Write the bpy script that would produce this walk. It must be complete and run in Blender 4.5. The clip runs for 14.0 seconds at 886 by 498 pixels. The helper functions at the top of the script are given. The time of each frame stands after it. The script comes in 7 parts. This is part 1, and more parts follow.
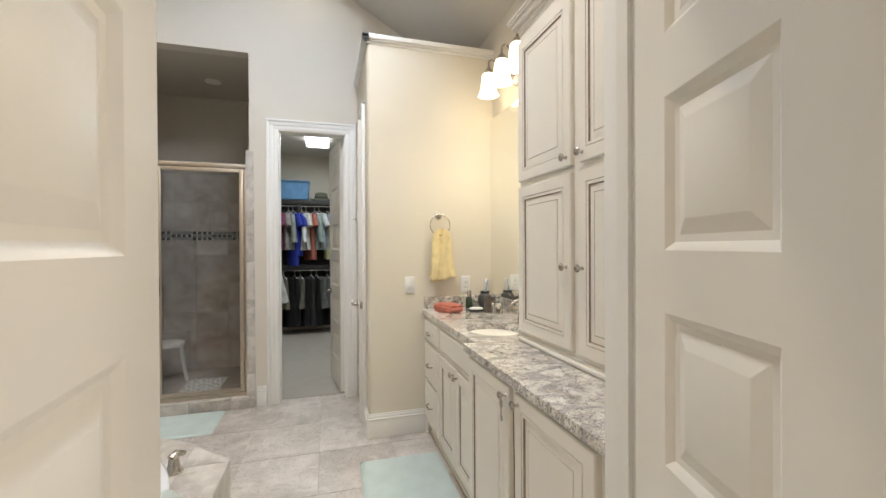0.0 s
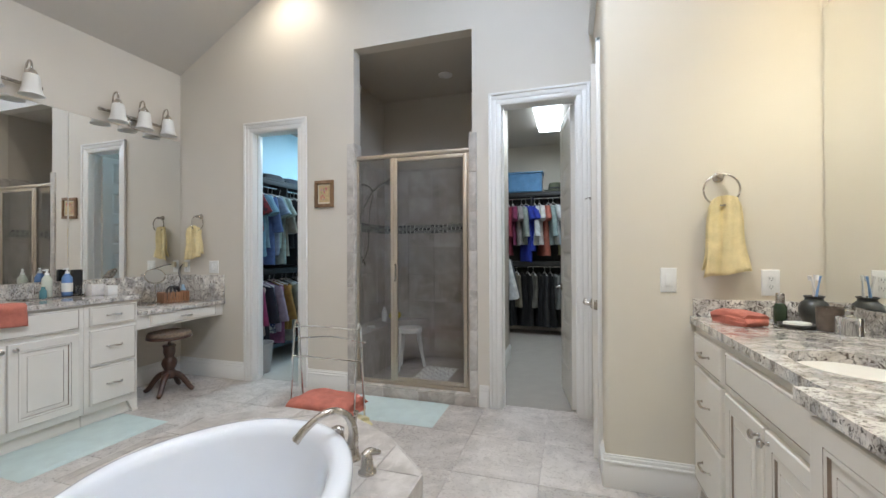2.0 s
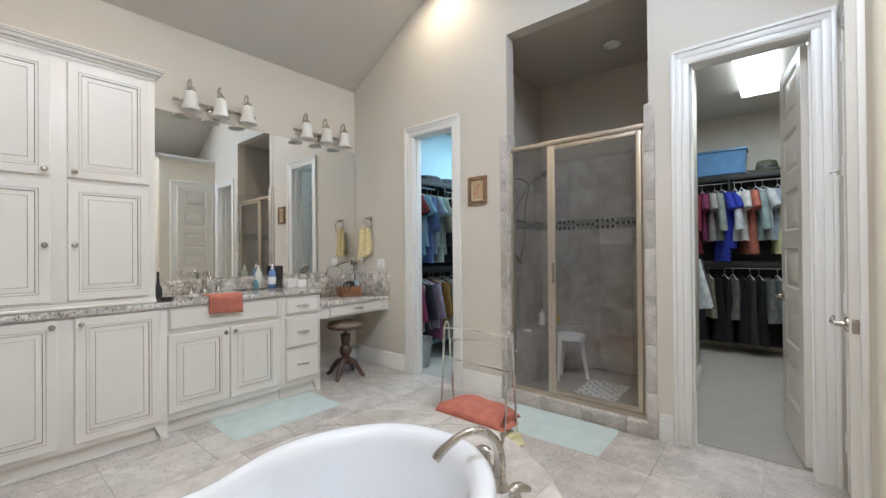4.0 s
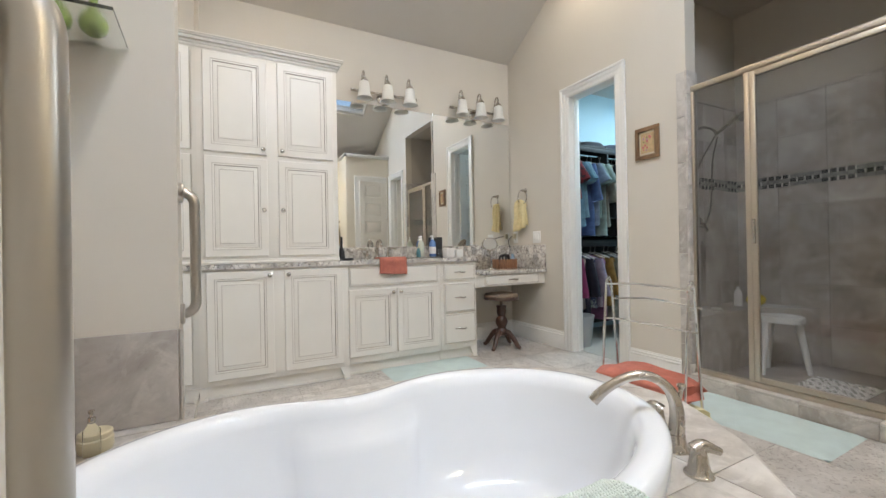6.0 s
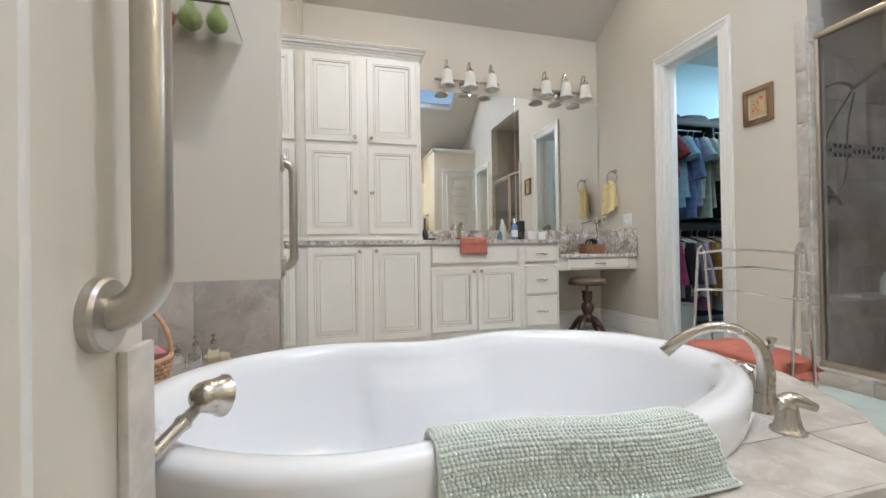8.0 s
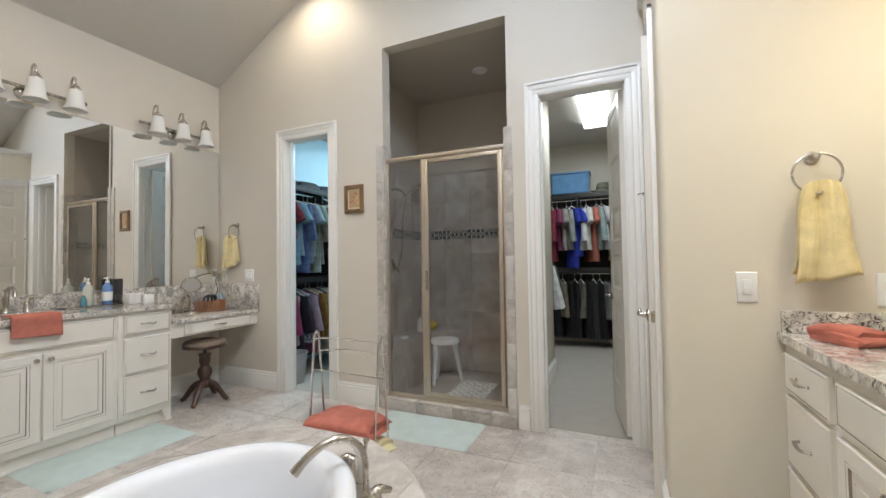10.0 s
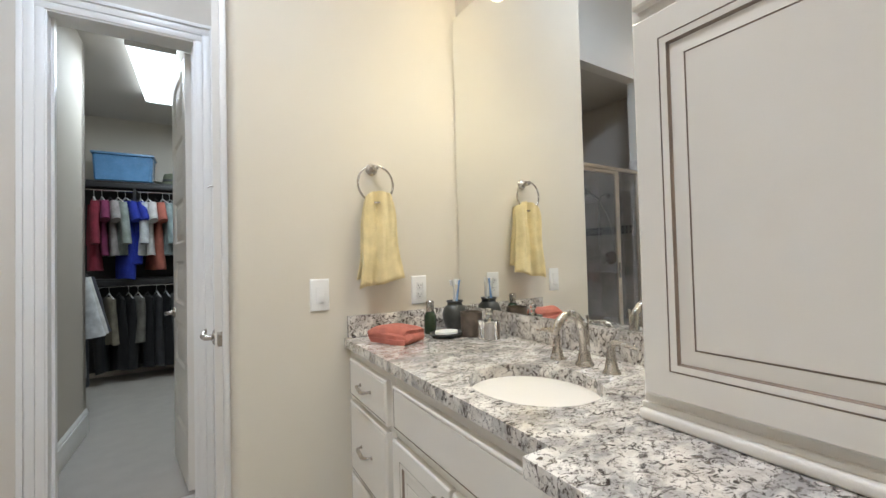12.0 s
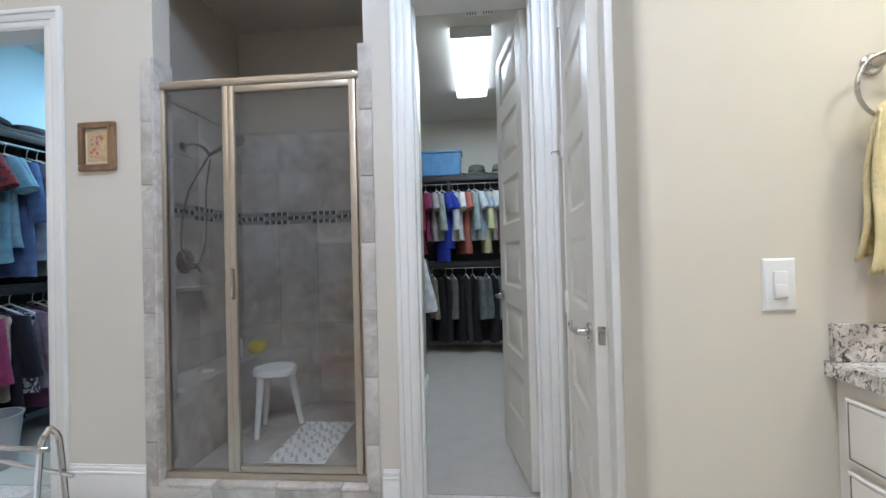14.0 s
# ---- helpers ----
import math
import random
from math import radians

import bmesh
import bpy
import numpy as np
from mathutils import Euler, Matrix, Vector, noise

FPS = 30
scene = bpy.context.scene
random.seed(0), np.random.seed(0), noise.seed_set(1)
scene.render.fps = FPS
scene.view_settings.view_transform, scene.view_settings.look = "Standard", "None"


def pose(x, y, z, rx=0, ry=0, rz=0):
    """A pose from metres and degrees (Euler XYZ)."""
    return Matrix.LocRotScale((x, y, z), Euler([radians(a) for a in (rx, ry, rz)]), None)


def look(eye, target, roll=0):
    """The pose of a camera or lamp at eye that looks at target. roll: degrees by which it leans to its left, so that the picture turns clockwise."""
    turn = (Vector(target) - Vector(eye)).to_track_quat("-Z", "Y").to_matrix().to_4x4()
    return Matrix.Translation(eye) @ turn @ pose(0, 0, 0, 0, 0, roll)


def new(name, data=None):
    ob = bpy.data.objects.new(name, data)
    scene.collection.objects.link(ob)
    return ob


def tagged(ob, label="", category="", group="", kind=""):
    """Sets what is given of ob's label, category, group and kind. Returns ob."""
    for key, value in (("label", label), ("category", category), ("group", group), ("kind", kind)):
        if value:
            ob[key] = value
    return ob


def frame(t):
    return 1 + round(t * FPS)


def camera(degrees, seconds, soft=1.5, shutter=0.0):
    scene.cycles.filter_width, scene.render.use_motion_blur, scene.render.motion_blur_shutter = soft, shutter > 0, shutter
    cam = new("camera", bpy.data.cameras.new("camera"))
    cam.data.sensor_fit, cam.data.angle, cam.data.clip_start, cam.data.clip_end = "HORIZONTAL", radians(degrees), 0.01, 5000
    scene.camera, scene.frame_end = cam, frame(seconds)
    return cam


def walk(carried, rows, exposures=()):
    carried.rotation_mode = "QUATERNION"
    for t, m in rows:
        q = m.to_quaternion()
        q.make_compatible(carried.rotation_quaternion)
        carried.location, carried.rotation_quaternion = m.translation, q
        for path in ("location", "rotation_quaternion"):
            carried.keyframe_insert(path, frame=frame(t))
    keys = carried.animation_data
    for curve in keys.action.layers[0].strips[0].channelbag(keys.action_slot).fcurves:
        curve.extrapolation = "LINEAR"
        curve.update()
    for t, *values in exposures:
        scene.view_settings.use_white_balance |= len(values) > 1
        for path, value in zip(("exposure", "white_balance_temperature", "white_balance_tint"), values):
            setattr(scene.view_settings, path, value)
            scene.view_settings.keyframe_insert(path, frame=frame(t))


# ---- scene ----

import colorsys

# ---------------------------------------------------------------- camera and walk
cam = camera(95.5, 14.0)
PATH = [
    (0, (0.514, 0.254, 1.419), (1.066, 2.177, 1.408), -0.3),
    (0.5, (0.584, 0.493, 1.41), (0.804, 2.481, 1.404), -0.4),
    (1, (0.642, 0.681, 1.391), (0.54, 2.678, 1.39), -0.3),
    (1.5, (0.638, 0.789, 1.365), (0.268, 2.755, 1.372), -0.3),
    (2, (0.62, 0.895, 1.285), (0.02, 2.802, 1.298), -0.3),
    (2.5, (0.547, 0.985, 1.282), (-0.277, 2.808, 1.295), -0.3),
    (3, (0.531, 1.07, 1.314), (-0.469, 2.802, 1.325), -0.4),
    (3.2, (0.542, 1.11, 1.317), (-0.518, 2.806, 1.333), -0.4),
    (4.2, (0.533, 1.155, 1.27), (-0.8, 2.646, 1.278), -0.5),
    (5.3, (0.512, 1.185, 1.178), (-1.067, 2.412, 1.18), -0.7),
    (5.5, (0.499, 1.191, 1.133), (-1.138, 2.34, 1.136), -0.9),
    (6, (0.488, 1.244, 1.018), (-1.284, 2.171, 1.023), -1.1),
    (6.5, (0.492, 1.298, 0.925), (-1.373, 2.02, 0.933), -1.2),
    (7, (0.522, 1.304, 0.831), (-1.395, 1.874, 0.843), -1.2),
    (7.2, (0.542, 1.316, 0.805), (-1.384, 1.852, 0.817), -1.1),
    (7.7, (0.565, 1.315, 0.802), (-1.376, 1.799, 0.815), -1.0),
    (8.3, (0.575, 1.28, 0.93), (-1.333, 1.88, 0.952), -0.8),
    (8.8, (0.572, 1.235, 1.08), (-1.218, 2.127, 1.122), -0.6),
    (9.3, (0.561, 1.199, 1.196), (-0.971, 2.483, 1.253), -0.4),
    (9.5, (0.567, 1.169, 1.218), (-0.783, 2.643, 1.277), -0.6),
    (10, (0.632, 1.17, 1.263), (-0.181, 2.997, 1.32), -0.9),
    (10.5, (0.673, 1.241, 1.277), (0.454, 3.228, 1.331), -1.1),
    (11, (0.686, 1.367, 1.297), (1.021, 3.338, 1.343), -1.3),
    (11.5, (0.727, 1.494, 1.313), (1.512, 3.333, 1.358), -1.4),
    (12, (0.714, 1.619, 1.265), (1.737, 3.336, 1.311), -1.4),
    (12.5, (0.642, 1.684, 1.251), (1.56, 3.46, 1.307), -1.2),
    (13, (0.516, 1.749, 1.278), (0.948, 3.702, 1.324), -1.1),
    (13.5, (0.419, 1.934, 1.263), (0.452, 3.933, 1.29), -1.4),
    (14, (0.379, 2.218, 1.227), (0.218, 4.211, 1.25), -1.5),
]
EXPOSURES = [(0, 0.05, 6650, 10), (0.5, 0.0, 6400, 10), (1, -0.05, 6400, 10), (2, -0.03, 6050, 10), (3, 0.0, 6000, 10), (5.5, 0.14, 6500, 10), (7, 0.10, 6250, 10), (9.5, 0.08, 6500, 10), (11, 0.0, 6250, 10), (12.5, -0.05, 6000, 10), (13, 0.0, 5850, 10), (13.5, 0.06, 5550, 10), (14, 0.16, 5650, 10)]
walk(cam, [(t, look(eye, target, roll)) for t, eye, target, roll in PATH], EXPOSURES)

# ---------------------------------------------------------------- plan, in metres
XL, XR = -3.365, 1.80            # left (vanity) wall and right (mirror) wall
YF, YE = 4.17, 1.06              # wall with shower and closets, entry wall
XB, YB, ZB = 0.80, 3.265, 2.99   # small room in the corner: its left face, front face, top
PITCH = 0.58
ZL = 3.19                        # ceiling height at the left wall
RX = -0.813                      # ridge
RZ = ZL + PITCH * (RX - XL)
ZR = RZ - PITCH * (XR - RX)
CT, CB = 0.945, 0.91             # worktop top and underside
SKY = (0.27, 0.76, 1.70, 3.64)   # skylight: x0 x1 y0 y1 in plan
WT = 0.12                        # wall thickness

# ---------------------------------------------------------------- world and lights
world = bpy.data.worlds.new("world")
scene.world = world
world.use_nodes = True
wn = world.node_tree.nodes
sky = wn.new("ShaderNodeTexSky")
sky.sky_type = "NISHITA"
sky.sun_disc = False
sky.sun_elevation, sky.sun_rotation = radians(21), radians(268)
wn["Background"].inputs[1].default_value = 0.15
world.node_tree.links.new(sky.outputs[0], wn["Background"].inputs[0])


def lamp(name, kind, m, energy, colour, size=0.1, size_y=0.0, **more):
    d = bpy.data.lights.new(name, kind)
    d.energy, d.color = energy, colour
    if kind == "AREA":
        d.shape, d.size, d.size_y = "RECTANGLE", size, size_y or size
    elif kind == "SUN":
        d.angle = radians(0.5)
    else:
        d.shadow_soft_size = size
    if kind == "SPOT":
        d.spot_size, d.spot_blend = radians(more["cone"]), 0.9
    ob = new(name, d)
    ob.matrix_world = m
    return tagged(ob, kind="structure")


def ceil_z(x):
    return ZL + PITCH * (x - XL) if x < RX else RZ - PITCH * (x - RX)


lamp("sun", "SUN", look((-9, 0.5, 6.4), (0, 0.9, 3.0)), 2.5, (1.0, 0.94, 0.86))
sx, sy = (SKY[0] + SKY[1]) / 2, 2.26
LEANR = math.degrees(math.atan(PITCH))
lamp("skylight_daylight", "AREA", pose(sx + 0.06, sy, ceil_z(sx) + 0.12, 0, LEANR, 0), 60, (0.70, 0.82, 1.0), 0.46, 1.05)
WARM = (1.0, 0.86, 0.68)
# The pair at y 1.75 is unseen fill, added to brighten floor and walls.
CANS_AND_FILLS = [(-1.95, 3.80, 42), (0.33, 3.88, 3), (-1.95, 1.75, 62), (0.33, 1.75, 90)]
for cx, cy, watts in CANS_AND_FILLS:
    lamp("downlight_lamp", "SPOT", pose(cx, cy, ceil_z(cx) - 0.05), watts, WARM if watts < 60 else (1.0, 0.83, 0.61), 0.045, cone=150)
for y, watts, down in ((2.565, 2.0, 21), (2.80, 0.4, 2.4), (3.035, 0.1, 0.5)):
    lamp("sconce_lamp", "POINT", pose(1.67, y, 2.515), watts, (1.0, 0.80, 0.46), 0.04)
    lamp("sconce_downlight", "SPOT", pose(1.67, y, 2.49), down, (1.0, 0.885, 0.63), 0.05, cone=150)
lamp("closet_lamp_a", "AREA", pose(0.385, 5.98, 2.90), 23, (0.88, 0.97, 1.0), 0.34, 1.2)
lamp("closet_lamp_b", "AREA", pose(-2.1, 5.75, 2.87), 30, (0.60, 0.85, 1.0), 0.30, 0.9)
# Fill lamp added inside the closed bedroom; no window is built there.
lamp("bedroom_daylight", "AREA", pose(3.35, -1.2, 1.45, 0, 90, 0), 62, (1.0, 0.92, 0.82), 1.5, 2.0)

# ---------------------------------------------------------------- materials


def nodes_of(name):
    m = bpy.data.materials.new(name)
    m.use_nodes = True
    nt = m.node_tree
    return m, nt, nt.nodes["Principled BSDF"]


def mix_rgb(nt, fac, a, b, blend="MIX"):
    n = nt.nodes.new("ShaderNodeMix")
    n.data_type, n.blend_type = "RGBA", blend
    for sock, v in ((n.inputs[0], fac), (n.inputs[6], a), (n.inputs[7], b)):
        if isinstance(v, (int, float)):
            sock.default_value = v
        elif isinstance(v, tuple):
            sock.default_value = (*v, 1.0)
        else:
            nt.links.new(v, sock)
    return n.outputs[2]


def tex_noise(nt, scale, detail=4.0, rough=0.55, stretch=(1, 1, 1), coord="Object", distort=0.0):
    tc = nt.nodes.new("ShaderNodeTexCoord")
    mp = nt.nodes.new("ShaderNodeMapping")
    mp.inputs["Scale"].default_value = stretch
    nt.links.new(tc.outputs[coord], mp.inputs[0])
    n = nt.nodes.new("ShaderNodeTexNoise")
    n.inputs["Scale"].default_value, n.inputs["Detail"].default_value = scale, detail
    n.inputs["Roughness"].default_value, n.inputs["Distortion"].default_value = rough, distort
    nt.links.new(mp.outputs[0], n.inputs["Vector"])
    return n.outputs[0]


def ramp(nt, fac, stops):
    n = nt.nodes.new("ShaderNodeValToRGB")
    while len(n.color_ramp.elements) < len(stops):
        n.color_ramp.elements.new(0.5)
    for e, (p, c) in zip(n.color_ramp.elements, stops):
        e.position = p
        e.color = (*c, 1.0) if isinstance(c, tuple) else (c, c, c, 1.0)
    nt.links.new(fac, n.inputs[0])
    return n.outputs[0]


def bump(nt, bsdf, height, strength, dist=0.002):
    b = nt.nodes.new("ShaderNodeBump")
    b.inputs["Strength"].default_value, b.inputs["Distance"].default_value = strength, dist
    nt.links.new(height, b.inputs["Height"])
    nt.links.new(b.outputs[0], bsdf.inputs["Normal"])


def simple(name, colour, rough=0.5, metal=0.0, var=0.06, scale=3.0, grain=90.0, relief=0.15, coat=0.0, random_tint=0.0, dist=0.002, rvar=0.08):
    """Paint, cloth, plastic, metal: a colour with slow and fine variation and a fine relief."""
    m, nt, b = nodes_of(name)
    slow = tex_noise(nt, scale, 3)
    fine = tex_noise(nt, grain, 3)
    c = mix_rgb(nt, ramp(nt, slow, [(0.3, 0.0), (0.7, 1.0)]), tuple(v * (1 - var) for v in colour), tuple(min(1, v * (1 + var)) for v in colour))
    if random_tint:
        oi = nt.nodes.new("ShaderNodeObjectInfo")
        c = mix_rgb(nt, 1.0, c, ramp(nt, oi.outputs["Random"], [(0, 1 - random_tint), (1, 1.0)]), "MULTIPLY")
    nt.links.new(c, b.inputs["Base Color"])
    nt.links.new(ramp(nt, fine, [(0.2, max(0.0, rough - rvar)), (0.8, min(1.0, rough + rvar))]), b.inputs["Roughness"])
    b.inputs["Metallic"].default_value = metal
    b.inputs["Coat Weight"].default_value = coat
    if relief:
        bump(nt, b, fine, relief, dist)
    return m


def stone(name, a, b_, c_, rough=0.32, scale=2.4, relief=0.10):
    """Cloudy travertine-look ceramic tile; each tile is a little different."""
    m, nt, b = nodes_of(name)
    oi = nt.nodes.new("ShaderNodeObjectInfo")
    tc = nt.nodes.new("ShaderNodeTexCoord")
    add = nt.nodes.new("ShaderNodeVectorMath")
    add.operation = "ADD"
    mul = nt.nodes.new("ShaderNodeVectorMath")
    mul.operation = "SCALE"
    comb = nt.nodes.new("ShaderNodeCombineXYZ")
    for i in range(3):
        nt.links.new(oi.outputs["Random"], comb.inputs[i])
    nt.links.new(comb.outputs[0], mul.inputs[0])
    mul.inputs["Scale"].default_value = 37.0
    nt.links.new(tc.outputs["Object"], add.inputs[0])
    nt.links.new(mul.outputs[0], add.inputs[1])

    def nz(sc, det, dis):
        n = nt.nodes.new("ShaderNodeTexNoise")
        n.inputs["Scale"].default_value, n.inputs["Detail"].default_value, n.inputs["Distortion"].default_value = sc, det, dis
        n.inputs["Roughness"].default_value = 0.62
        nt.links.new(add.outputs[0], n.inputs["Vector"])
        return n.outputs[0]

    clouds, veins, fine = nz(scale, 6, 0.6), nz(scale * 2.6, 8, 1.6), nz(60, 3, 0)
    col = ramp(nt, clouds, [(0.30, a), (0.50, b_), (0.72, c_)])
    col = mix_rgb(nt, ramp(nt, veins, [(0.52, 0.0), (0.66, 0.55)]), col, c_)
    col = mix_rgb(nt, ramp(nt, veins, [(0.30, 0.5), (0.42, 0.0)]), col, tuple(v * 0.78 for v in a))
    col = mix_rgb(nt, 1.0, col, ramp(nt, oi.outputs["Random"], [(0, 0.92), (1, 1.0)]), "MULTIPLY")
    nt.links.new(col, b.inputs["Base Color"])
    nt.links.new(ramp(nt, fine, [(0.2, rough - 0.06), (0.8, rough + 0.12)]), b.inputs["Roughness"])
    bump(nt, b, clouds, relief, 0.003)
    return m


def granite_mat():
    m, nt, b = nodes_of("granite")
    big = tex_noise(nt, 9, 6, 0.65, distort=1.2)
    mid = tex_noise(nt, 50, 6, 0.70, stretch=(1, 1.4, 1), distort=1.5)
    small = tex_noise(nt, 75, 4, 0.7)
    flow = tex_noise(nt, 4.5, 5, 0.6, stretch=(1, 1.8, 1), distort=2.0)
    base = ramp(nt, big, [(0.34, (0.42, 0.385, 0.345)), (0.46, (0.64, 0.60, 0.545)), (0.59, (0.84, 0.81, 0.755))])
    base = mix_rgb(nt, ramp(nt, flow, [(0.49, 0.0), (0.61, 0.70)]), base, (0.27, 0.265, 0.265))
    dark = ramp(nt, mid, [(0.405, 0.0), (0.48, 1.0)])
    col = mix_rgb(nt, dark, (0.066, 0.050, 0.043), base)
    col = mix_rgb(nt, ramp(nt, small, [(0.33, 0.75), (0.42, 0.0)]), col, (0.10, 0.075, 0.065))
    col = mix_rgb(nt, ramp(nt, small, [(0.62, 0.0), (0.70, 0.7)]), col, (0.80, 0.78, 0.74))
    nt.links.new(col, b.inputs["Base Color"])
    b.inputs["Roughness"].default_value = 0.10
    b.inputs["Coat Weight"].default_value, b.inputs["Coat Roughness"].default_value = 0.5, 0.06
    bump(nt, b, small, 0.03, 0.001)
    return m


def glass_mat(name, colour, rough=0.0, ior=1.45):
    m, nt, b = nodes_of(name)
    b.inputs["Base Color"].default_value = (*colour, 1)
    b.inputs["Transmission Weight"].default_value = 1.0
    b.inputs["Roughness"].default_value, b.inputs["IOR"].default_value = rough, ior
    return m


def wood_mat(name, a, b_, rough=0.35):
    m, nt, b = nodes_of(name)
    g = tex_noise(nt, 14, 6, 0.6, stretch=(1, 1, 0.12), distort=0.8)
    nt.links.new(ramp(nt, g, [(0.3, a), (0.7, b_)]), b.inputs["Base Color"])
    b.inputs["Roughness"].default_value = rough
    bump(nt, b, g, 0.15, 0.002)
    return m


def glow(name, colour, strength):
    m, nt, b = nodes_of(name)
    b.inputs["Base Color"].default_value = (0.9, 0.9, 0.88, 1)
    b.inputs["Emission Color"].default_value = (*colour, 1)
    b.inputs["Emission Strength"].default_value = strength
    return m


M_WALL = simple("wall_paint", (0.635, 0.59, 0.515), 0.62, var=0.02, scale=1.2, grain=260, relief=0.25, dist=0.001)
# A touch paler and yellower than M_WALL; corner room walls only.
M_CREAM = simple("cream_wall_tone", (0.675, 0.625, 0.525), 0.62, var=0.02, scale=1.2, grain=260, relief=0.25, dist=0.001)
# Wall paint darkened to hold the shade of the shower niche.
M_WALL_SHADED = simple("shaded_shower_paint", (0.50, 0.455, 0.39), 0.66, var=0.02, scale=1.2, grain=250, relief=0.25, dist=0.001)
# Pale blue paint whose colour also carries part of the closet's cool light.
M_AQUA = simple("closet_paint_with_cool_light", (0.50, 0.66, 0.73), 0.66, var=0.02, scale=1.2, grain=250, relief=0.25, dist=0.001)
M_CEIL = simple("ceiling_paint", (0.58, 0.545, 0.495), 0.75, var=0.02, scale=1.2, grain=240, relief=0.3, dist=0.001)
M_TRIM = simple("white_trim_paint", (0.80, 0.79, 0.76), 0.33, var=0.015, scale=2, grain=150, relief=0.05)
M_DOOR = simple("door_paint", (0.74, 0.71, 0.65), 0.36, var=0.015, scale=2, grain=150, relief=0.05)
M_CAB = simple("cabinet_paint", (0.77, 0.735, 0.67), 0.36, var=0.02, scale=4, grain=120, relief=0.06)
M_GLAZE = simple("brown_glaze", (0.30, 0.235, 0.185), 0.5, var=0.2, scale=9, relief=0.0)
M_FLOOR = stone("floor_tile", (0.37, 0.342, 0.316), (0.51, 0.472, 0.435), (0.70, 0.66, 0.615), 0.27)
M_DECK = stone("deck_tile", (0.33, 0.298, 0.265), (0.49, 0.455, 0.415), (0.68, 0.645, 0.60), 0.33, scale=3.6)
M_WTILE = stone("wall_tile", (0.31, 0.272, 0.242), (0.45, 0.412, 0.375), (0.63, 0.585, 0.535), 0.34)
M_GROUT = simple("grout", (0.60, 0.565, 0.52), 0.9, var=0.1, scale=12, relief=0.3)
M_SGROUT = simple("shower_grout", (0.44, 0.405, 0.37), 0.9, var=0.1, scale=12, relief=0.3)
M_FGROUT = simple("floor_grout", (0.47, 0.44, 0.41), 0.9, var=0.12, scale=12, relief=0.3)
M_GRAN = granite_mat()
M_NICKEL = simple("brushed_nickel", (0.55, 0.515, 0.47), 0.27, 1.0, var=0.015, scale=6, grain=40, relief=0.0, rvar=0.012)
M_BRUSHED = simple("brushed_steel", (0.51, 0.48, 0.44), 0.32, 1.0, var=0.01, scale=6, relief=0.0, rvar=0.0)
M_CHROME = simple("chrome", (0.72, 0.72, 0.72), 0.12, 1.0, var=0.02, relief=0.0, rvar=0.02)
M_SFRAME = simple("satin_nickel_frame", (0.54, 0.475, 0.395), 0.40, 1.0, var=0.03, scale=12, relief=0.02, rvar=0.03)
M_PORC = simple("white_acrylic", (0.82, 0.845, 0.885), 0.10, var=0.005, relief=0.0, coat=0.6)
M_MIRROR, _nt, _b = nodes_of("mirror_silver")
_b.inputs["Base Color"].default_value = (0.90, 0.91, 0.90, 1)
_b.inputs["Metallic"].default_value, _b.inputs["Roughness"].default_value = 1.0, 0.0
M_SGLASS = glass_mat("tinted_shower_glass", (0.71, 0.70, 0.685))
M_GLASS = glass_mat("clear_glass", (0.96, 0.97, 0.97))
M_SHADE_ON = glow("lit_frosted_glass", (1.0, 0.84, 0.58), 3.5)
M_SHADE = simple("frosted_glass", (0.72, 0.72, 0.69), 0.35, var=0.03, relief=0.03)
M_PANEL = glow("fluorescent_diffuser", (0.90, 0.98, 1.0), 4.5)
M_CARPET_B = simple("warm_carpet", (0.40, 0.37, 0.325), 0.95, var=0.04, scale=7, grain=320, relief=0.9, dist=0.006)
M_CARPET = simple("carpet", (0.46, 0.46, 0.42), 0.95, var=0.04, scale=7, grain=320, relief=0.9, dist=0.006)
M_MAT = simple("pale_aqua_mat", (0.56, 0.655, 0.635), 0.95, var=0.06, scale=8, grain=260, relief=0.9, dist=0.006)
M_CORAL = simple("coral_terry", (0.48, 0.155, 0.108), 0.95, var=0.16, scale=16, grain=170, relief=1.0, dist=0.007)
M_YELLOW = simple("yellow_terry", (0.78, 0.655, 0.36), 0.95, var=0.10, scale=16, grain=180, relief=1.0, dist=0.006)
M_WOOD = wood_mat("dark_stained_wood", (0.030, 0.015, 0.011), (0.105, 0.050, 0.032), 0.28)
M_PLASTIC = simple("white_plastic", (0.78, 0.78, 0.76), 0.35, var=0.01, relief=0.0)
M_BLACK = simple("black_plastic", (0.02, 0.02, 0.022), 0.4, var=0.1, relief=0.05)
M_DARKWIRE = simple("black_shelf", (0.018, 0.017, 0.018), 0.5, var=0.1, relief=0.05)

# ---------------------------------------------------------------- mesh helpers


def box(bm, x0, x1, y0, y1, z0, z1, mi=0, bevel=0.0, segs=2):
    r = bmesh.ops.create_cube(bm, size=1.0, matrix=Matrix.Translation(((x0 + x1) / 2, (y0 + y1) / 2, (z0 + z1) / 2)) @ Matrix.Diagonal((abs(x1 - x0), abs(y1 - y0), abs(z1 - z0), 1)))
    faces = list({f for v in r["verts"] for f in v.link_faces})
    for f in faces:
        f.material_index = mi
    if bevel:
        bmesh.ops.bevel(bm, geom=list({e for f in faces for e in f.edges}), offset=bevel, segments=segs, profile=0.5, affect="EDGES", material=-1)


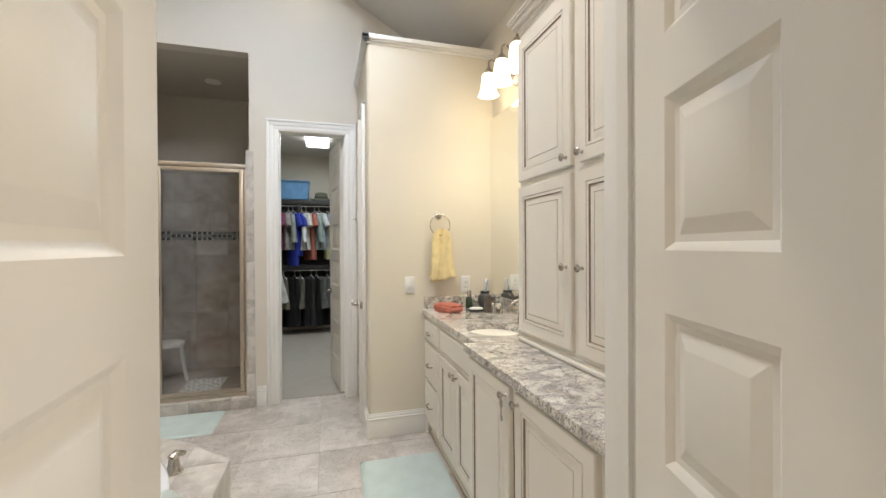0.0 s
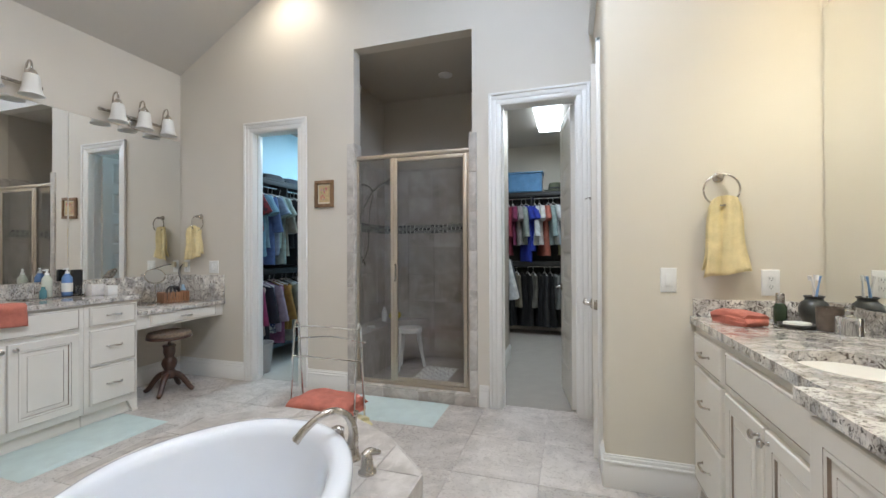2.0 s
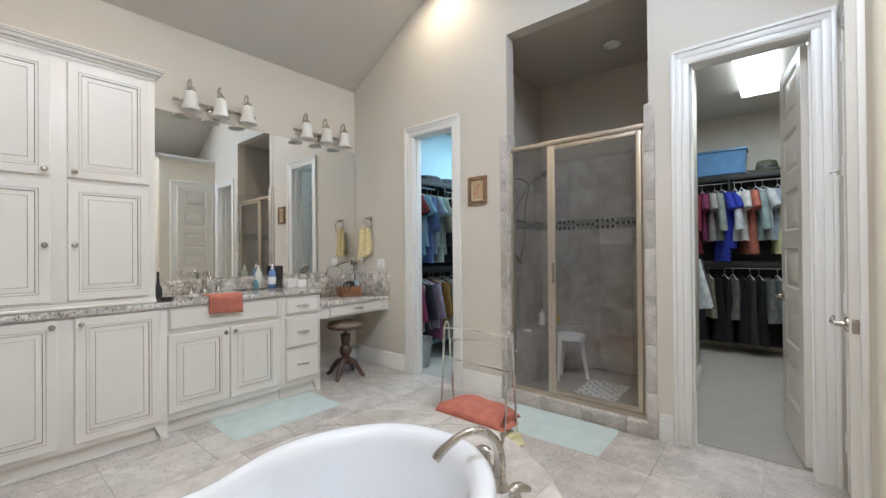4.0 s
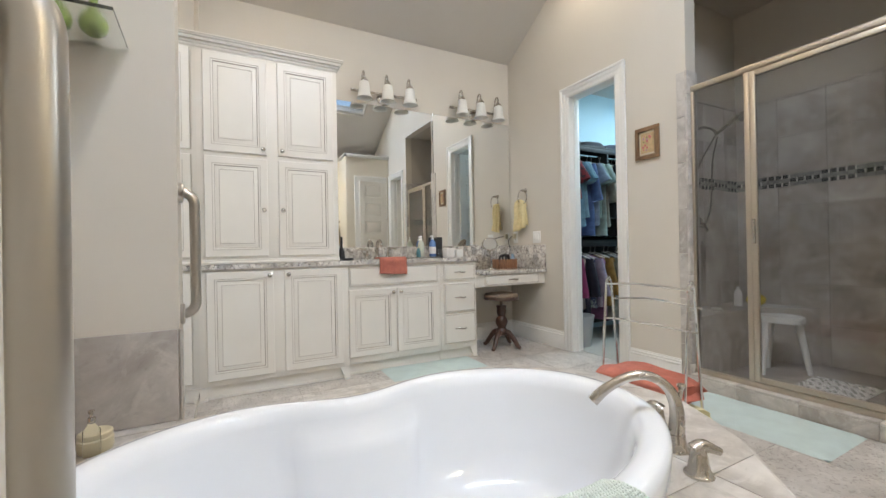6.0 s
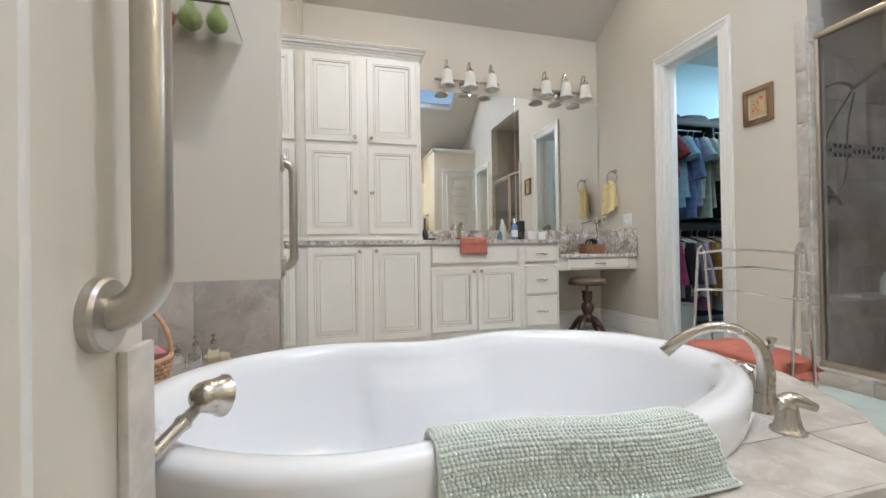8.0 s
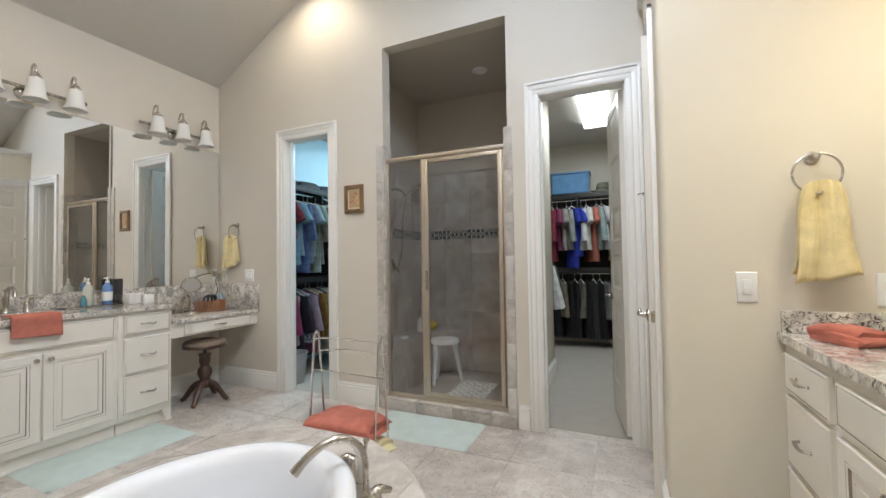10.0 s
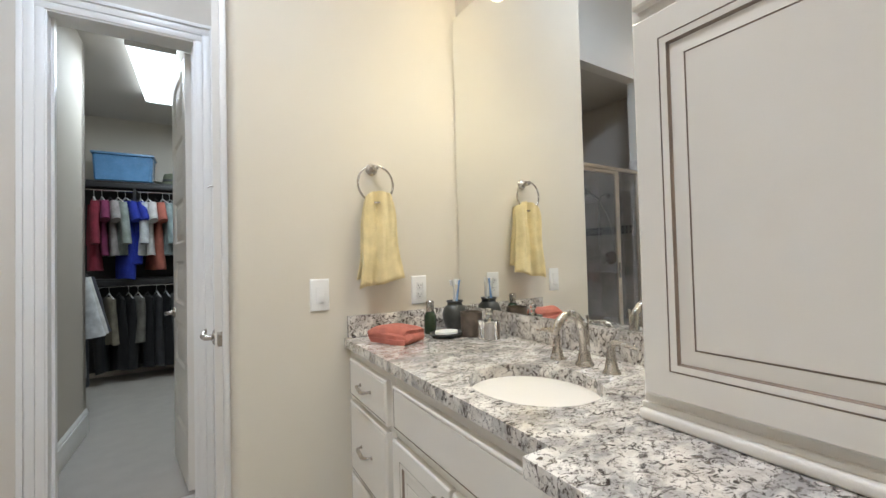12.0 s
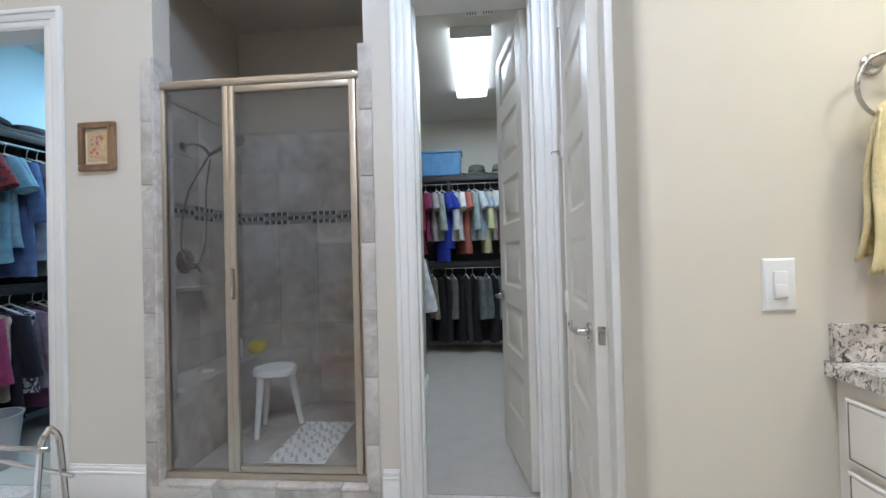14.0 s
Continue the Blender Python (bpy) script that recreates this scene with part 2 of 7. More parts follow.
def rings(bm, x0, x1, z0, z1, profile, close=True):
    """Concentric rectangular steps in the xz plane, seen from -y. profile: (inset, y, material of the band that ends there)."""
    prev = None
    for inset, y, mi in profile:
        row = [bm.verts.new(p) for p in ((x0 + inset, y, z0 + inset), (x1 - inset, y, z0 + inset), (x1 - inset, y, z1 - inset), (x0 + inset, y, z1 - inset))]
        if prev:
            for i in range(4):
                f = bm.faces.new((prev[i], prev[(i + 1) % 4], row[(i + 1) % 4], row[i]))
                f.material_index = mi
        prev = row
    if close:
        bm.faces.new(prev).material_index = 0


def lathe(bm, prof, segs=20, m=Matrix(), mi=0, sx=1.0, sy=1.0, caps=True):
    rows = []
    for r, z in prof:
        rows.append([bm.verts.new(m @ Vector((r * sx * math.cos(a), r * sy * math.sin(a), z))) for a in [2 * math.pi * i / segs for i in range(segs)]])
    for a, b in zip(rows, rows[1:]):
        for i in range(segs):
            bm.faces.new((a[i], a[(i + 1) % segs], b[(i + 1) % segs], b[i])).material_index = mi
    if caps:
        bm.faces.new(list(reversed(rows[0]))).material_index = mi
        bm.faces.new(rows[-1]).material_index = mi


def tube(bm, pts, radius, segs=10, mi=0, caps=True):
    """A round bar along points; radius a number or one for each point."""
    pts = [Vector(p) for p in pts]
    rad = [radius] * len(pts) if isinstance(radius, (int, float)) else radius
    rows, up = [], None
    for i, p in enumerate(pts):
        d = (pts[min(i + 1, len(pts) - 1)] - pts[max(i - 1, 0)]).normalized()
        if up is None:
            up = d.orthogonal().normalized()
        up = (up - d * up.dot(d)).normalized()
        side = d.cross(up)
        rows.append([bm.verts.new(p + (up * math.cos(a) + side * math.sin(a)) * rad[i]) for a in [2 * math.pi * k / segs for k in range(segs)]])
    for a, b in zip(rows, rows[1:]):
        for k in range(segs):
            bm.faces.new((a[k], a[(k + 1) % segs], b[(k + 1) % segs], b[k])).material_index = mi
    if caps:
        bm.faces.new(list(reversed(rows[0]))).material_index = mi
        bm.faces.new(rows[-1]).material_index = mi


def smooth_path(pts, n=6):
    """Catmull-Rom points through pts."""
    pts = [Vector(p) for p in pts]
    ext = [2 * pts[0] - pts[1]] + pts + [2 * pts[-1] - pts[-2]]
    out = []
    for i in range(1, len(ext) - 2):
        a, b, c, d = ext[i - 1:i + 3]
        for k in range(n):
            t = k / n
            out.append(0.5 * (2 * b + (c - a) * t + (2 * a - 5 * b + 4 * c - d) * t * t + (3 * b - a - 3 * c + d) * t ** 3))
    return out + [pts[-1]]


def prism(bm, outline, z0, z1, mi=0):
    lo = [bm.verts.new((x, y, z0)) for x, y in outline]
    hi = [bm.verts.new((x, y, z1)) for x, y in outline]
    n = len(outline)
    for i in range(n):
        bm.faces.new((lo[i], lo[(i + 1) % n], hi[(i + 1) % n], hi[i])).material_index = mi
    bm.faces.new(list(reversed(lo))).material_index = mi
    bm.faces.new(hi).material_index = mi


def mesh_of(name, bm, mats, sharp=35):
    bmesh.ops.recalc_face_normals(bm, faces=bm.faces)
    me = bpy.data.meshes.new(name)
    bm.to_mesh(me)
    bm.free()
    for m in (mats if isinstance(mats, (list, tuple)) else [mats]):
        me.materials.append(m)
    for p in me.polygons:
        p.use_smooth = True
    me.set_sharp_from_angle(angle=radians(sharp))
    return me


def part(name, bm, material, parent, label="", sharp=35):
    """Link a bmesh as one mesh object under a thing or a part."""
    ob = new(name, mesh_of(name, bm, material, sharp))
    ob.parent = parent
    return tagged(ob, label)


def thing(name, m, label, category, group="", kind=""):
    ob = new(name)
    ob.empty_display_size = 0.1
    ob.matrix_world = m
    return tagged(ob, label, category, group, kind)


def single(name, bm, material, m, label, category, group="", kind="", sharp=35):
    ob = new(name, mesh_of(name, bm, material, sharp))
    ob.matrix_world = m
    return tagged(ob, label, category, group, kind)


def setting(name, bm, material, label="", category="", sharp=35):
    ob = new(name, mesh_of(name, bm, material, sharp))
    return tagged(ob, label, category, "", "structure")


B = bmesh.new

# ---------------------------------------------------------------- large structure


def slab_xz(bm, poly, y0, y1):
    a = [bm.verts.new((x, y0, z)) for x, z in poly]
    b = [bm.verts.new((x, y1, z)) for x, z in poly]
    n = len(poly)
    for i in range(n):
        bm.faces.new((a[i], a[(i + 1) % n], b[(i + 1) % n], b[i]))
    bm.faces.new(a)
    bm.faces.new(list(reversed(b)))


def gable_strip(bm, x0, x1, z0, y0, y1):
    top = [(x1, ceil_z(x1) + 0.03)] + ([(RX, RZ + 0.03)] if x0 < RX < x1 else []) + [(x0, ceil_z(x0) + 0.03)]
    slab_xz(bm, [(x0, z0), (x1, z0)] + top, y0, y1)


C1 = (-2.414, -1.856)     # closet door openings
C2 = (0.078, 0.690)
SH = (-1.265, -0.15)    # shower opening
DH = 2.49
SHZ = 3.15

bm = B()
for x0, x1, z0 in ((XL - WT, C1[0], -0.05), (C1[0], C1[1], DH), (C1[1], SH[0], -0.05), (SH[0], SH[1], SHZ), (SH[1], C2[0], -0.05), (C2[0], C2[1], DH), (C2[1], XR + WT, -0.05)):
    gable_strip(bm, x0, x1, z0, YF, YF + WT)
setting("wall_north", bm, M_WALL, "greige painted gable wall with a shower opening and two closet doors", "wall")

AX = (-1.35, -0.03)      # tub alcove
EX = (0.175, 1.160)       # entry
bm = B()
gable_strip(bm, XL - WT, AX[0] - 0.12, -0.05, YE - 0.14, YE - 0.033)
for x0, x1, z0 in ((AX[0] - 0.12, AX[0], -0.05), (AX[0], AX[1], 2.75), (AX[1], EX[0], -0.05), (EX[0], EX[1], DH), (EX[1], XR + WT, -0.05)):
    gable_strip(bm, x0, x1, z0, YE - 0.14, YE)
setting("wall_south", bm, M_WALL, "greige painted wall with the entry and the tub alcove", "wall")

bm = B()
box(bm, XL - WT, XL, YE - 0.14, YF, -0.05, ZL + 0.06)
setting("wall_west", bm, M_WALL, "greige painted wall behind the long vanity", "wall")
bm = B()
box(bm, XR, XR + WT, YE - 0.14, YF, -0.05, ZR + 0.06)
setting("wall_east", bm, M_WALL, "greige painted wall behind the second vanity", "wall")


def slope_piece(bm, x0, x1, y0, y1, thick=0.16):
    c = [(x0, y0), (x1, y0), (x1, y1), (x0, y1)]
    lo = [bm.verts.new((x, y, ceil_z(x))) for x, y in c]
    hi = [bm.verts.new((x, y, ceil_z(x) + thick)) for x, y in c]
    for i in range(4):
        bm.faces.new((lo[i], lo[(i + 1) % 4], hi[(i + 1) % 4], hi[i]))
    bm.faces.new(lo)
    bm.faces.new(hi)


bm = B()
y0, y1 = YE - 0.02, YF + 0.02
slope_piece(bm, XL - 0.02, RX, y0, y1)
slope_piece(bm, RX, SKY[0], y0, y1)
slope_piece(bm, SKY[1], XR + 0.02, y0, y1)
slope_piece(bm, SKY[0], SKY[1], y0, SKY[2])
slope_piece(bm, SKY[0], SKY[1], SKY[3], y1)
setting("ceiling", bm, M_CEIL, "vaulted ceiling with smooth beige paint", "ceiling")

# skylight in the sloping ceiling
sk = thing("skylight", Matrix(), "white framed skylight in the sloping ceiling", "skylight", kind="structure")
bm = B()
for x0, x1, y0, y1 in ((SKY[0] + 0.001, SKY[0] + 0.025, SKY[2] + 0.001, SKY[3] - 0.001), (SKY[1] - 0.025, SKY[1] - 0.001, SKY[2] + 0.001, SKY[3] - 0.001), (SKY[0] + 0.025, SKY[1] - 0.025, SKY[2] + 0.001, SKY[2] + 0.025), (SKY[0] + 0.025, SKY[1] - 0.025, SKY[3] - 0.025, SKY[3] - 0.001)):
    c = [(x0, y0), (x1, y0), (x1, y1), (x0, y1)]
    lo = [bm.verts.new((x, y, ceil_z(x) + 0.035)) for x, y in c]
    hi = [bm.verts.new((x, y, ceil_z(x) + 0.105)) for x, y in c]
    for i in range(4):
        bm.faces.new((lo[i], lo[(i + 1) % 4], hi[(i + 1) % 4], hi[i]))
    bm.faces.new(lo)
    bm.faces.new(hi)
part("frame", bm, M_TRIM, sk)
bm = B()
c = [(SKY[0] + 0.01, SKY[2] + 0.01), (SKY[1] - 0.01, SKY[2] + 0.01), (SKY[1] - 0.01, SKY[3] - 0.01), (SKY[0] + 0.01, SKY[3] - 0.01)]
lo = [bm.verts.new((x, y, ceil_z(x) + 0.060)) for x, y in c]
hi = [bm.verts.new((x, y, ceil_z(x) + 0.066)) for x, y in c]
for i in range(4):
    bm.faces.new((lo[i], lo[(i + 1) % 4], hi[(i + 1) % 4], hi[i]))
bm.faces.new(lo)
bm.faces.new(hi)
part("pane", bm, M_GLASS, sk, "clear glass").visible_shadow = False

# small room in the corner
DO = (3.53, 4.13)
bm = B()
R = 0.03
outl = [(XR, YB), (XR, YB + 0.12), (XB + 0.12, YB + 0.12), (XB + 0.12, DO[0]), (XB, DO[0])]
outl += [(XB + R - R * math.cos(a), YB + R - R * math.sin(a)) for a in [math.pi / 2 * i / 6 for i in range(7)]]
prism(bm, outl, -0.05, ZB - 0.07)
box(bm, XB, XB + 0.12, DO[0], DO[1], 2.46, ZB - 0.07)
box(bm, XB, XB + 0.12, DO[1], YF, -0.05, ZB - 0.07)
setting("wall_corner_room", bm, M_CREAM, "cream-toned low walls with a rounded corner", "wall")
bm = B()
box(bm, XB - 0.012, XR, YB - 0.012, YF, ZB - 0.035, ZB)
setting("ledge_top", bm, M_TRIM, "white painted ledge on the low walls", "ledge")
bm = B()
for d, z0, z1 in ((0.006, -0.07, -0.052), (0.022, -0.052, -0.04), (0.034, -0.04, -0.006)):
    box(bm, XB - d, XR, YB - d, YB + 0.02, ZB + z0, ZB + z1, bevel=0.003)
    box(bm, XB - d, XB + 0.02, YB - d, YF, ZB + z0, ZB + z1, bevel=0.003)
setting("trim_ledge", bm, M_TRIM, "white crown trim under the ledge", "trim")

# rooms beyond: shower, closets, bedroom, alcove
SB, SLX, SRX = 5.5, -1.6, -0.15
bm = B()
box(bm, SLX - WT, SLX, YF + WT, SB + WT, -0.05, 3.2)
setting("wall_shower_west", bm, M_WALL_SHADED, "wall paint above the shower tiles, darkened for shade", "wall")
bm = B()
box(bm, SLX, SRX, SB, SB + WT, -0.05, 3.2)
setting("wall_shower_north", bm, M_WALL_SHADED, "wall paint above the shower tiles, darkened for shade", "wall")
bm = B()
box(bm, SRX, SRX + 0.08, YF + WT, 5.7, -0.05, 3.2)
setting("wall_shower_east", bm, M_WALL_SHADED, "wall paint above the shower tiles, darkened for shade", "wall")
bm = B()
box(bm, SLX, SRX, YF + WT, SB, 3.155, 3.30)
setting("ceiling_shower", bm, M_WALL_SHADED, "flat shower ceiling, its paint darkened for shade", "ceiling")
bm = B()
box(bm, -3.25, -3.15, YF + WT, 6.7, -0.05, 3.0)
box(bm, -3.15, SLX - WT, 6.6, 6.7, -0.05, 3.0)
box(bm, SLX - WT, SLX - WT + 0.1, SB + WT, 6.7, -0.05, 3.0)
setting("wall_closet_west", bm, M_AQUA, "pale blue walls of the first walk-in closet, cool light in the colour", "wall")
bm = B()
box(bm, -3.15, SLX - WT, YF + WT, 6.6, 2.96, 3.06)
setting("ceiling_closet_west", bm, M_CEIL, "flat closet ceiling", "ceiling")
bm = B()
box(bm, -1.0, -0.9, 5.7, 7.7, -0.05, 3.05)
box(bm, -0.9, SRX + 0.08, 5.62, 5.7, -0.05, 3.05)
box(bm, -0.9, 1.8, 7.6, 7.7, -0.05, 3.05)
box(bm, 1.7, 1.8, YF + WT, 7.6, -0.05, 3.05)
setting("wall_closet_north", bm, M_WALL, "pale walls of the second walk-in closet", "wall")
bm = B()
box(bm, SRX + 0.08, 1.7, YF + WT, 5.66, 3.0, 3.1)
box(bm, -0.9, 1.7, 5.66, 7.6, 3.0, 3.1)
setting("ceiling_closet_north", bm, M_CEIL, "flat closet ceiling", "ceiling")
bm = B()
box(bm, -0.03, 0.12, -3.6, YE - 0.14, -0.05, 2.9)
box(bm, 3.4, 3.5, -3.6, YE - 0.14, -0.05, 2.9)
box(bm, 0.12, 3.4, -3.6, -3.5, -0.05, 2.9)
setting("wall_bedroom", bm, M_WALL, "plain walls of the room before the entry", "wall")
bm = B()
box(bm, 0.0, 3.5, -3.6, YE - 0.14, 2.9, 3.0)
setting("ceiling_bedroom", bm, M_CEIL, "flat ceiling of the room before the entry", "ceiling")
AC = [(-1.35, 0.92), (-1.35, 0.58), (-1.0, 0.23), (0.0, 0.23)]
for (xa, ya), (xb, yb) in zip(AC, AC[1:]):
    d = Vector((xb - xa, yb - ya)).normalized()
    n = Vector((d.y, -d.x)) * 0.1 if d.x >= 0 else Vector((-d.y, d.x)) * 0.1
    if d.x == 0:
        n = Vector((-0.1, 0))
    bm = B()
    prism(bm, [(xa, ya), (xb, yb), (xb + n.x, yb + n.y), (xa + n.x, ya + n.y)], -0.05, 2.75)
    setting("wall_alcove", bm, M_WALL, "greige walls round the bathtub alcove", "wall")
bm = B()
box(bm, -1.45, 0.0, 0.13, YE - 0.14, 2.75, 2.85)
setting("ceiling_alcove", bm, M_CEIL, "flat ceiling of the bathtub alcove", "ceiling")

# floors
floor = setting("floor", B(), M_FGROUT, "grey beige stone-look floor tiles", "floor")
bm = B()
box(bm, XL - 0.1, XR + 0.1, 0.0, YF + 0.10, -0.10, -0.004)
bm.to_mesh(floor.data)
bm.free()
bm = B()
box(bm, 0.0, 3.5, -3.6, 0.0, -0.10, -0.004)
setting("floor_bedroom", bm, M_CARPET, "plain carpet in the room before the entry", "floor")
bm = B()
box(bm, -3.2, SLX - WT, YF + 0.10, 6.65, -0.10, 0.004)
setting("floor_closet_west", bm, M_CARPET, "pale green-grey closet carpet", "carpet")
bm = B()
box(bm, SRX + 0.08, 1.75, YF + 0.10, 7.65, -0.10, 0.004)
box(bm, -0.95, SRX + 0.08, 5.66, 7.65, -0.10, 0.004)
setting("floor_closet_north", bm, M_CARPET_B, "beige-grey closet carpet", "carpet")
bm = B()
box(bm, SLX, SRX, YF + WT, SB, -0.10, 0.02)
box(bm, SH[0], SH[1], YF + 0.02, YF + WT, -0.05, 0.02)
setting("floor_shower", bm, M_WTILE, "grey stone-look shower floor", "floor")


# ---- door casings
def casing(name, m, w, h, label, legs=(True, True), depth=0.16, k=1.0):
    """Casing round an opening of width w and height h in the local xz plane; the room is on -y. Also lines the jamb."""
    c = 0.092 * k
    t = thing(name, m, label, "door frame", kind="structure")
    for side in (0, 1):
        bm = B()
        sgn = -1 if side == 0 else 1
        x = 0 if side == 0 else w
        if legs[side]:
            for a, b, d in ((-0.006, 0.03 * k, 0.012), (0.03 * k, 0.068 * k, 0.016), (0.068 * k, c, 0.024)):
                box(bm, min(x + sgn * a, x + sgn * b), max(x + sgn * a, x + sgn * b), -d, 0.0, 0.0, h + (b if b > 0 else 0), bevel=0.003)
        box(bm, min(x, x - sgn * 0.014), max(x, x - sgn * 0.014), -0.008, depth, 0.0, h, bevel=0.002)
        box(bm, min(x - sgn * 0.014, x - sgn * 0.026), max(x - sgn * 0.014, x - sgn * 0.026), 0.05, 0.085, 0.0, h - 0.014)
        part("jamb", bm, M_TRIM, t)
    bm = B()
    for a, b, d in ((-0.006, 0.03, 0.0125), (0.03, 0.068, 0.0165), (0.068, c, 0.0245)):
        box(bm, -b if legs[0] else 0, w + b if legs[1] else w, -d, 0.0, h + a, h + b, bevel=0.003)
    box(bm, 0.0, w, -0.0075, depth, h - 0.014, h, bevel=0.002)
    part("head", bm, M_TRIM, t)
    return t


casing("door_frame_1", pose(C1[0], YF, 0), C1[1] - C1[0], DH, "white painted door casing of the first closet", depth=WT + 0.01)
casing("door_frame_2", pose(C2[0], YF, 0), C2[1] - C2[0], DH, "white painted door casing of the second closet", depth=WT + 0.01, k=0.96)
casing("door_frame_3", pose(XB, DO[1], 0, 0, 0, -90), DO[1] - DO[0], 2.46, "white painted casing of the corner room door", legs=(False, True), depth=0.12)
casing("door_frame_4", pose(EX[1], YE, 0, 0, 0, 180), EX[1] - EX[0], DH, "white painted casing of the entry", legs=(True, False), depth=0.14, k=0.55)


# ---- panelled doors
def door_face(bm, w, h, y, sgn, n=6):
    """One face of a six-panel door, at depth y, looking along -y (sgn 1) or +y (sgn -1)."""
    st, rail, top, bot = 0.105, 0.108, 0.06, 0.27
    ph = (h - top - bot - rail * (n - 1)) / n
    cuts = []
    z = bot
    for _ in range(n):
        cuts.append((z, z + ph))
        z += ph + rail

    def quad(x0, x1, z0, z1):
        bm.faces.new([bm.verts.new(p) for p in ((x0, y, z0), (x1, y, z0), (x1, y, z1), (x0, y, z1))])

    quad(0, st, 0, h)
    quad(w - st, w, 0, h)
    zs = [0] + [v for c in cuts for v in c] + [h]
    for a, b in zip(zs[::2], zs[1::2]):
        quad(st, w - st, a, b)
    for a, b in cuts:
        rings(bm, st, w - st, a, b, [(0, y, 0), (0.004, y + sgn * 0.002, 0), (0.014, y + sgn * 0.010, 0), (0.026, y + sgn * 0.011, 0), (0.050, y + sgn * 0.004, 0), (0.053, y + sgn * 0.003, 0)])


def panel_door(name, m, w, h, label, lever_x=None, hinges_x=None, group="", lever_both=True):
    t = thing(name, m, label, "door", group, "structure")
    bm = B()
    th = 0.04
    door_face(bm, w, h, 0.0, 1)
    door_face(bm, w, h, th, -1)
    for a, b in (((0, 0), (0, h)), ((w, 0), (w, h)), ((0, 0), (w, 0)), ((0, h), (w, h))):
        bm.faces.new([bm.verts.new(p) for p in ((a[0], 0, a[1]), (b[0], 0, b[1]), (b[0], th, b[1]), (a[0], th, a[1]))])
    bmesh.ops.remove_doubles(bm, verts=bm.verts, dist=0.0004)
    part("leaf", bm, M_DOOR, t, sharp=20)
    if lever_x is not None:
        sgn = 1 if lever_x > w / 2 else -1
        for side in (-1, 1):
            y = 0 if side < 0 else th
            bm = B()
            lathe(bm, [(0.033, 0), (0.033, 0.006), (0.026, 0.012), (0.013, 0.016), (0.011, 0.045)], 20, Matrix.Translation((lever_x, y, 0.94)) @ Matrix.Rotation(radians(90 if side < 0 else -90), 4, "X"))
            pts = smooth_path([(lever_x, y + side * 0.042, 0.94), (lever_x - sgn * 0.03, y + side * 0.052, 0.943), (lever_x - sgn * 0.07, y + side * 0.052, 0.938), (lever_x - sgn * 0.105, y + side * 0.050, 0.947), (lever_x - sgn * 0.118, y + side * 0.049, 0.957)], 4)
            tube(bm, pts, [0.011] * 6 + [0.009] * (len(pts) - 9) + [0.007] * 3, 10)
            part("lever_handle", bm, M_NICKEL, t, "satin nickel lever")
        bm = B()
        box(bm, (w if sgn > 0 else 0) - 0.001, (w if sgn > 0 else 0) + 0.0015, 0.008, 0.032, 0.91, 0.97)
        box(bm, (w if sgn > 0 else 0) - 0.006 * (sgn < 0), (w if sgn > 0 else 0) + 0.006 * (sgn > 0), 0.013, 0.027, 0.93, 0.95)
        part("latch_plate", bm, M_NICKEL, t, "metal latch plate")
    if hinges_x is not None:
        for z in (0.25, 0.98, 1.70, 2.30):
            bm = B()
            tube(bm, [(hinges_x, -0.006, z - 0.05), (hinges_x, -0.006, z + 0.05)], 0.007, 8)
            box(bm, hinges_x - 0.014, hinges_x + 0.014, -0.002, 0.002, z - 0.045, z + 0.045)
            part("hinge", bm, M_TRIM, t, "painted hinge")
    return t


# entry leaves swing out of the bathroom
panel_door("door_1", pose(0.259, 0.868, 0.027, 0, 0, -87.0), 0.48, 2.45, "open white six-panel entry door leaf")
panel_door("door_2", pose(1.140 - 0.45 * 0.276, 0.905 - 0.45 * 0.961, 0.027, 0, 0, 74.0), 0.45, 2.45, "open white six-panel entry door leaf")
# closet leaves swing into the closets
panel_door("door_3", pose(C2[1] - 0.018, YF + WT + 0.005, 0.012, 0, 0, 99), 0.585, 2.45, "white six-panel door standing open into the closet", lever_x=0.52, hinges_x=0.0)
panel_door("door_4", pose(C1[1] - 0.018, YF + WT + 0.005, 0.012, 0, 0, 92), 0.51, 2.45, "white six-panel door standing open into the closet", lever_x=0.45, hinges_x=0.0)
# corner room door, a hand ajar
panel_door("door_5", pose(XB - 0.003, DO[1] - 0.016, 0.012, 0, 0, -94.5), 0.575, 2.43, "white six-panel door standing slightly ajar", lever_x=0.51, hinges_x=0.0)


bm = B()
tube(bm, [(0, 0, 0), (-0.022, 0, 0.004), (-0.034, 0, -0.004)], [0.004, 0.004, 0.006], 8)
tube(bm, [(0, 0, -0.012), (0, 0, 0.008)], 0.006, 8)
single("hinge_stop", bm, M_NICKEL, pose(XB - 0.030, DO[1] - 0.03, 1.679), "small metal stop on the door hinge pin", "door stop")

# ---- baseboards
def baseboard(name, m, length):
    bm = B()
    box(bm, 0, length, -0.016, 0, 0, 0.135, bevel=0.002)
    box(bm, 0, length, -0.021, 0, 0.135, 0.150, bevel=0.005)
    box(bm, 0, length, -0.013, 0, 0.150, 0.170, bevel=0.004)
    box(bm, 0, length, -0.008, 0, 0.170, 0.182, bevel=0.003)
    ob = setting(name, bm, M_TRIM, "white moulded baseboard", "baseboard")
    ob.matrix_world = m
    return ob


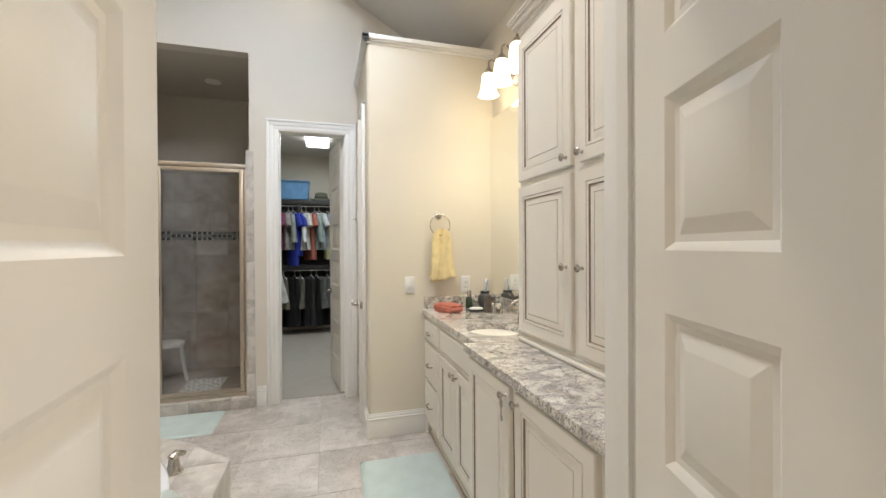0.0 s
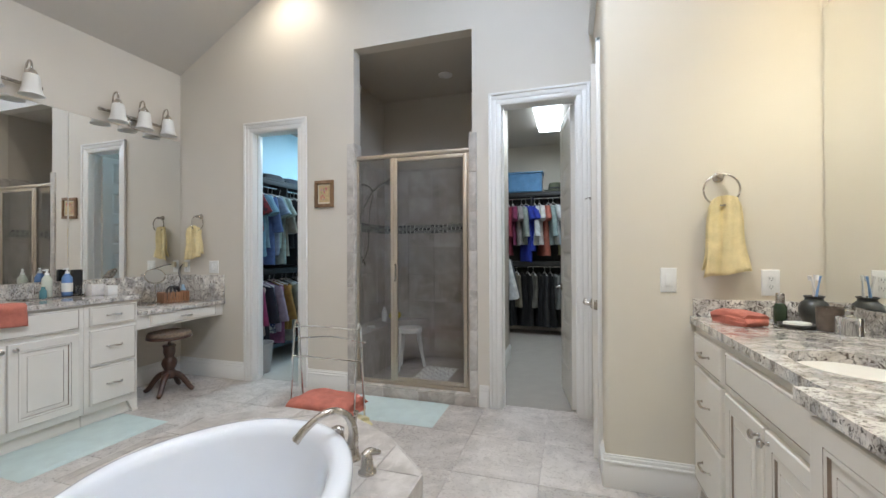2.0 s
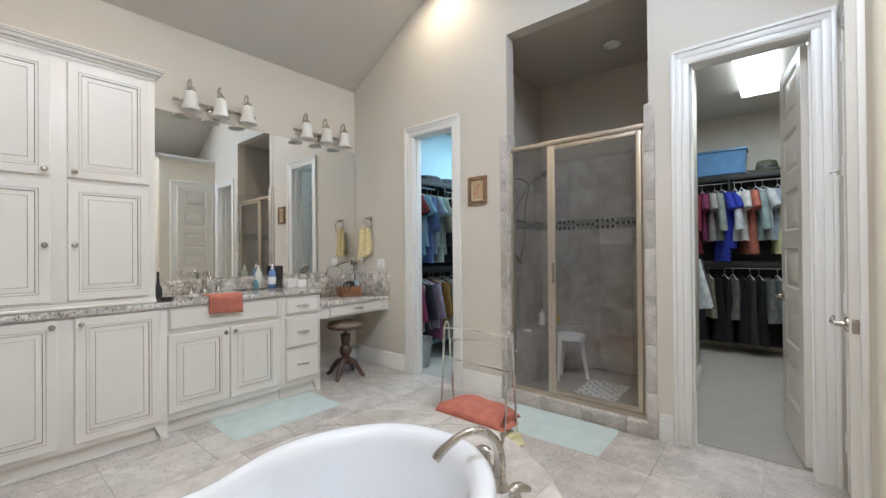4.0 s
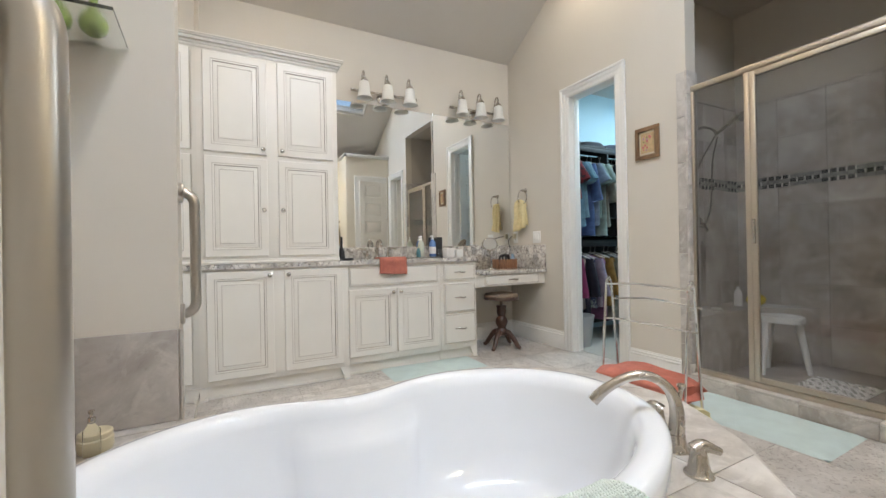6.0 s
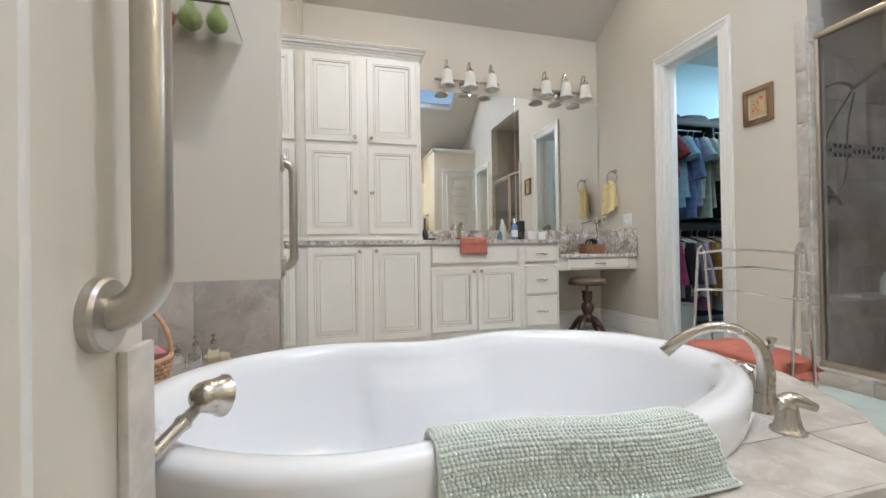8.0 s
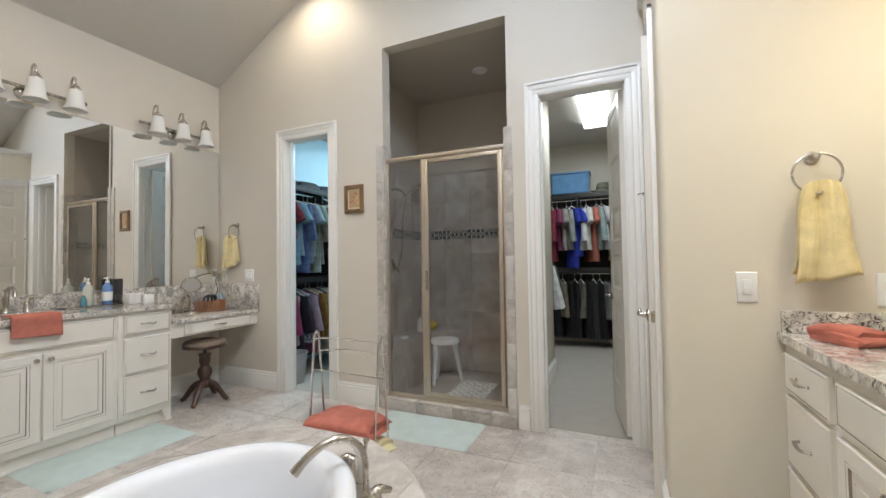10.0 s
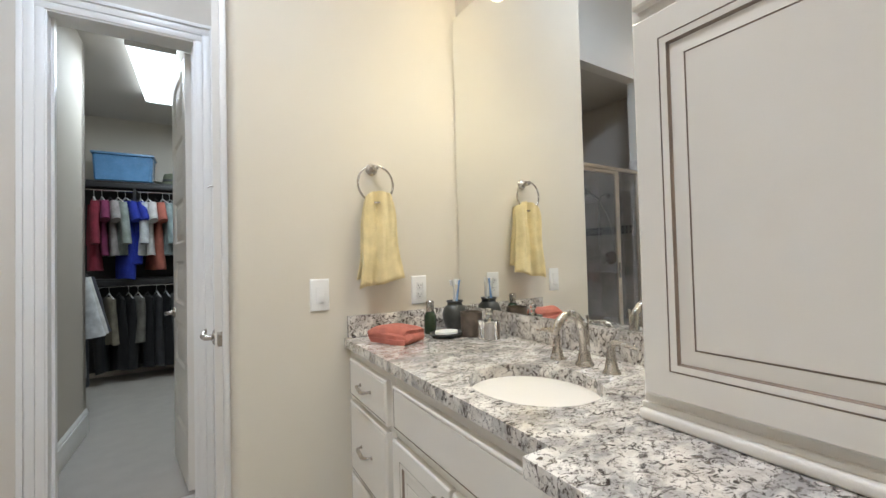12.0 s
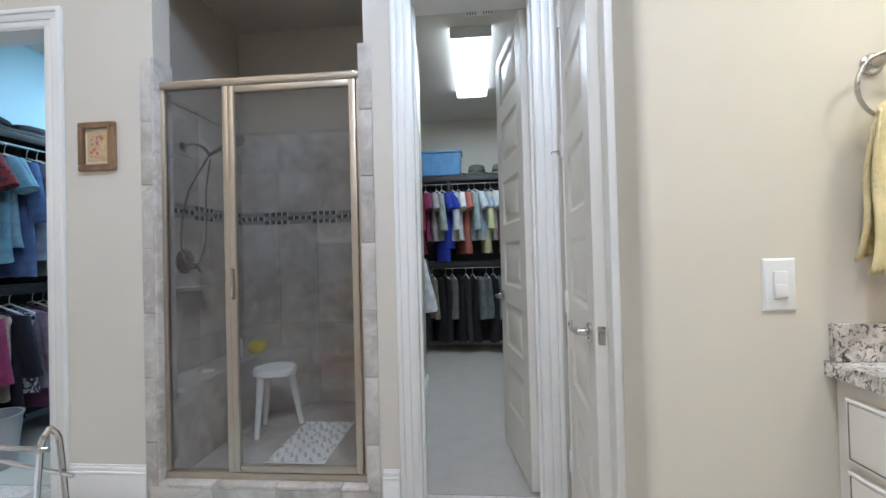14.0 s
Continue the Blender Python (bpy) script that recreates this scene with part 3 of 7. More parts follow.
cw = 0.094
baseboard("baseboard_1", pose(XL, YF, 0), C1[0] - cw - XL)
baseboard("baseboard_2", pose(C1[1] + cw, YF, 0), SH[0] - 0.068 - C1[1] - cw)
baseboard("baseboard_3", pose(SH[1] + 0.050, YF, 0), C2[0] - cw - SH[1] - 0.050)
baseboard("baseboard_4", pose(XB - 0.012, YB, 0), 1.25 - XB)
baseboard("baseboard_5", pose(XB, DO[0] - cw - 0.002, 0, 0, 0, -90), DO[0] - cw - YB + 0.012)
baseboard("baseboard_6", pose(XL, 3.30, 0, 0, 0, 90), YF - 3.30)
baseboard("baseboard_7", pose(SRX + 0.08, YF + WT + 0.02, 0.004, 0, 0, 90), 1.4)

# ---------------------------------------------------------------- cabinets


def cab_door_profile(t):
    return [(0.0, 0.0, 0), (0.0, -t + 0.004, 0), (0.004, -t, 0), (0.050, -t, 0), (0.0505, -t + 0.003, 1), (0.0522, -t + 0.003, 1), (0.0528, -t, 0), (0.064, -t + 0.001, 0),
            (0.0652, -t + 0.007, 1), (0.0672, -t + 0.008, 1), (0.094, -t + 0.003, 0), (0.0945, -t + 0.006, 1), (0.0962, -t + 0.006, 1), (0.0975, -t + 0.002, 0), (0.104, -t + 0.002, 0)]


def drawer_profile(t):
    return [(0.0, 0.0, 0), (0.0, -t + 0.004, 0), (0.004, -t, 0), (0.008, -t, 0), (0.0085, -t + 0.003, 1), (0.0105, -t + 0.003, 1), (0.012, -t, 0), (0.019, -t - 0.001, 0), (0.023, -t - 0.001, 0)]


def knob(parent, x, y, z):
    bm = B()
    lathe(bm, [(0.008, 0), (0.006, 0.004), (0.005, 0.012), (0.009, 0.017), (0.0155, 0.021), (0.016, 0.026), (0.012, 0.030), (0.004, 0.032)], 16, Matrix.Translation((x, y, z)) @ Matrix.Rotation(radians(90), 4, "X"))
    part("knob", bm, M_NICKEL, parent, "brushed nickel knob")


def pull(parent, x, y, z):
    bm = B()
    pts = smooth_path([(x - 0.052, y - 0.004, z - 0.002), (x - 0.046, y - 0.018, z), (x - 0.02, y - 0.026, z + 0.004), (x + 0.02, y - 0.026, z - 0.004), (x + 0.046, y - 0.018, z), (x + 0.052, y - 0.004, z + 0.002)], 4)
    k = len(pts)
    tube(bm, pts, [0.0042 + 0.003 * math.sin(math.pi * i / (k - 1)) ** 2 for i in range(k)], 8)
    for s in (-1, 1):
        lathe(bm, [(0.007, 0), (0.007, 0.003), (0.004, 0.006)], 10, Matrix.Translation((x + s * 0.052, y, z)) @ Matrix.Rotation(radians(90), 4, "X"))
    part("handle", bm, M_NICKEL, parent, "brushed nickel pull")


def fronts(t, items, y=0.0):
    th = 0.02
    for kind, x0, x1, z0, z1, k in items:
        bm = B()
        rings(bm, x0, x1, z0, z1, [(i, y + d, m) for i, d, m in (cab_door_profile(th) if kind == "door" else drawer_profile(th))])
        f = part(kind if kind != "false" else "false_drawer_front", bm, [M_CAB, M_GLAZE], t, sharp=25)
        if kind == "door":
            kx = x0 + 0.028 if k[0] == "l" else x1 - 0.028
            kz = z1 - 0.035 if k[1] == "t" else (z0 + 0.035 if k[1] == "b" else (z0 + z1) / 2 - 0.02)
            knob(f, kx, y - th, kz)
        elif kind == "drawer":
            pull(f, (x0 + x1) / 2, y - th, (z0 + z1) / 2)


def base_unit(name, m, w, d, items, label, group, feet=(True, True), ztop=CB, z0=0.10):
    """Local x along the front, y into the cabinet, front at y = 0."""
    t = thing(name, m, label, "cabinet", group)
    bm = B()
    box(bm, 0, w, 0, d, z0, ztop, bevel=0.002)
    part("body", bm, M_CAB, t)
    bm = B()
    box(bm, 0.002, w - 0.002, 0.035, d, 0.0, z0)
    box(bm, 0.001, w - 0.001, 0.027, 0.036, 0.0, 0.022, bevel=0.004)
    part("toe_skirt", bm, M_CAB, t)
    for s in (0, 1):
        if not feet[s]:
            continue
        bm = B()
        x0, x1 = (0, 0.075) if s == 0 else (w - 0.075, w)
        slab_xz(bm, [(x0 + (0.0 if s == 0 else 0.045), 0), (x1 - (0.045 if s == 0 else 0.0), 0), (x1, z0), (x0, z0)], 0.0, 0.06)
        box(bm, (x0 if s == 0 else x1 - 0.04) - 0.006, (x0 + 0.04 if s == 0 else x1) + 0.006, -0.008, 0.05, 0.0, 0.018, bevel=0.004)
        part("foot", bm, M_CAB, t)
    fronts(t, items)
    return t


def crown(t, x0, x1, y, z, d, ends=(True, True)):
    bm = B()
    for a, b, o in ((0.0, 0.022, 0.004), (0.022, 0.040, 0.014), (0.040, 0.062, 0.032), (0.062, 0.074, 0.044), (0.074, 0.086, 0.050)):
        box(bm, x0 - (o if ends[0] else 0), x1 + (o if ends[1] else 0), y - o, y + d, z + a, z + b, bevel=0.003)
    part("crown_moulding", bm, M_CAB, t)


def tall_unit(name, m, w, d, items, label, group, ends):
    t = thing(name, m, label, "cabinet", group)
    bm = B()
    box(bm, 0, w, 0, d, CT, 2.475, bevel=0.002)
    part("body", bm, M_CAB, t)
    bm = B()
    box(bm, -0.004 if ends[0] else 0, w + (0.004 if ends[1] else 0), -0.018, 0.05, CT + 0.001, CT + 0.022, bevel=0.007, segs=3)
    box(bm, -0.002 if ends[0] else 0, w + (0.002 if ends[1] else 0), -0.008, 0.05, CT + 0.022, CT + 0.034, bevel=0.003)
    part("base_moulding", bm, M_CAB, t)
    crown(t, 0, w, 0, 2.475, d, ends)
    fronts(t, items)
    return t


G1, G2 = "cabinets of the long vanity", "cabinets of the second vanity"
# long vanity: local x runs along +y, depth along -x
V1 = lambda x, y: pose(x, y, 0, 0, 0, 90)
XV = -2.74    # front of the tall part
XS = -2.785   # front of the sink part
base_unit("base_cabinet", V1(XV, 1.03), 1.035, XV - XL, [("door", 0.048, 0.480, 0.135, 0.893, "rt"), ("door", 0.553, 0.990, 0.135, 0.893, "lt")], "glazed off-white base cabinet with two raised-panel doors", G1)
tall_unit("tall_cabinet", V1(-2.79, 1.03), 0.98, -2.79 - XL, [("door", 0.043, 0.455, 0.998, 1.717, "rm"), ("door", 0.530, 0.943, 0.998, 1.717, "lm"), ("door", 0.043, 0.455, 1.750, 2.455, "rb"), ("door", 0.530, 0.943, 1.750, 2.455, "lb")], "glazed off-white wall cabinet with four raised-panel doors standing on the worktop", G1, (False, True))
base_unit("sink_cabinet", V1(XS, 2.068), 0.852, XS - XL, [("false", 0.012, 0.822, 0.736, 0.888, ""), ("door", 0.008, 0.414, 0.152, 0.704, "rt"), ("door", 0.428, 0.818, 0.152, 0.704, "lt")], "glazed off-white sink cabinet with two doors under a false drawer", G1, (False, False))
base_unit("drawer_cabinet", V1(XS, 2.922), 0.382, XS - XL, [("drawer", 0.032, 0.362, 0.738, 0.884, ""), ("drawer", 0.032, 0.362, 0.442, 0.708, ""), ("drawer", 0.032, 0.362, 0.150, 0.426, "")], "glazed off-white cabinet with three drawers", G1, (False, True))
kn = thing("knee_drawer_unit", V1(XS - 0.005, 3.306), "off-white apron with one drawer under the make-up counter", "cabinet", G1)
bm = B()
box(bm, 0, YF - 3.308, 0, 0.5, 0.650, 0.768, bevel=0.002)
part("body", bm, M_CAB, kn)
fronts(kn, [("drawer", 0.105, 0.765, 0.660, 0.764, "")])

# second vanity: local x runs along -y, depth along +x
V2 = lambda x, y: pose(x, y, 0, 0, 0, -90)
X2, X2T = 1.235, 1.175
base_unit("drawer_cabinet", V2(X2, 3.262), 0.455, XR - X2, [("drawer", 0.042, 0.418, 0.726, 0.872, ""), ("drawer", 0.042, 0.418, 0.436, 0.706, ""), ("drawer", 0.042, 0.418, 0.140, 0.420, "")], "glazed off-white cabinet with three drawers", G2, (True, False))
base_unit("sink_cabinet", V2(X2, 2.805), 0.700, XR - X2, [("false", 0.014, 0.688, 0.738, 0.872, ""), ("door", 0.008, 0.345, 0.140, 0.706, "rt"), ("door", 0.357, 0.690, 0.140, 0.706, "lt")], "glazed off-white sink cabinet with two doors under a false drawer", G2, (False, False))
base_unit("base_cabinet", V2(X2T, 2.103), 1.035, XR - X2T, [("door", 0.045, 0.485, 0.125, 0.895, "rt"), ("door", 0.535, 0.985, 0.125, 0.895, "lt")], "glazed off-white base cabinet with two raised-panel doors", G2)
tall_unit("tall_cabinet", V2(1.455, 2.103), 1.035, XR - 1.455, [("door", 0.012, 0.462, 1.0, 1.710, "rm"), ("door", 0.512, 0.975, 1.0, 1.710, "lm"), ("door", 0.012, 0.462, 1.738, 2.430, "rb"), ("door", 0.512, 0.975, 1.738, 2.430, "lb")], "glazed off-white wall cabinet with four raised-panel doors standing on the worktop", G2, (True, False))

# ---- worktops with cut-out basins


def worktop(name, outline, hole, label):
    """A stone slab with an oval cut-out. outline runs counter-clockwise; hole: cx, cy, rx, ry."""
    bm = B()
    n = 40
    for z in (CT, CB):
        o = [bm.verts.new((x, y, z)) for x, y in outline]
        edges = [bm.edges.new((o[i], o[(i + 1) % len(o)])) for i in range(len(o))]
        if hole:
            cx, cy, rx, ry = hole
            h = [bm.verts.new((cx + rx * math.cos(2 * math.pi * i / n), cy + ry * math.sin(2 * math.pi * i / n), z)) for i in range(n)]
            edges += [bm.edges.new((h[i], h[(i + 1) % n])) for i in range(n)]
        bmesh.ops.triangle_fill(bm, use_beauty=True, edges=edges)
    bm.verts.ensure_lookup_table()
    k = len(outline) + (n if hole else 0)
    for i in range(len(outline)):
        j = (i + 1) % len(outline)
        bm.faces.new((bm.verts[i], bm.verts[j], bm.verts[k + j], bm.verts[k + i]))
    for i in range(n if hole else 0):
        a, b = len(outline) + i, len(outline) + (i + 1) % n
        bm.faces.new((bm.verts[a], bm.verts[b], bm.verts[k + b], bm.verts[k + a]))
    return single(name, bm, M_GRAN, Matrix(), label, "countertop")


S1 = (-3.06, 2.49, 0.165, 0.225)
S2 = (1.432, 2.392, 0.158, 0.178)
worktop("worktop", [(XV + 0.025, 1.03), (XV + 0.025, 2.085), (XS + 0.028, 2.085), (XS + 0.028, 3.318), (XL, 3.318), (XL, 1.03)], S1, "speckled grey and cream granite worktop with an undermount basin")
worktop("worktop", [(X2T - 0.025, 1.066), (XR, 1.066), (XR, YB), (X2 - 0.024, YB), (X2 - 0.024, 2.118), (X2T - 0.025, 2.118)], S2, "speckled grey and cream granite worktop with an undermount basin")
bm = B()
box(bm, XL, XS + 0.03, 3.320, YF, 0.768, 0.803, bevel=0.003)
single("make_up_counter", bm, M_GRAN, Matrix(), "lower speckled granite counter beside the vanity", "countertop")


def splash(boxes, label):
    bm = B()
    for b in boxes:
        box(bm, *b, bevel=0.002)
    single("backsplash", bm, M_GRAN, Matrix(), label, "backsplash")


splash([(XL, XL + 0.02, 2.012, 3.318, CT + 0.001, 1.055)], "granite upstand behind the basin")
splash([(XL, XL + 0.02, 3.320, YF, 0.804, 1.055)], "tall granite upstand behind the make-up counter")
splash([(XL + 0.021, XS + 0.02, YF - 0.02, YF, 0.804, 1.055)], "granite side upstand at the make-up counter")
splash([(XR - 0.02, XR, 2.105, YB - 0.021, CT + 0.001, 1.035)], "granite upstand behind the basin")
splash([(X2 - 0.012, XR, YB - 0.02, YB, CT + 0.001, 1.035)], "granite side upstand at the vanity end")


def basin(s):
    cx, cy, rx, ry = s
    bm = B()
    prof = [(1.06, CB - 0.002), (1.0, CB - 0.003), (0.985, CB - 0.03), (0.93, CB - 0.08), (0.78, CB - 0.12), (0.5, CB - 0.138), (0.12, CB - 0.142)]
    rows = [[bm.verts.new((cx + rx * f * math.cos(2 * math.pi * i / 36), cy + ry * f * math.sin(2 * math.pi * i / 36), z)) for i in range(36)] for f, z in prof]
    for a, b in zip(rows, rows[1:]):
        for i in range(36):
            bm.faces.new((a[i], a[(i + 1) % 36], b[(i + 1) % 36], b[i]))
    bm.faces.new(rows[-1])
    t = thing("wash_basin", Matrix(), "white oval undermount ceramic basin", "sink", "basins")
    part("bowl", bm, M_PORC, t)
    bm = B()
    lathe(bm, [(0.022, 0), (0.022, 0.003), (0.016, 0.006), (0.002, 0.007)], 16, Matrix.Translation((cx, cy, CB - 0.142)))
    part("drain", bm, M_NICKEL, t, "metal drain")


basin(S1)
basin(S2)

# ---- mirrors


def mirror(name, m, w, h, label):
    """Local xz plane, glass faces -y."""
    t = thing(name, m, label, "mirror")
    bm = B()
    rings(bm, 0, w, 0, h, [(0.0, 0.0, 0), (0.0, -0.005, 0), (0.0025, -0.006, 0)])
    part("glass", bm, M_MIRROR, t, sharp=10)
    bm = B()
    box(bm, 0, w, 0.0, 0.002, 0, h)
    part("backing", bm, M_TRIM, t, "painted backing edge")
    return t


mirror("wall_mirror", pose(XL + 0.003, 2.022, 1.057, 0, 0, 90), 1.126, 1.413, "large frameless plate mirror above the long vanity")
mirror("wall_mirror", pose(XL + 0.003, 3.151, 1.057, 0, 0, 89.6), 1.006, 1.413, "frameless plate mirror panel butted to the vanity mirror, leaning a little")
mirror("wall_mirror", pose(XR - 0.019, YB - 0.007, 1.037, 0, 0, -89.3), 1.152, 1.395, "large frameless plate mirror above the second vanity")
mirror("wall_mirror", pose(-1.475, YE - 0.030, 0.10, 0, 0, 180), 1.235, 2.65, "tall frameless dressing mirror beside the tall cabinet")

# ---------------------------------------------------------------- bathtub and its deck
DZ, RIM = 0.39, 0.505
deck_outline = [(0.04, 1.062), (0.04, 2.425), (-0.23, 2.69), (-0.52, 2.845), (-0.98, 2.845), (-1.30, 2.58), (-1.33, 2.30), (-1.33, 1.062)]


def tub_outline(k, n=64, rest=0.0):
    """Rim outline of the hourglass bathtub, shrunk by k metres; rest: how far the armrests swell inwards."""
    pts = []
    cx, cy, b = -0.56, 1.655, 0.855
    for i in range(n):
        t = 2 * math.pi * i / n
        c, s = math.cos(t), math.sin(t)
        a, e = (0.535, 0.97) if c > 0 else (0.525, 0.84)
        x = math.copysign(abs(c) ** e, c)
        y = math.copysign(abs(s) ** e, s)
        if c > 0:
            waist = 1 - 0.135 * math.exp(-((y * b + 0.10) / 0.22) ** 2)
        else:
            waist = 1 - 0.25 * math.exp(-((y * b + 0.03) / 0.27) ** 2)
        if rest:
            d = min(1.0, max(0.0, (0.30 - abs(y * b + 0.03)) / 0.09))
            waist *= 1 - rest * d * d * (3 - 2 * d)
        pts.append((cx + x * (a - k) * waist, cy + y * (b - k)))
    return pts


tub = thing("bathtub", Matrix(), "white oval hourglass-shaped bathtub set in a tiled deck", "bathtub")
bm = B()
prof = [(0.012, DZ + 0.001, 0), (0.004, DZ + 0.03, 0), (0.0, RIM - 0.03, 0), (0.004, RIM - 0.012, 0), (0.016, RIM - 0.002, 0), (0.035, RIM, 0), (0.060, RIM - 0.003, 0), (0.080, RIM - 0.015, 0), (0.095, RIM - 0.05, 0), (0.103, RIM - 0.09, 0.02), (0.110, RIM - 0.125, 0.10), (0.118, RIM - 0.16, 0.13), (0.145, RIM - 0.28, 0.13), (0.19, RIM - 0.37, 0.06), (0.26, RIM - 0.41, 0), (0.36, RIM - 0.425, 0)]
NT = 160
rows = [[bm.verts.new((x, y, z)) for x, y in tub_outline(k, NT, rest)] for k, z, rest in prof]
for a, b in zip(rows, rows[1:]):
    for i in range(NT):
        bm.faces.new((a[i], a[(i + 1) % NT], b[(i + 1) % NT], b[i]))
bm.faces.new(rows[-1])
part("shell", bm, M_PORC, tub, sharp=60)
bm = B()
lathe(bm, [(0.03, 0), (0.03, 0.004), (0.02, 0.008), (0.002, 0.009)], 18, Matrix.Translation((-0.53, 1.7, RIM - 0.425)))
part("drain", bm, M_NICKEL, tub, "metal drain")

deck = thing("tub_deck", Matrix(), "deck of pale stone-look tiles round the bathtub", "tub deck", kind="structure")
bm = B()
inner = tub_outline(0.03)
lo = [bm.verts.new((x, y, DZ - 0.004)) for x, y in deck_outline + [(-1.35, 1.062), (-1.35, 0.58), (-1.0, 0.23), (-0.03, 0.23), (-0.03, 1.062)]]
h = [bm.verts.new((x, y, DZ - 0.004)) for x, y in inner]
edges = [bm.edges.new((lo[i], lo[(i + 1) % len(lo)])) for i in range(len(lo))] + [bm.edges.new((h[i], h[(i + 1) % 64])) for i in range(64)]
bmesh.ops.triangle_fill(bm, use_beauty=True, edges=edges)
for (xa, ya), (xb, yb) in zip(deck_outline, deck_outline[1:]):
    bm.faces.new([bm.verts.new(p) for p in ((xa, ya, 0), (xb, yb, 0), (xb, yb, DZ - 0.004), (xa, ya, DZ - 0.004))])
part("base", bm, M_GROUT, deck)

# ---------------------------------------------------------------- light fittings


def bell_shade(bm, m):
    outer = [(0.028, 0.0), (0.042, -0.010), (0.048, -0.028), (0.052, -0.070), (0.057, -0.115), (0.065, -0.145), (0.077, -0.165)]
    lathe(bm, outer + [(0.074, -0.166)] + [(r - 0.0035, z + 0.001) for r, z in reversed(outer[:-1])], 28, m, caps=False)


def vanity_light(m, lit, label):
    """Local x along the wall, -y into the room; origin on the wall at the bar's middle."""
    t = thing("vanity_light", m, label, "wall lamp", "vanity lights")
    bm = B()
    lathe(bm, [(0.075, 0), (0.075, 0.010), (0.066, 0.018), (0.040, 0.024), (0.004, 0.026)], 28, Matrix.Translation((0, 0, -0.035)) @ Matrix.Rotation(radians(90), 4, "X"), sy=0.8)
    part("backplate", bm, M_NICKEL, t)
    bm = B()
    tube(bm, [(-0.345, -0.045, 0.0), (-0.340, -0.045, 0.0), (-0.325, -0.045, 0.0), (-0.320, -0.045, 0.0), (0.320, -0.045, 0.0), (0.325, -0.045, 0.0), (0.340, -0.045, 0.0), (0.345, -0.045, 0.0)], [0.010, 0.017, 0.017, 0.013, 0.013, 0.017, 0.017, 0.010], 14)
    tube(bm, [(0, -0.018, -0.012), (0, -0.045, 0)], 0.016, 12)
    part("bar", bm, M_NICKEL, t)
    for x in (-0.235, 0.0, 0.235):
        bm = B()
        pts = smooth_path([(x, -0.045, 0.0), (x, -0.055, 0.08), (x, -0.070, 0.145), (x, -0.098, 0.172), (x, -0.124, 0.155), (x, -0.13, 0.110)], 5)
        tube(bm, pts, 0.0075, 8)
        lathe(bm, [(0.009, 0.112), (0.014, 0.106), (0.030, 0.084), (0.037, 0.068), (0.036, 0.060)], 18, Matrix.Translation((x, -0.13, 0)))
        part("arm", bm, M_NICKEL, t, "curved nickel arm and socket cup")
        bm = B()
        bell_shade(bm, Matrix.Translation((x, -0.13, 0.068)))
        part("shade", bm, M_SHADE_ON if lit else M_SHADE, t, "lit frosted glass bell shade" if lit else "unlit frosted glass bell shade", sharp=80)
    return t


vanity_light(pose(XL, 2.615, 2.575, 0, 0, 90), False, "brushed nickel three-lamp vanity light, switched off")
vanity_light(pose(XL, 3.695, 2.565, 0, 0, 90), False, "brushed nickel three-lamp vanity light, switched off")
vanity_light(pose(XR, 2.80, 2.635, 0, 0, -90), True, "brushed nickel three-lamp vanity light, switched on")

for cx, cy, watts in CANS_AND_FILLS:
    # the southern pair's fittings are added along with their fill lamps
    t = thing("downlight", pose(cx, cy, ceil_z(cx) - 0.001, 0, LEANR * (1 if cx > RX else -1), 0), "white recessed ceiling downlight, switched on, southern pair added", "ceiling lamp", "downlights")
    bm = B()
    lathe(bm, [(0.092, 0), (0.090, -0.008), (0.070, -0.010), (0.068, -0.002)], 24, caps=False)
    part("trim_ring", bm, M_TRIM, t)
    bm = B()
    lathe(bm, [(0.066, -0.003), (0.05, -0.006), (0.002, -0.007)], 24)
    part("lens", bm, M_SHADE_ON, t, "glowing lens")

bm = B()
lathe(bm, [(0.075, 0), (0.072, -0.010), (0.055, -0.014), (0.05, -0.006), (0.002, -0.006)], 24)
single("shower_downlight", bm, M_TRIM, pose(-0.62, 4.95, 3.154), "white round shower ceiling light, switched off", "ceiling lamp")


def closet_light(m, w, l, label):
    """A wrap-round fitting: a lens with two lobes between white end caps."""
    t = thing("closet_light", m, label, "ceiling lamp", "closet lights")
    turn = pose(0, 0, 0, 90, 0, 0)
    lens = [(-w / 2, -0.006), (-w / 2, -0.060), (-w / 2 + 0.018, -0.076), (-w / 4, -0.081), (-0.020, -0.075), (0, -0.070),
            (0.020, -0.075), (w / 4, -0.081), (w / 2 - 0.018, -0.076), (w / 2, -0.060), (w / 2, -0.006)]
    bm = B()
    prism(bm, lens, -l / 2, l / 2)
    bmesh.ops.transform(bm, matrix=turn, verts=bm.verts)
    bmesh.ops.recalc_face_normals(bm, faces=bm.faces)
    part("diffuser", bm, M_PANEL, t, "glowing white diffuser")
    bm = B()
    box(bm, -w / 2 + 0.01, w / 2 - 0.01, -l / 2, l / 2, -0.005, 0.0)
    part("housing", bm, M_TRIM, t)
    for y in (-l / 2 - 0.013, l / 2 + 0.001):
        bm = B()
        box(bm, -w / 2 - 0.004, w / 2 + 0.004, y, y + 0.012, -0.086, 0.0, bevel=0.004)
        part("end_cap", bm, M_TRIM, t, "white end cap")


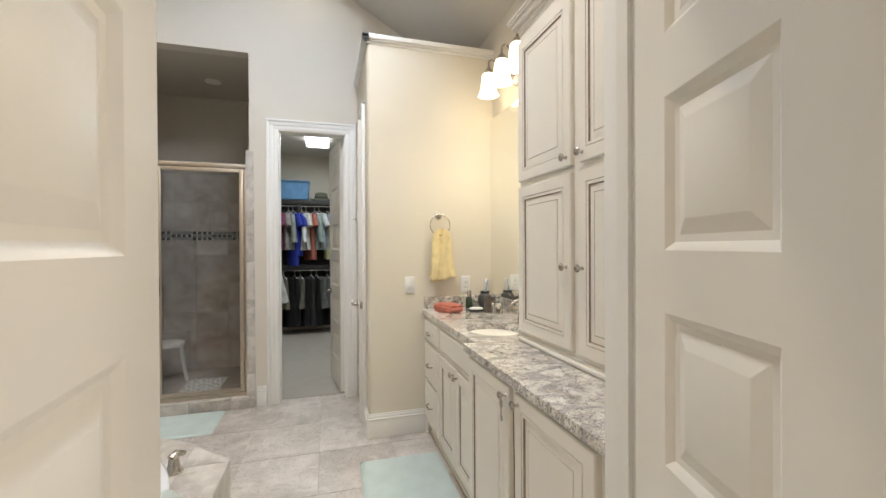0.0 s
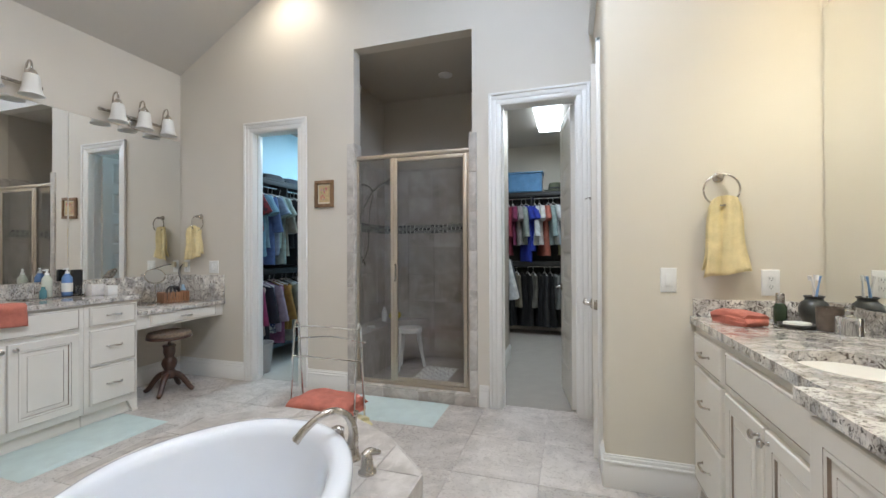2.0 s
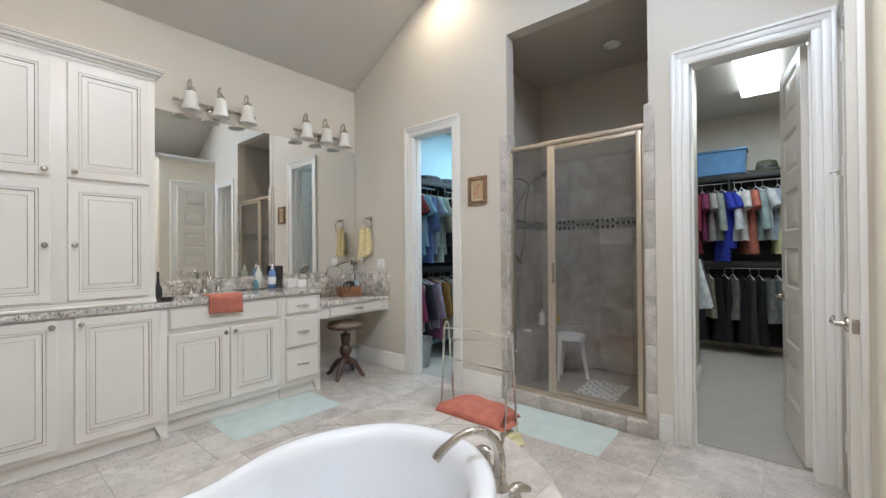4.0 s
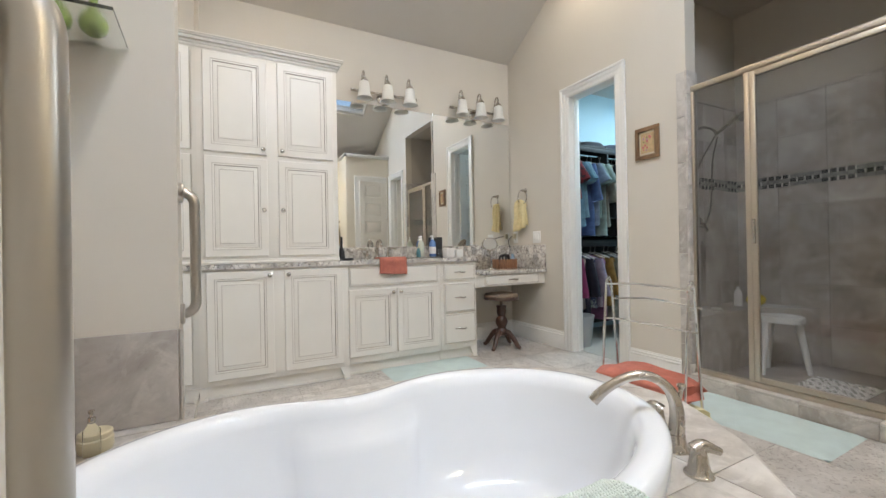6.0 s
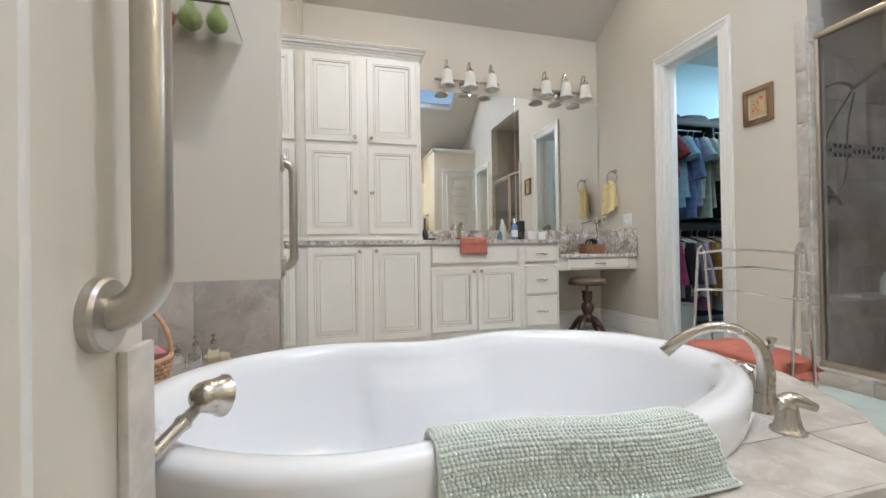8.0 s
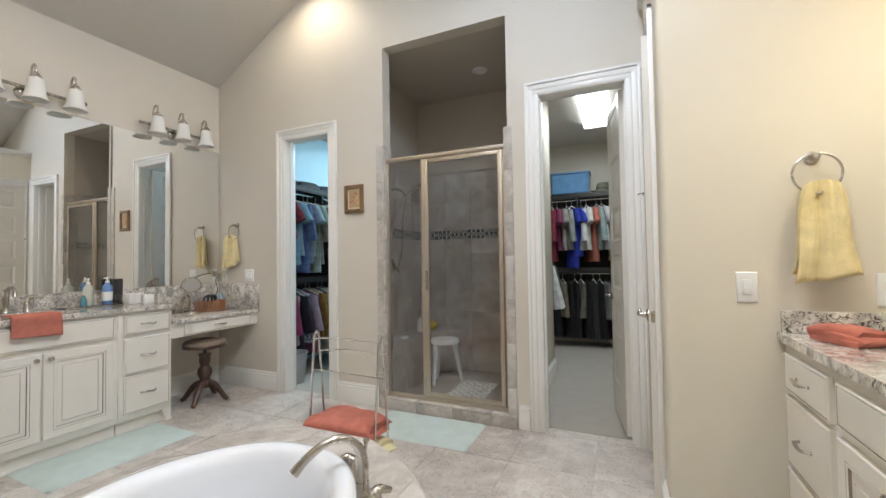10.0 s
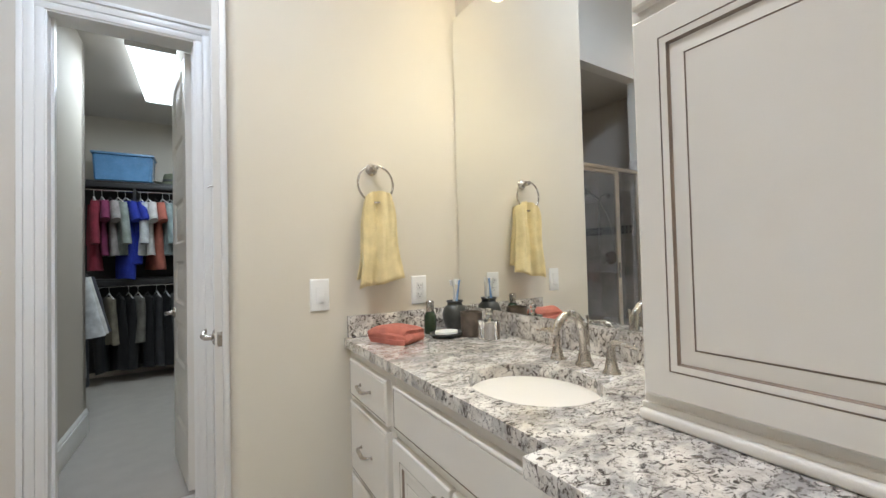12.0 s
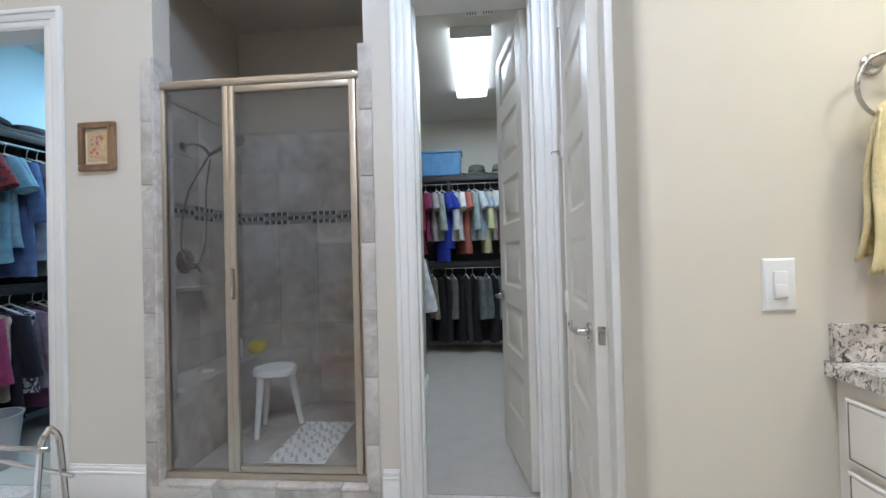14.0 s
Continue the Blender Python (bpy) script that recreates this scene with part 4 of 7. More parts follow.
closet_light(pose(0.385, 5.98, 3.0), 0.32, 1.22, "long fluorescent ceiling light with a white diffuser")
closet_light(pose(-2.1, 5.75, 2.96), 0.30, 0.9, "long fluorescent ceiling light with a white diffuser")
t = thing("ceiling_vent", pose(0.455, 5.14, 3.0) @ Matrix.Diagonal((0.66, 0.75, 1.0, 1.0)), "white ceiling air vent with dark slots", "vent")
bm = B()
box(bm, -0.16, 0.16, -0.09, 0.09, -0.012, 0.0, bevel=0.004)
part("frame", bm, M_TRIM, t)
for i in range(10):
    x = -0.135 + i * 0.03
    if abs(x) < 0.04:
        continue
    bm = B()
    box(bm, x - 0.006, x + 0.006, -0.06, 0.06, -0.0145, -0.0115)
    part("slot", bm, M_BLACK, t, "dark slot")

# ---------------------------------------------------------------- shower
M_MOSA = simple("mosaic_glass", (0.075, 0.082, 0.085), 0.2, var=0.5, scale=30, relief=0.0)
M_MOSB = simple("mosaic_stone", (0.26, 0.255, 0.25), 0.4, var=0.2, scale=30, relief=0.1)
M_MOSC = simple("mosaic_white", (0.56, 0.55, 0.52), 0.3, var=0.05, scale=30, relief=0.05)


def tile_mesh(w, h, t, b=0.002):
    bm = B()
    box(bm, 0, w, -t, 0, 0, h, bevel=b, segs=1)
    return mesh_of("tile", bm, M_WTILE)


def tile_wall(parent, m, w, z0, z1, tw=0.33, th=0.33, skip=None):
    """Tiles as pieces on a wall: local x along, -y out of the wall."""
    cache = {}
    z = z0
    while z < z1 - 0.02:
        hh = min(th, z1 - z, (skip[0] - z) if skip and z < skip[0] - 0.01 else 9)
        if skip and abs(z - skip[0]) < 0.011:
            z = skip[1]
            continue
        x = 0.0
        while x < w - 0.02:
            ww = min(tw, w - x)
            key = (round(ww, 3), round(hh, 3))
            if key not in cache:
                cache[key] = tile_mesh(ww - 0.003, hh - 0.003, 0.009)
            ob = new("tile", cache[key])
            ob.parent = parent
            ob.matrix_world = m @ Matrix.Translation((x + 0.0015, 0, z + 0.0015))
            x += ww
        z += hh


def mosaic(parent, m, w, z0, z1):
    bm = B()
    hh = (z1 - z0) / 3
    cell = 0.052
    for r in range(3):
        za, zb = z0 + r * hh + 0.0015, z0 + (r + 1) * hh - 0.0015
        for k in range(int(w / cell) + 1):
            x0, x1 = k * cell + 0.0012, min(w, (k + 1) * cell) - 0.0012
            if x1 - x0 < 0.006:
                continue
            if ((k // 4) % 2 == 0) == (r == 1):
                xm = min(x1, x0 + 0.038)
                zm = (za + zb) / 2
                box(bm, x0, xm, -0.010, 0, za, zm - 0.001, 0)
                box(bm, x0, xm, -0.010, 0, zm + 0.001, zb, 0)
                if x1 - xm > 0.004:
                    box(bm, xm + 0.0015, x1, -0.010, 0, za, zb, 2)
            else:
                box(bm, x0, x1, -0.010, 0, za, zb, 1)
    ob = part("mosaic_band", bm, [M_MOSA, M_MOSB, M_MOSC], parent, "band of dark and grey mosaic strips")
    ob.matrix_world = m
    tagged(ob, kind="stuff")


shower_tiles = thing("shower_wall_tiles", Matrix(), "grey stone-look shower wall tiles with a mosaic band", "tiles", kind="structure")
bm = B()
box(bm, SLX, SLX + 0.003, YF + WT, SB, 0.02, 2.30)
box(bm, SLX, SRX, SB - 0.003, SB, 0.02, 2.30)
box(bm, SRX - 0.003, SRX, YF + WT, SB, 0.02, 2.30)
part("grout", bm, M_SGROUT, shower_tiles)
BAND = (1.51, 1.61)
mb = pose(SLX + 0.002, SB - 0.002, 0)
ml = pose(SLX + 0.002, YF + WT, 0, 0, 0, 90)
mr = pose(SRX - 0.002, SB, 0, 0, 0, -90)
for m, w in ((mb, SRX - SLX - 0.004), (ml, SB - YF - WT), (mr, SB - YF - WT)):
    tile_wall(shower_tiles, m, w, 0.02, 2.30, skip=BAND)
    mosaic(shower_tiles, m, w, *BAND)

# tiled edge round the opening, and the curb
edge = thing("shower_edge_tiles", Matrix(), "grey stone-look edge tiles and curb of the shower", "tiles", kind="structure")
zt = [0.0, 0.30, 0.63, 0.96, 1.29, 1.62, 1.95, 2.28]
zr = [0.0, 0.16, 0.47, 0.80, 1.13, 1.46, 1.79, 2.12, 2.285]
for x0, x1, ra, rb in ((SH[0] - 0.066, SH[0] - 0.004, SH[0] - 0.003, SH[0] + 0.012), (SH[1] - 0.028, SH[1] + 0.038, SH[1] - 0.027, SH[1] - 0.002)):
    for a, b in zip(zt, zt[1:]):
        bm = B()
        box(bm, x0, x1, YF - 0.012, YF + 0.001, a + 0.0015, b - 0.0015, bevel=0.003)
        part("tile", bm, M_DECK, edge)
    for a, b in zip(zr, zr[1:]):
        bm = B()
        box(bm, ra, rb, (YF - 0.012 if x0 < -1 else YF + 0.002), YF + WT, a + 0.0015, b - 0.0015, bevel=0.002)
        part("tile", bm, M_DECK, edge)
bm = B()
box(bm, SH[0] - 0.03, SH[1] + 0.03, YF - 0.02, YF + WT, 0.0, 0.075)
box(bm, SH[0] + 0.012, SH[1] - 0.012, YF - 0.012, YF + WT, 0.075, 0.085)
part("curb_base", bm, M_GROUT, edge)
x = SH[0] - 0.03
while x < SH[1] + 0.02:
    ww = min(0.33, SH[1] + 0.03 - x)
    bm = B()
    box(bm, x + 0.001, x + ww - 0.001, YF - 0.032, YF - 0.02, 0.002, 0.082, bevel=0.003)
    part("tile", bm, M_WTILE, edge)
    bm = B()
    box(bm, max(x, SH[0] + 0.013) + 0.001, min(x + ww, SH[1] - 0.013) - 0.001, YF - 0.030, YF + WT, 0.083, 0.10, bevel=0.003)
    part("tile", bm, M_DECK, edge)
    x += ww

# framed glass enclosure
FX0, FX1, FZ0, FZ1, FY = SH[0] + 0.013, SH[1] - 0.029, 0.101, 2.135, YF + 0.045
MP = -0.865
enc = thing("shower_enclosure", Matrix(), "satin nickel framed shower enclosure with tinted glass", "shower door")


def bar_box(name, x0, x1, y0, y1, z0, z1, parent=enc, mat=M_SFRAME, label=""):
    bm = B()
    box(bm, x0, x1, y0, y1, z0, z1, bevel=0.004)
    return part(name, bm, mat, parent, label)


bm = B()
box(bm, FX0, FX1, FY - 0.028, FY + 0.022, FZ1 - 0.010, FZ1 + 0.030, bevel=0.012, segs=3)
part("header", bm, M_SFRAME, enc)
bar_box("sill", FX0, FX1, FY - 0.024, FY + 0.018, FZ0, FZ0 + 0.035)
bar_box("side_rail", FX0, FX0 + 0.022, FY - 0.018, FY + 0.014, FZ0 + 0.035, FZ1 - 0.010)
bar_box("side_rail", FX1 - 0.022, FX1, FY - 0.018, FY + 0.014, FZ0 + 0.035, FZ1 - 0.010)
bar_box("mid_post", MP - 0.046, MP - 0.014, FY - 0.022, FY + 0.016, FZ0 + 0.035, FZ1 - 0.010)
bm = B()
box(bm, FX0 + 0.022, MP - 0.046, FY - 0.004, FY + 0.004, FZ0 + 0.035, FZ1 - 0.010)
part("fixed_pane", bm, M_SGLASS, enc, "tinted glass").visible_shadow = False
sd = thing("door", Matrix(), "", "")
sd.parent = enc
bm = B()
dx0, dx1, dz0, dz1 = MP - 0.011, FX1 - 0.025, FZ0 + 0.040, FZ1 - 0.016
for a in ((dx0, dx0 + 0.034, dz0, dz1), (dx1 - 0.034, dx1, dz0, dz1), (dx0 + 0.034, dx1 - 0.034, dz0, dz0 + 0.034), (dx0 + 0.034, dx1 - 0.034, dz1 - 0.034, dz1)):
    box(bm, a[0], a[1], FY - 0.030, FY - 0.004, a[2], a[3], bevel=0.005)
part("door_frame", bm, M_SFRAME, sd)
bm = B()
box(bm, dx0 + 0.03, dx1 - 0.03, FY - 0.020, FY - 0.013, dz0 + 0.03, dz1 - 0.03)
part("door_pane", bm, M_SGLASS, sd, "tinted glass").visible_shadow = False
bm = B()
box(bm, dx0 + 0.008, dx0 + 0.026, FY - 0.046, FY - 0.028, 1.02, 1.18, bevel=0.005)
part("pull", bm, M_NICKEL, sd, "narrow metal pull")

# shower fittings
t = thing("shower_set", Matrix(), "chrome shower arm with a hand-held shower and hose", "shower")
hx, hy, hz = SLX + 0.012, 4.80, 2.0
bm = B()
lathe(bm, [(0.032, 0), (0.030, 0.006), (0.014, 0.012)], 18, Matrix.Translation((hx, hy, hz)) @ Matrix.Rotation(radians(90), 4, "Y"))
tube(bm, smooth_path([(hx, hy, hz), (hx + 0.08, hy, hz + 0.015), (hx + 0.15, hy, hz - 0.015), (hx + 0.19, hy, hz - 0.06)], 5), 0.010, 10)
part("arm", bm, M_CHROME, t)
bm = B()
tube(bm, [(hx + 0.18, hy + 0.0, hz - 0.07), (hx + 0.25, hy + 0.03, hz - 0.015), (hx + 0.33, hy + 0.06, hz + 0.05)], [0.012, 0.014, 0.016], 10)
lathe(bm, [(0.018, 0), (0.045, 0.03), (0.047, 0.04), (0.002, 0.042)], 18, Matrix.Translation((hx + 0.34, hy + 0.06, hz + 0.06)) @ Matrix.Rotation(radians(130), 4, "Y"))
part("hand_shower", bm, M_CHROME, t)
bm = B()
tube(bm, smooth_path([(hx + 0.18, hy, hz - 0.08), (hx + 0.06, hy - 0.05, hz - 0.35), (hx + 0.03, hy - 0.07, hz - 0.70), (hx + 0.05, hy + 0.02, hz - 0.83), (hx + 0.08, hy + 0.10, hz - 0.65), (hx + 0.12, hy + 0.06, hz - 0.3), (hx + 0.19, hy + 0.01, hz - 0.09)], 6), 0.006, 8)
part("hose", bm, M_CHROME, t)
t = thing("shower_valve", Matrix(), "round brushed nickel shower valve with a lever", "tap")
bm = B()
lathe(bm, [(0.085, 0), (0.083, 0.006), (0.06, 0.010), (0.03, 0.014), (0.028, 0.05)], 28, Matrix.Translation((hx, 4.80, 1.22)) @ Matrix.Rotation(radians(90), 4, "Y"))
part("escutcheon", bm, M_NICKEL, t)
bm = B()
tube(bm, [(hx + 0.05, 4.80, 1.22), (hx + 0.06, 4.83, 1.19), (hx + 0.06, 4.88, 1.14)], [0.016, 0.013, 0.009], 10)
part("lever", bm, M_NICKEL, t)
bm = B()
prism(bm, [(SLX + 0.011, 4.66), (SLX + 0.16, 4.66), (SLX + 0.16, 4.92), (SLX + 0.011, 4.92)], 1.03, 1.05)
single("shower_shelf", bm, M_WTILE, Matrix(), "small grey stone shelf on the shower wall", "shelf")
bm = B()
prism(bm, [(SLX + 0.011, YF + WT + 0.01), (SLX + 0.30, YF + WT + 0.01), (SLX + 0.30, 5.20), (-1.0, SB - 0.011), (SLX + 0.011, SB - 0.011)], 0.021, 0.48)
single("shower_bench", bm, M_WTILE, Matrix(), "built-in grey tiled bench along the shower wall", "bench")
bm = B()
lathe(bm, [(0.028, 0), (0.030, 0.01), (0.030, 0.10), (0.022, 0.135), (0.012, 0.14), (0.012, 0.165), (0.002, 0.166)], 16)
single("shampoo_bottle", bm, M_PLASTIC, pose(-1.44, 5.16, 0.481), "white plastic bottle on the shower bench", "bottle")
M_SPONGE = simple("yellow_sponge", (0.72, 0.56, 0.09), 0.95, var=0.15, scale=30, grain=180, relief=0.9, dist=0.008)
bm = B()
bmesh.ops.create_icosphere(bm, subdivisions=3, radius=0.07)
for v in bm.verts:
    v.co *= 1 + 0.10 * noise.noise(v.co * 30)
    v.co.z *= 0.75
single("bath_sponge", bm, M_SPONGE, pose(-1.36, 5.28, 0.532), "yellow bath sponge on the shower bench", "sponge")
bm = B()
lathe(bm, [(0.03, 0), (0.036, 0.01), (0.03, 0.02), (0.002, 0.022)], 16, sx=1.3)
single("soap_bar", bm, M_PLASTIC, pose(-1.40, 4.75, 0.481), "white bar of soap on the shower bench", "soap")

# shower stool with a D-shaped seat
st = thing("shower_stool", pose(-1.045, 4.955, 0.021), "white plastic shower stool with splayed legs", "stool")
bm = B()
outl = [(0.68 * a, 0.8 * b) for a, b in [(-0.20, -0.07), (-0.19, 0.08), (-0.10, 0.14), (0.05, 0.15), (0.17, 0.10), (0.20, 0.0), (0.17, -0.10), (0.02, -0.15), (-0.13, -0.13)]]
o2 = [(p.x, p.y) for p in smooth_path([(x, y, 0) for x, y in outl + outl[:1]], 4)[:-1]]
prism(bm, o2, 0.40, 0.445)
bmesh.ops.bevel(bm, geom=[e for e in bm.edges if abs(e.verts[0].co.z - e.verts[1].co.z) < 1e-5 and len(e.link_faces) == 2 and e.verts[0].co.z > 0.44], offset=0.014, segments=3, affect="EDGES")
part("seat", bm, M_PLASTIC, st)
for x, y, u, v in ((-0.07, -0.07, -0.065, -0.145), (0.08, 0.06, 0.125, 0.125), (-0.09, 0.06, -0.14, 0.10)):
    bm = B()
    tube(bm, [(x, y, 0.401), (x * 0.6 + u * 0.4, y * 0.6 + v * 0.4, 0.24), (u, v, 0.0)], [0.026, 0.022, 0.017], 12)
    part("leg", bm, M_PLASTIC, st)

# rubber mat with pebbles
pm = thing("shower_mat", pose(-0.70, 4.80, 0.021), "white and grey pebbled rubber shower mat", "bath mat")
bm = B()
box(bm, -0.19, 0.17, -0.29, 0.29, 0.0, 0.005, bevel=0.002)
part("base", bm, M_PLASTIC, pm)
bm = B()
rnd = random.Random(3)
for i in range(12):
    for j in range(20):
        lathe(bm, [(0.0115, 0.004), (0.010, 0.008), (0.004, 0.010)], 7, Matrix.Translation((-0.174 + i * 0.029 + 0.014 * (j % 2) - 0.005, -0.272 + j * 0.0286, 0)), mi=1 if (i + j) % 3 == 0 or rnd.random() < 0.15 else 0, sy=0.8)
tagged(part("pebbles", bm, [M_PLASTIC, simple("grey_rubber", (0.40, 0.40, 0.38), 0.5)], pm), kind="stuff")

# ---------------------------------------------------------------- mats, rack and towels


def soft_rect(bm, w, l, h, nx=24, ny=24, wave=0.003, seed=1.0, edge=0.012):
    """A rug-like slab with rounded edges and a slightly uneven top, centred, on z = 0."""
    grid = []
    for i in range(nx + 1):
        row = []
        for j in range(ny + 1):
            x, y = (i / nx - 0.5) * w, (j / ny - 0.5) * l
            d = min(w / 2 - abs(x), l / 2 - abs(y))
            z = h * min(1.0, (max(d, 0) / edge) ** 0.5) + wave * noise.noise(Vector((x * 7, y * 7, seed)))
            row.append(bm.verts.new((x, y, max(0.001, z) if d > 0 else 0.0)))
        grid.append(row)
    for i in range(nx):
        for j in range(ny):
            bm.faces.new((grid[i][j], grid[i + 1][j], grid[i + 1][j + 1], grid[i][j + 1]))
    lo = [grid[i][0] for i in range(nx + 1)] + [grid[nx][j] for j in range(1, ny + 1)] + [grid[i][ny] for i in range(nx - 1, -1, -1)] + [grid[0][j] for j in range(ny - 1, 0, -1)]
    bm.faces.new(list(reversed(lo)))


for x, y, w, l, a, lab in ((-0.765, 3.90, 0.84, 0.46, 0.5, "pale aqua bath mat before the shower"), (-2.565, 2.775, 0.50, 0.86, -1.5, "pale aqua bath mat before the long vanity"), (0.965, 2.515, 0.53, 0.86, -1.0, "pale aqua bath mat before the second vanity")):
    bm = B()
    soft_rect(bm, w, l, 0.014, seed=x)
    single("bath_mat", bm, M_MAT, pose(x, y, 0.001, 0, 0, a), lab, "bath mat", "bath mats", sharp=60)


def towel_fold(w, l, layers, t=0.018, seed=0.0):
    """A folded towel: stacked soft layers joined by rounded folds along one side."""
    bm = B()
    n = 14
    pts = []
    for k in range(layers):
        z = t * (k + 0.5)
        xs = [-w / 2 + w * i / n for i in range(n + 1)]
        if k % 2:
            xs.reverse()
        for x in xs:
            pts.append((x, z))
        if k < layers - 1:
            xe = xs[-1]
            s = 1 if xe > 0 else -1
            pts.append((xe + s * t * 0.45, z + t * 0.5))
    m = 16
    rows = []
    for j in range(m + 1):
        y = (j / m - 0.5) * l
        rows.append([Vector((x + 0.028 * noise.noise(Vector((z * 60, y * 5, seed))), y * (1 - 0.10 * (2 * abs(x) / w) ** 4) + 0.024 * noise.noise(Vector((x * 7, z * 50, seed + 4))), z * (1 + 0.30 * noise.noise(Vector((x * 7, y * 7, seed + 9)))) * (1 - 0.22 * (2 * abs(x) / w) ** 3 - 0.25 * (2 * abs(y) / l) ** 4))) for x, z in pts])
    th = t * 0.47
    for sgn in (1, -1):
        vr = []
        for j in range(m + 1):
            line = []
            for i, p in enumerate(rows[j]):
                a, b = rows[j][max(0, i - 1)], rows[j][min(len(pts) - 1, i + 1)]
                d = Vector((b.x - a.x, 0, b.z - a.z)).normalized()
                q = p + Vector((-d.z, 0, d.x)) * th * sgn
                q.z = max(q.z, 0.0005)
                line.append(bm.verts.new(q))
            vr.append(line)
        for j in range(m):
            for i in range(len(pts) - 1):
                bm.faces.new((vr[j][i], vr[j][i + 1], vr[j + 1][i + 1], vr[j + 1][i]))
        if sgn == 1:
            up = vr
    for i in range(len(pts) - 1):
        bm.faces.new((up[0][i], up[0][i + 1], vr[0][i + 1], vr[0][i]))
        bm.faces.new((up[m][i], up[m][i + 1], vr[m][i + 1], vr[m][i]))
    for j in range(m):
        bm.faces.new((up[j][0], up[j + 1][0], vr[j + 1][0], vr[j][0]))
        bm.faces.new((up[j][-1], up[j + 1][-1], vr[j + 1][-1], vr[j][-1]))
    return bm


rk = thing("towel_rack", Matrix(), "slender chrome freestanding towel rack with curved bars", "towel rack")
XA, XC, YR = -1.04, -0.595, 3.06
for x in (XA, XC):
    for s in (-1, 1):
        bm = B()
        pts = smooth_path([(x, YR + s * 0.088, 0.0), (x, YR + s * 0.068, 0.25), (x, YR + s * 0.043, 0.55), (x, YR + s * 0.024, 0.78), (x, YR + s * 0.017, 0.83), (x, YR, 0.855)], 4)
        tube(bm, pts, 0.0065, 8)
        part("leg", bm, M_CHROME, rk)
for z, yo, x1 in ((0.815, -0.020, 0.02), (0.735, 0.024, 0.03), (0.635, -0.036, 0.045)):
    bm = B()
    tube(bm, smooth_path([(XA - 0.004, YR + yo, z), (XA + 0.12, YR + yo * 1.6, z + 0.012), ((XA + XC) / 2, YR + yo * 2.2, z + 0.016), (XC - 0.10, YR + yo * 1.6, z + 0.010), (XC + x1, YR + yo, z)], 6), 0.0055, 8)
    part("rail", bm, M_CHROME, rk)
for s in (-1, 1):
    bm = B()
    tube(bm, [(XA, YR + s * 0.072, 0.20), (XC, YR + s * 0.072, 0.20)], 0.005, 8)
    part("shelf_rail", bm, M_CHROME, rk)
bm = towel_fold(0.36, 0.24, 3, 0.030, 2.0)
single("yellow_towel", bm, simple("pale_yellow_terry", (0.72, 0.66, 0.40), 0.95, var=0.08, scale=14, grain=300, relief=0.9, dist=0.005), pose(-0.76, 3.02, 0.206), "folded pale yellow towel on the rack's shelf", "towel", sharp=70)
bm = towel_fold(0.37, 0.27, 4, 0.030, 5.0)
single("bath_towel", bm, M_CORAL, pose(-0.805, 3.03, 0.300, 0, 0, 4), "folded coral bath towel lying on the rack", "towel", sharp=70)


def towel_ring(m, label):
    """Local origin on the wall, -y into the room."""
    t = thing("towel_ring", m, label, "towel ring", "towel rings")
    bm = B()
    lathe(bm, [(0.027, 0), (0.027, 0.004), (0.022, 0.010), (0.014, 0.014), (0.011, 0.045), (0.013, 0.05), (0.012, 0.058), (0.003, 0.061)], 20, Matrix.Rotation(radians(90), 4, "X"))
    part("mount", bm, M_NICKEL, t)
    bm = B()
    pts = [(0.078 * math.sin(a), -0.05, -0.070 + 0.078 * math.cos(a)) for a in [2 * math.pi * i / 36 for i in range(36)]]
    tube(bm, pts + pts[:1], 0.0048, 8, caps=False)
    part("ring", bm, M_NICKEL, t)
    return t


def hand_towel(m, label, w=0.17, h=0.37):
    """A towel drawn through a ring, hanging in soft pleats; the fold is at z = 0."""
    bm = B()
    nx, nz = 26, 16
    for face in (1, -1):
        g = []
        for i in range(nx + 1):
            row = []
            for j in range(nz + 1):
                u, v = i / nx - 0.5, j / nz
                spread = 0.66 + 0.34 * v ** 0.55 + 0.10 * v
                fold = (0.016 * math.cos(u * 10 + 0.9) + 0.010 * math.cos(u * 23 + 2.0)) * (1.0 - 0.40 * v) + 0.005 * math.sin(v * 9 + u * 5)
                y = face * (0.006 + 0.012 * v) + fold * (1 if face > 0 else 0.8)
                x = u * w * spread + 0.006 * math.sin(v * 5 + u * 4)
                z = -v * (h if face < 0 else h - 0.035) - (0.004 * math.cos(u * 9) - 0.035 * u) * v + 0.034 * (1 - (2 * abs(u)) ** 2.2) * (1 - v) ** 2
                row.append(bm.verts.new((x, y - 0.05, z)))
            g.append(row)
        for i in range(nx):
            for j in range(nz):
                bm.faces.new((g[i][j], g[i + 1][j], g[i + 1][j + 1], g[i][j + 1]))
        if face == 1:
            first = g
    for i in range(nx):
        bm.faces.new((first[i][0], first[i + 1][0], g[i + 1][0], g[i][0]))
    ob = single("hand_towel", bm, M_YELLOW, m, label, "towel", "hand towels", sharp=80)
    so = ob.modifiers.new("thickness", "SOLIDIFY")
    so.thickness, so.offset = 0.006, 0
    return ob


towel_ring(pose(1.342, YB, 1.655), "brushed nickel towel ring on the wall")
hand_towel(pose(1.356, YB, 1.520), "soft yellow hand towel hanging from a ring", 0.187, 0.355)
towel_ring(pose(-3.075, YF, 1.665), "brushed nickel towel ring on the wall")
hand_towel(pose(-3.12, YF, 1.535), "soft yellow hand towel hanging from a ring", 0.18, 0.31)

# ---------------------------------------------------------------- switches, sockets, picture


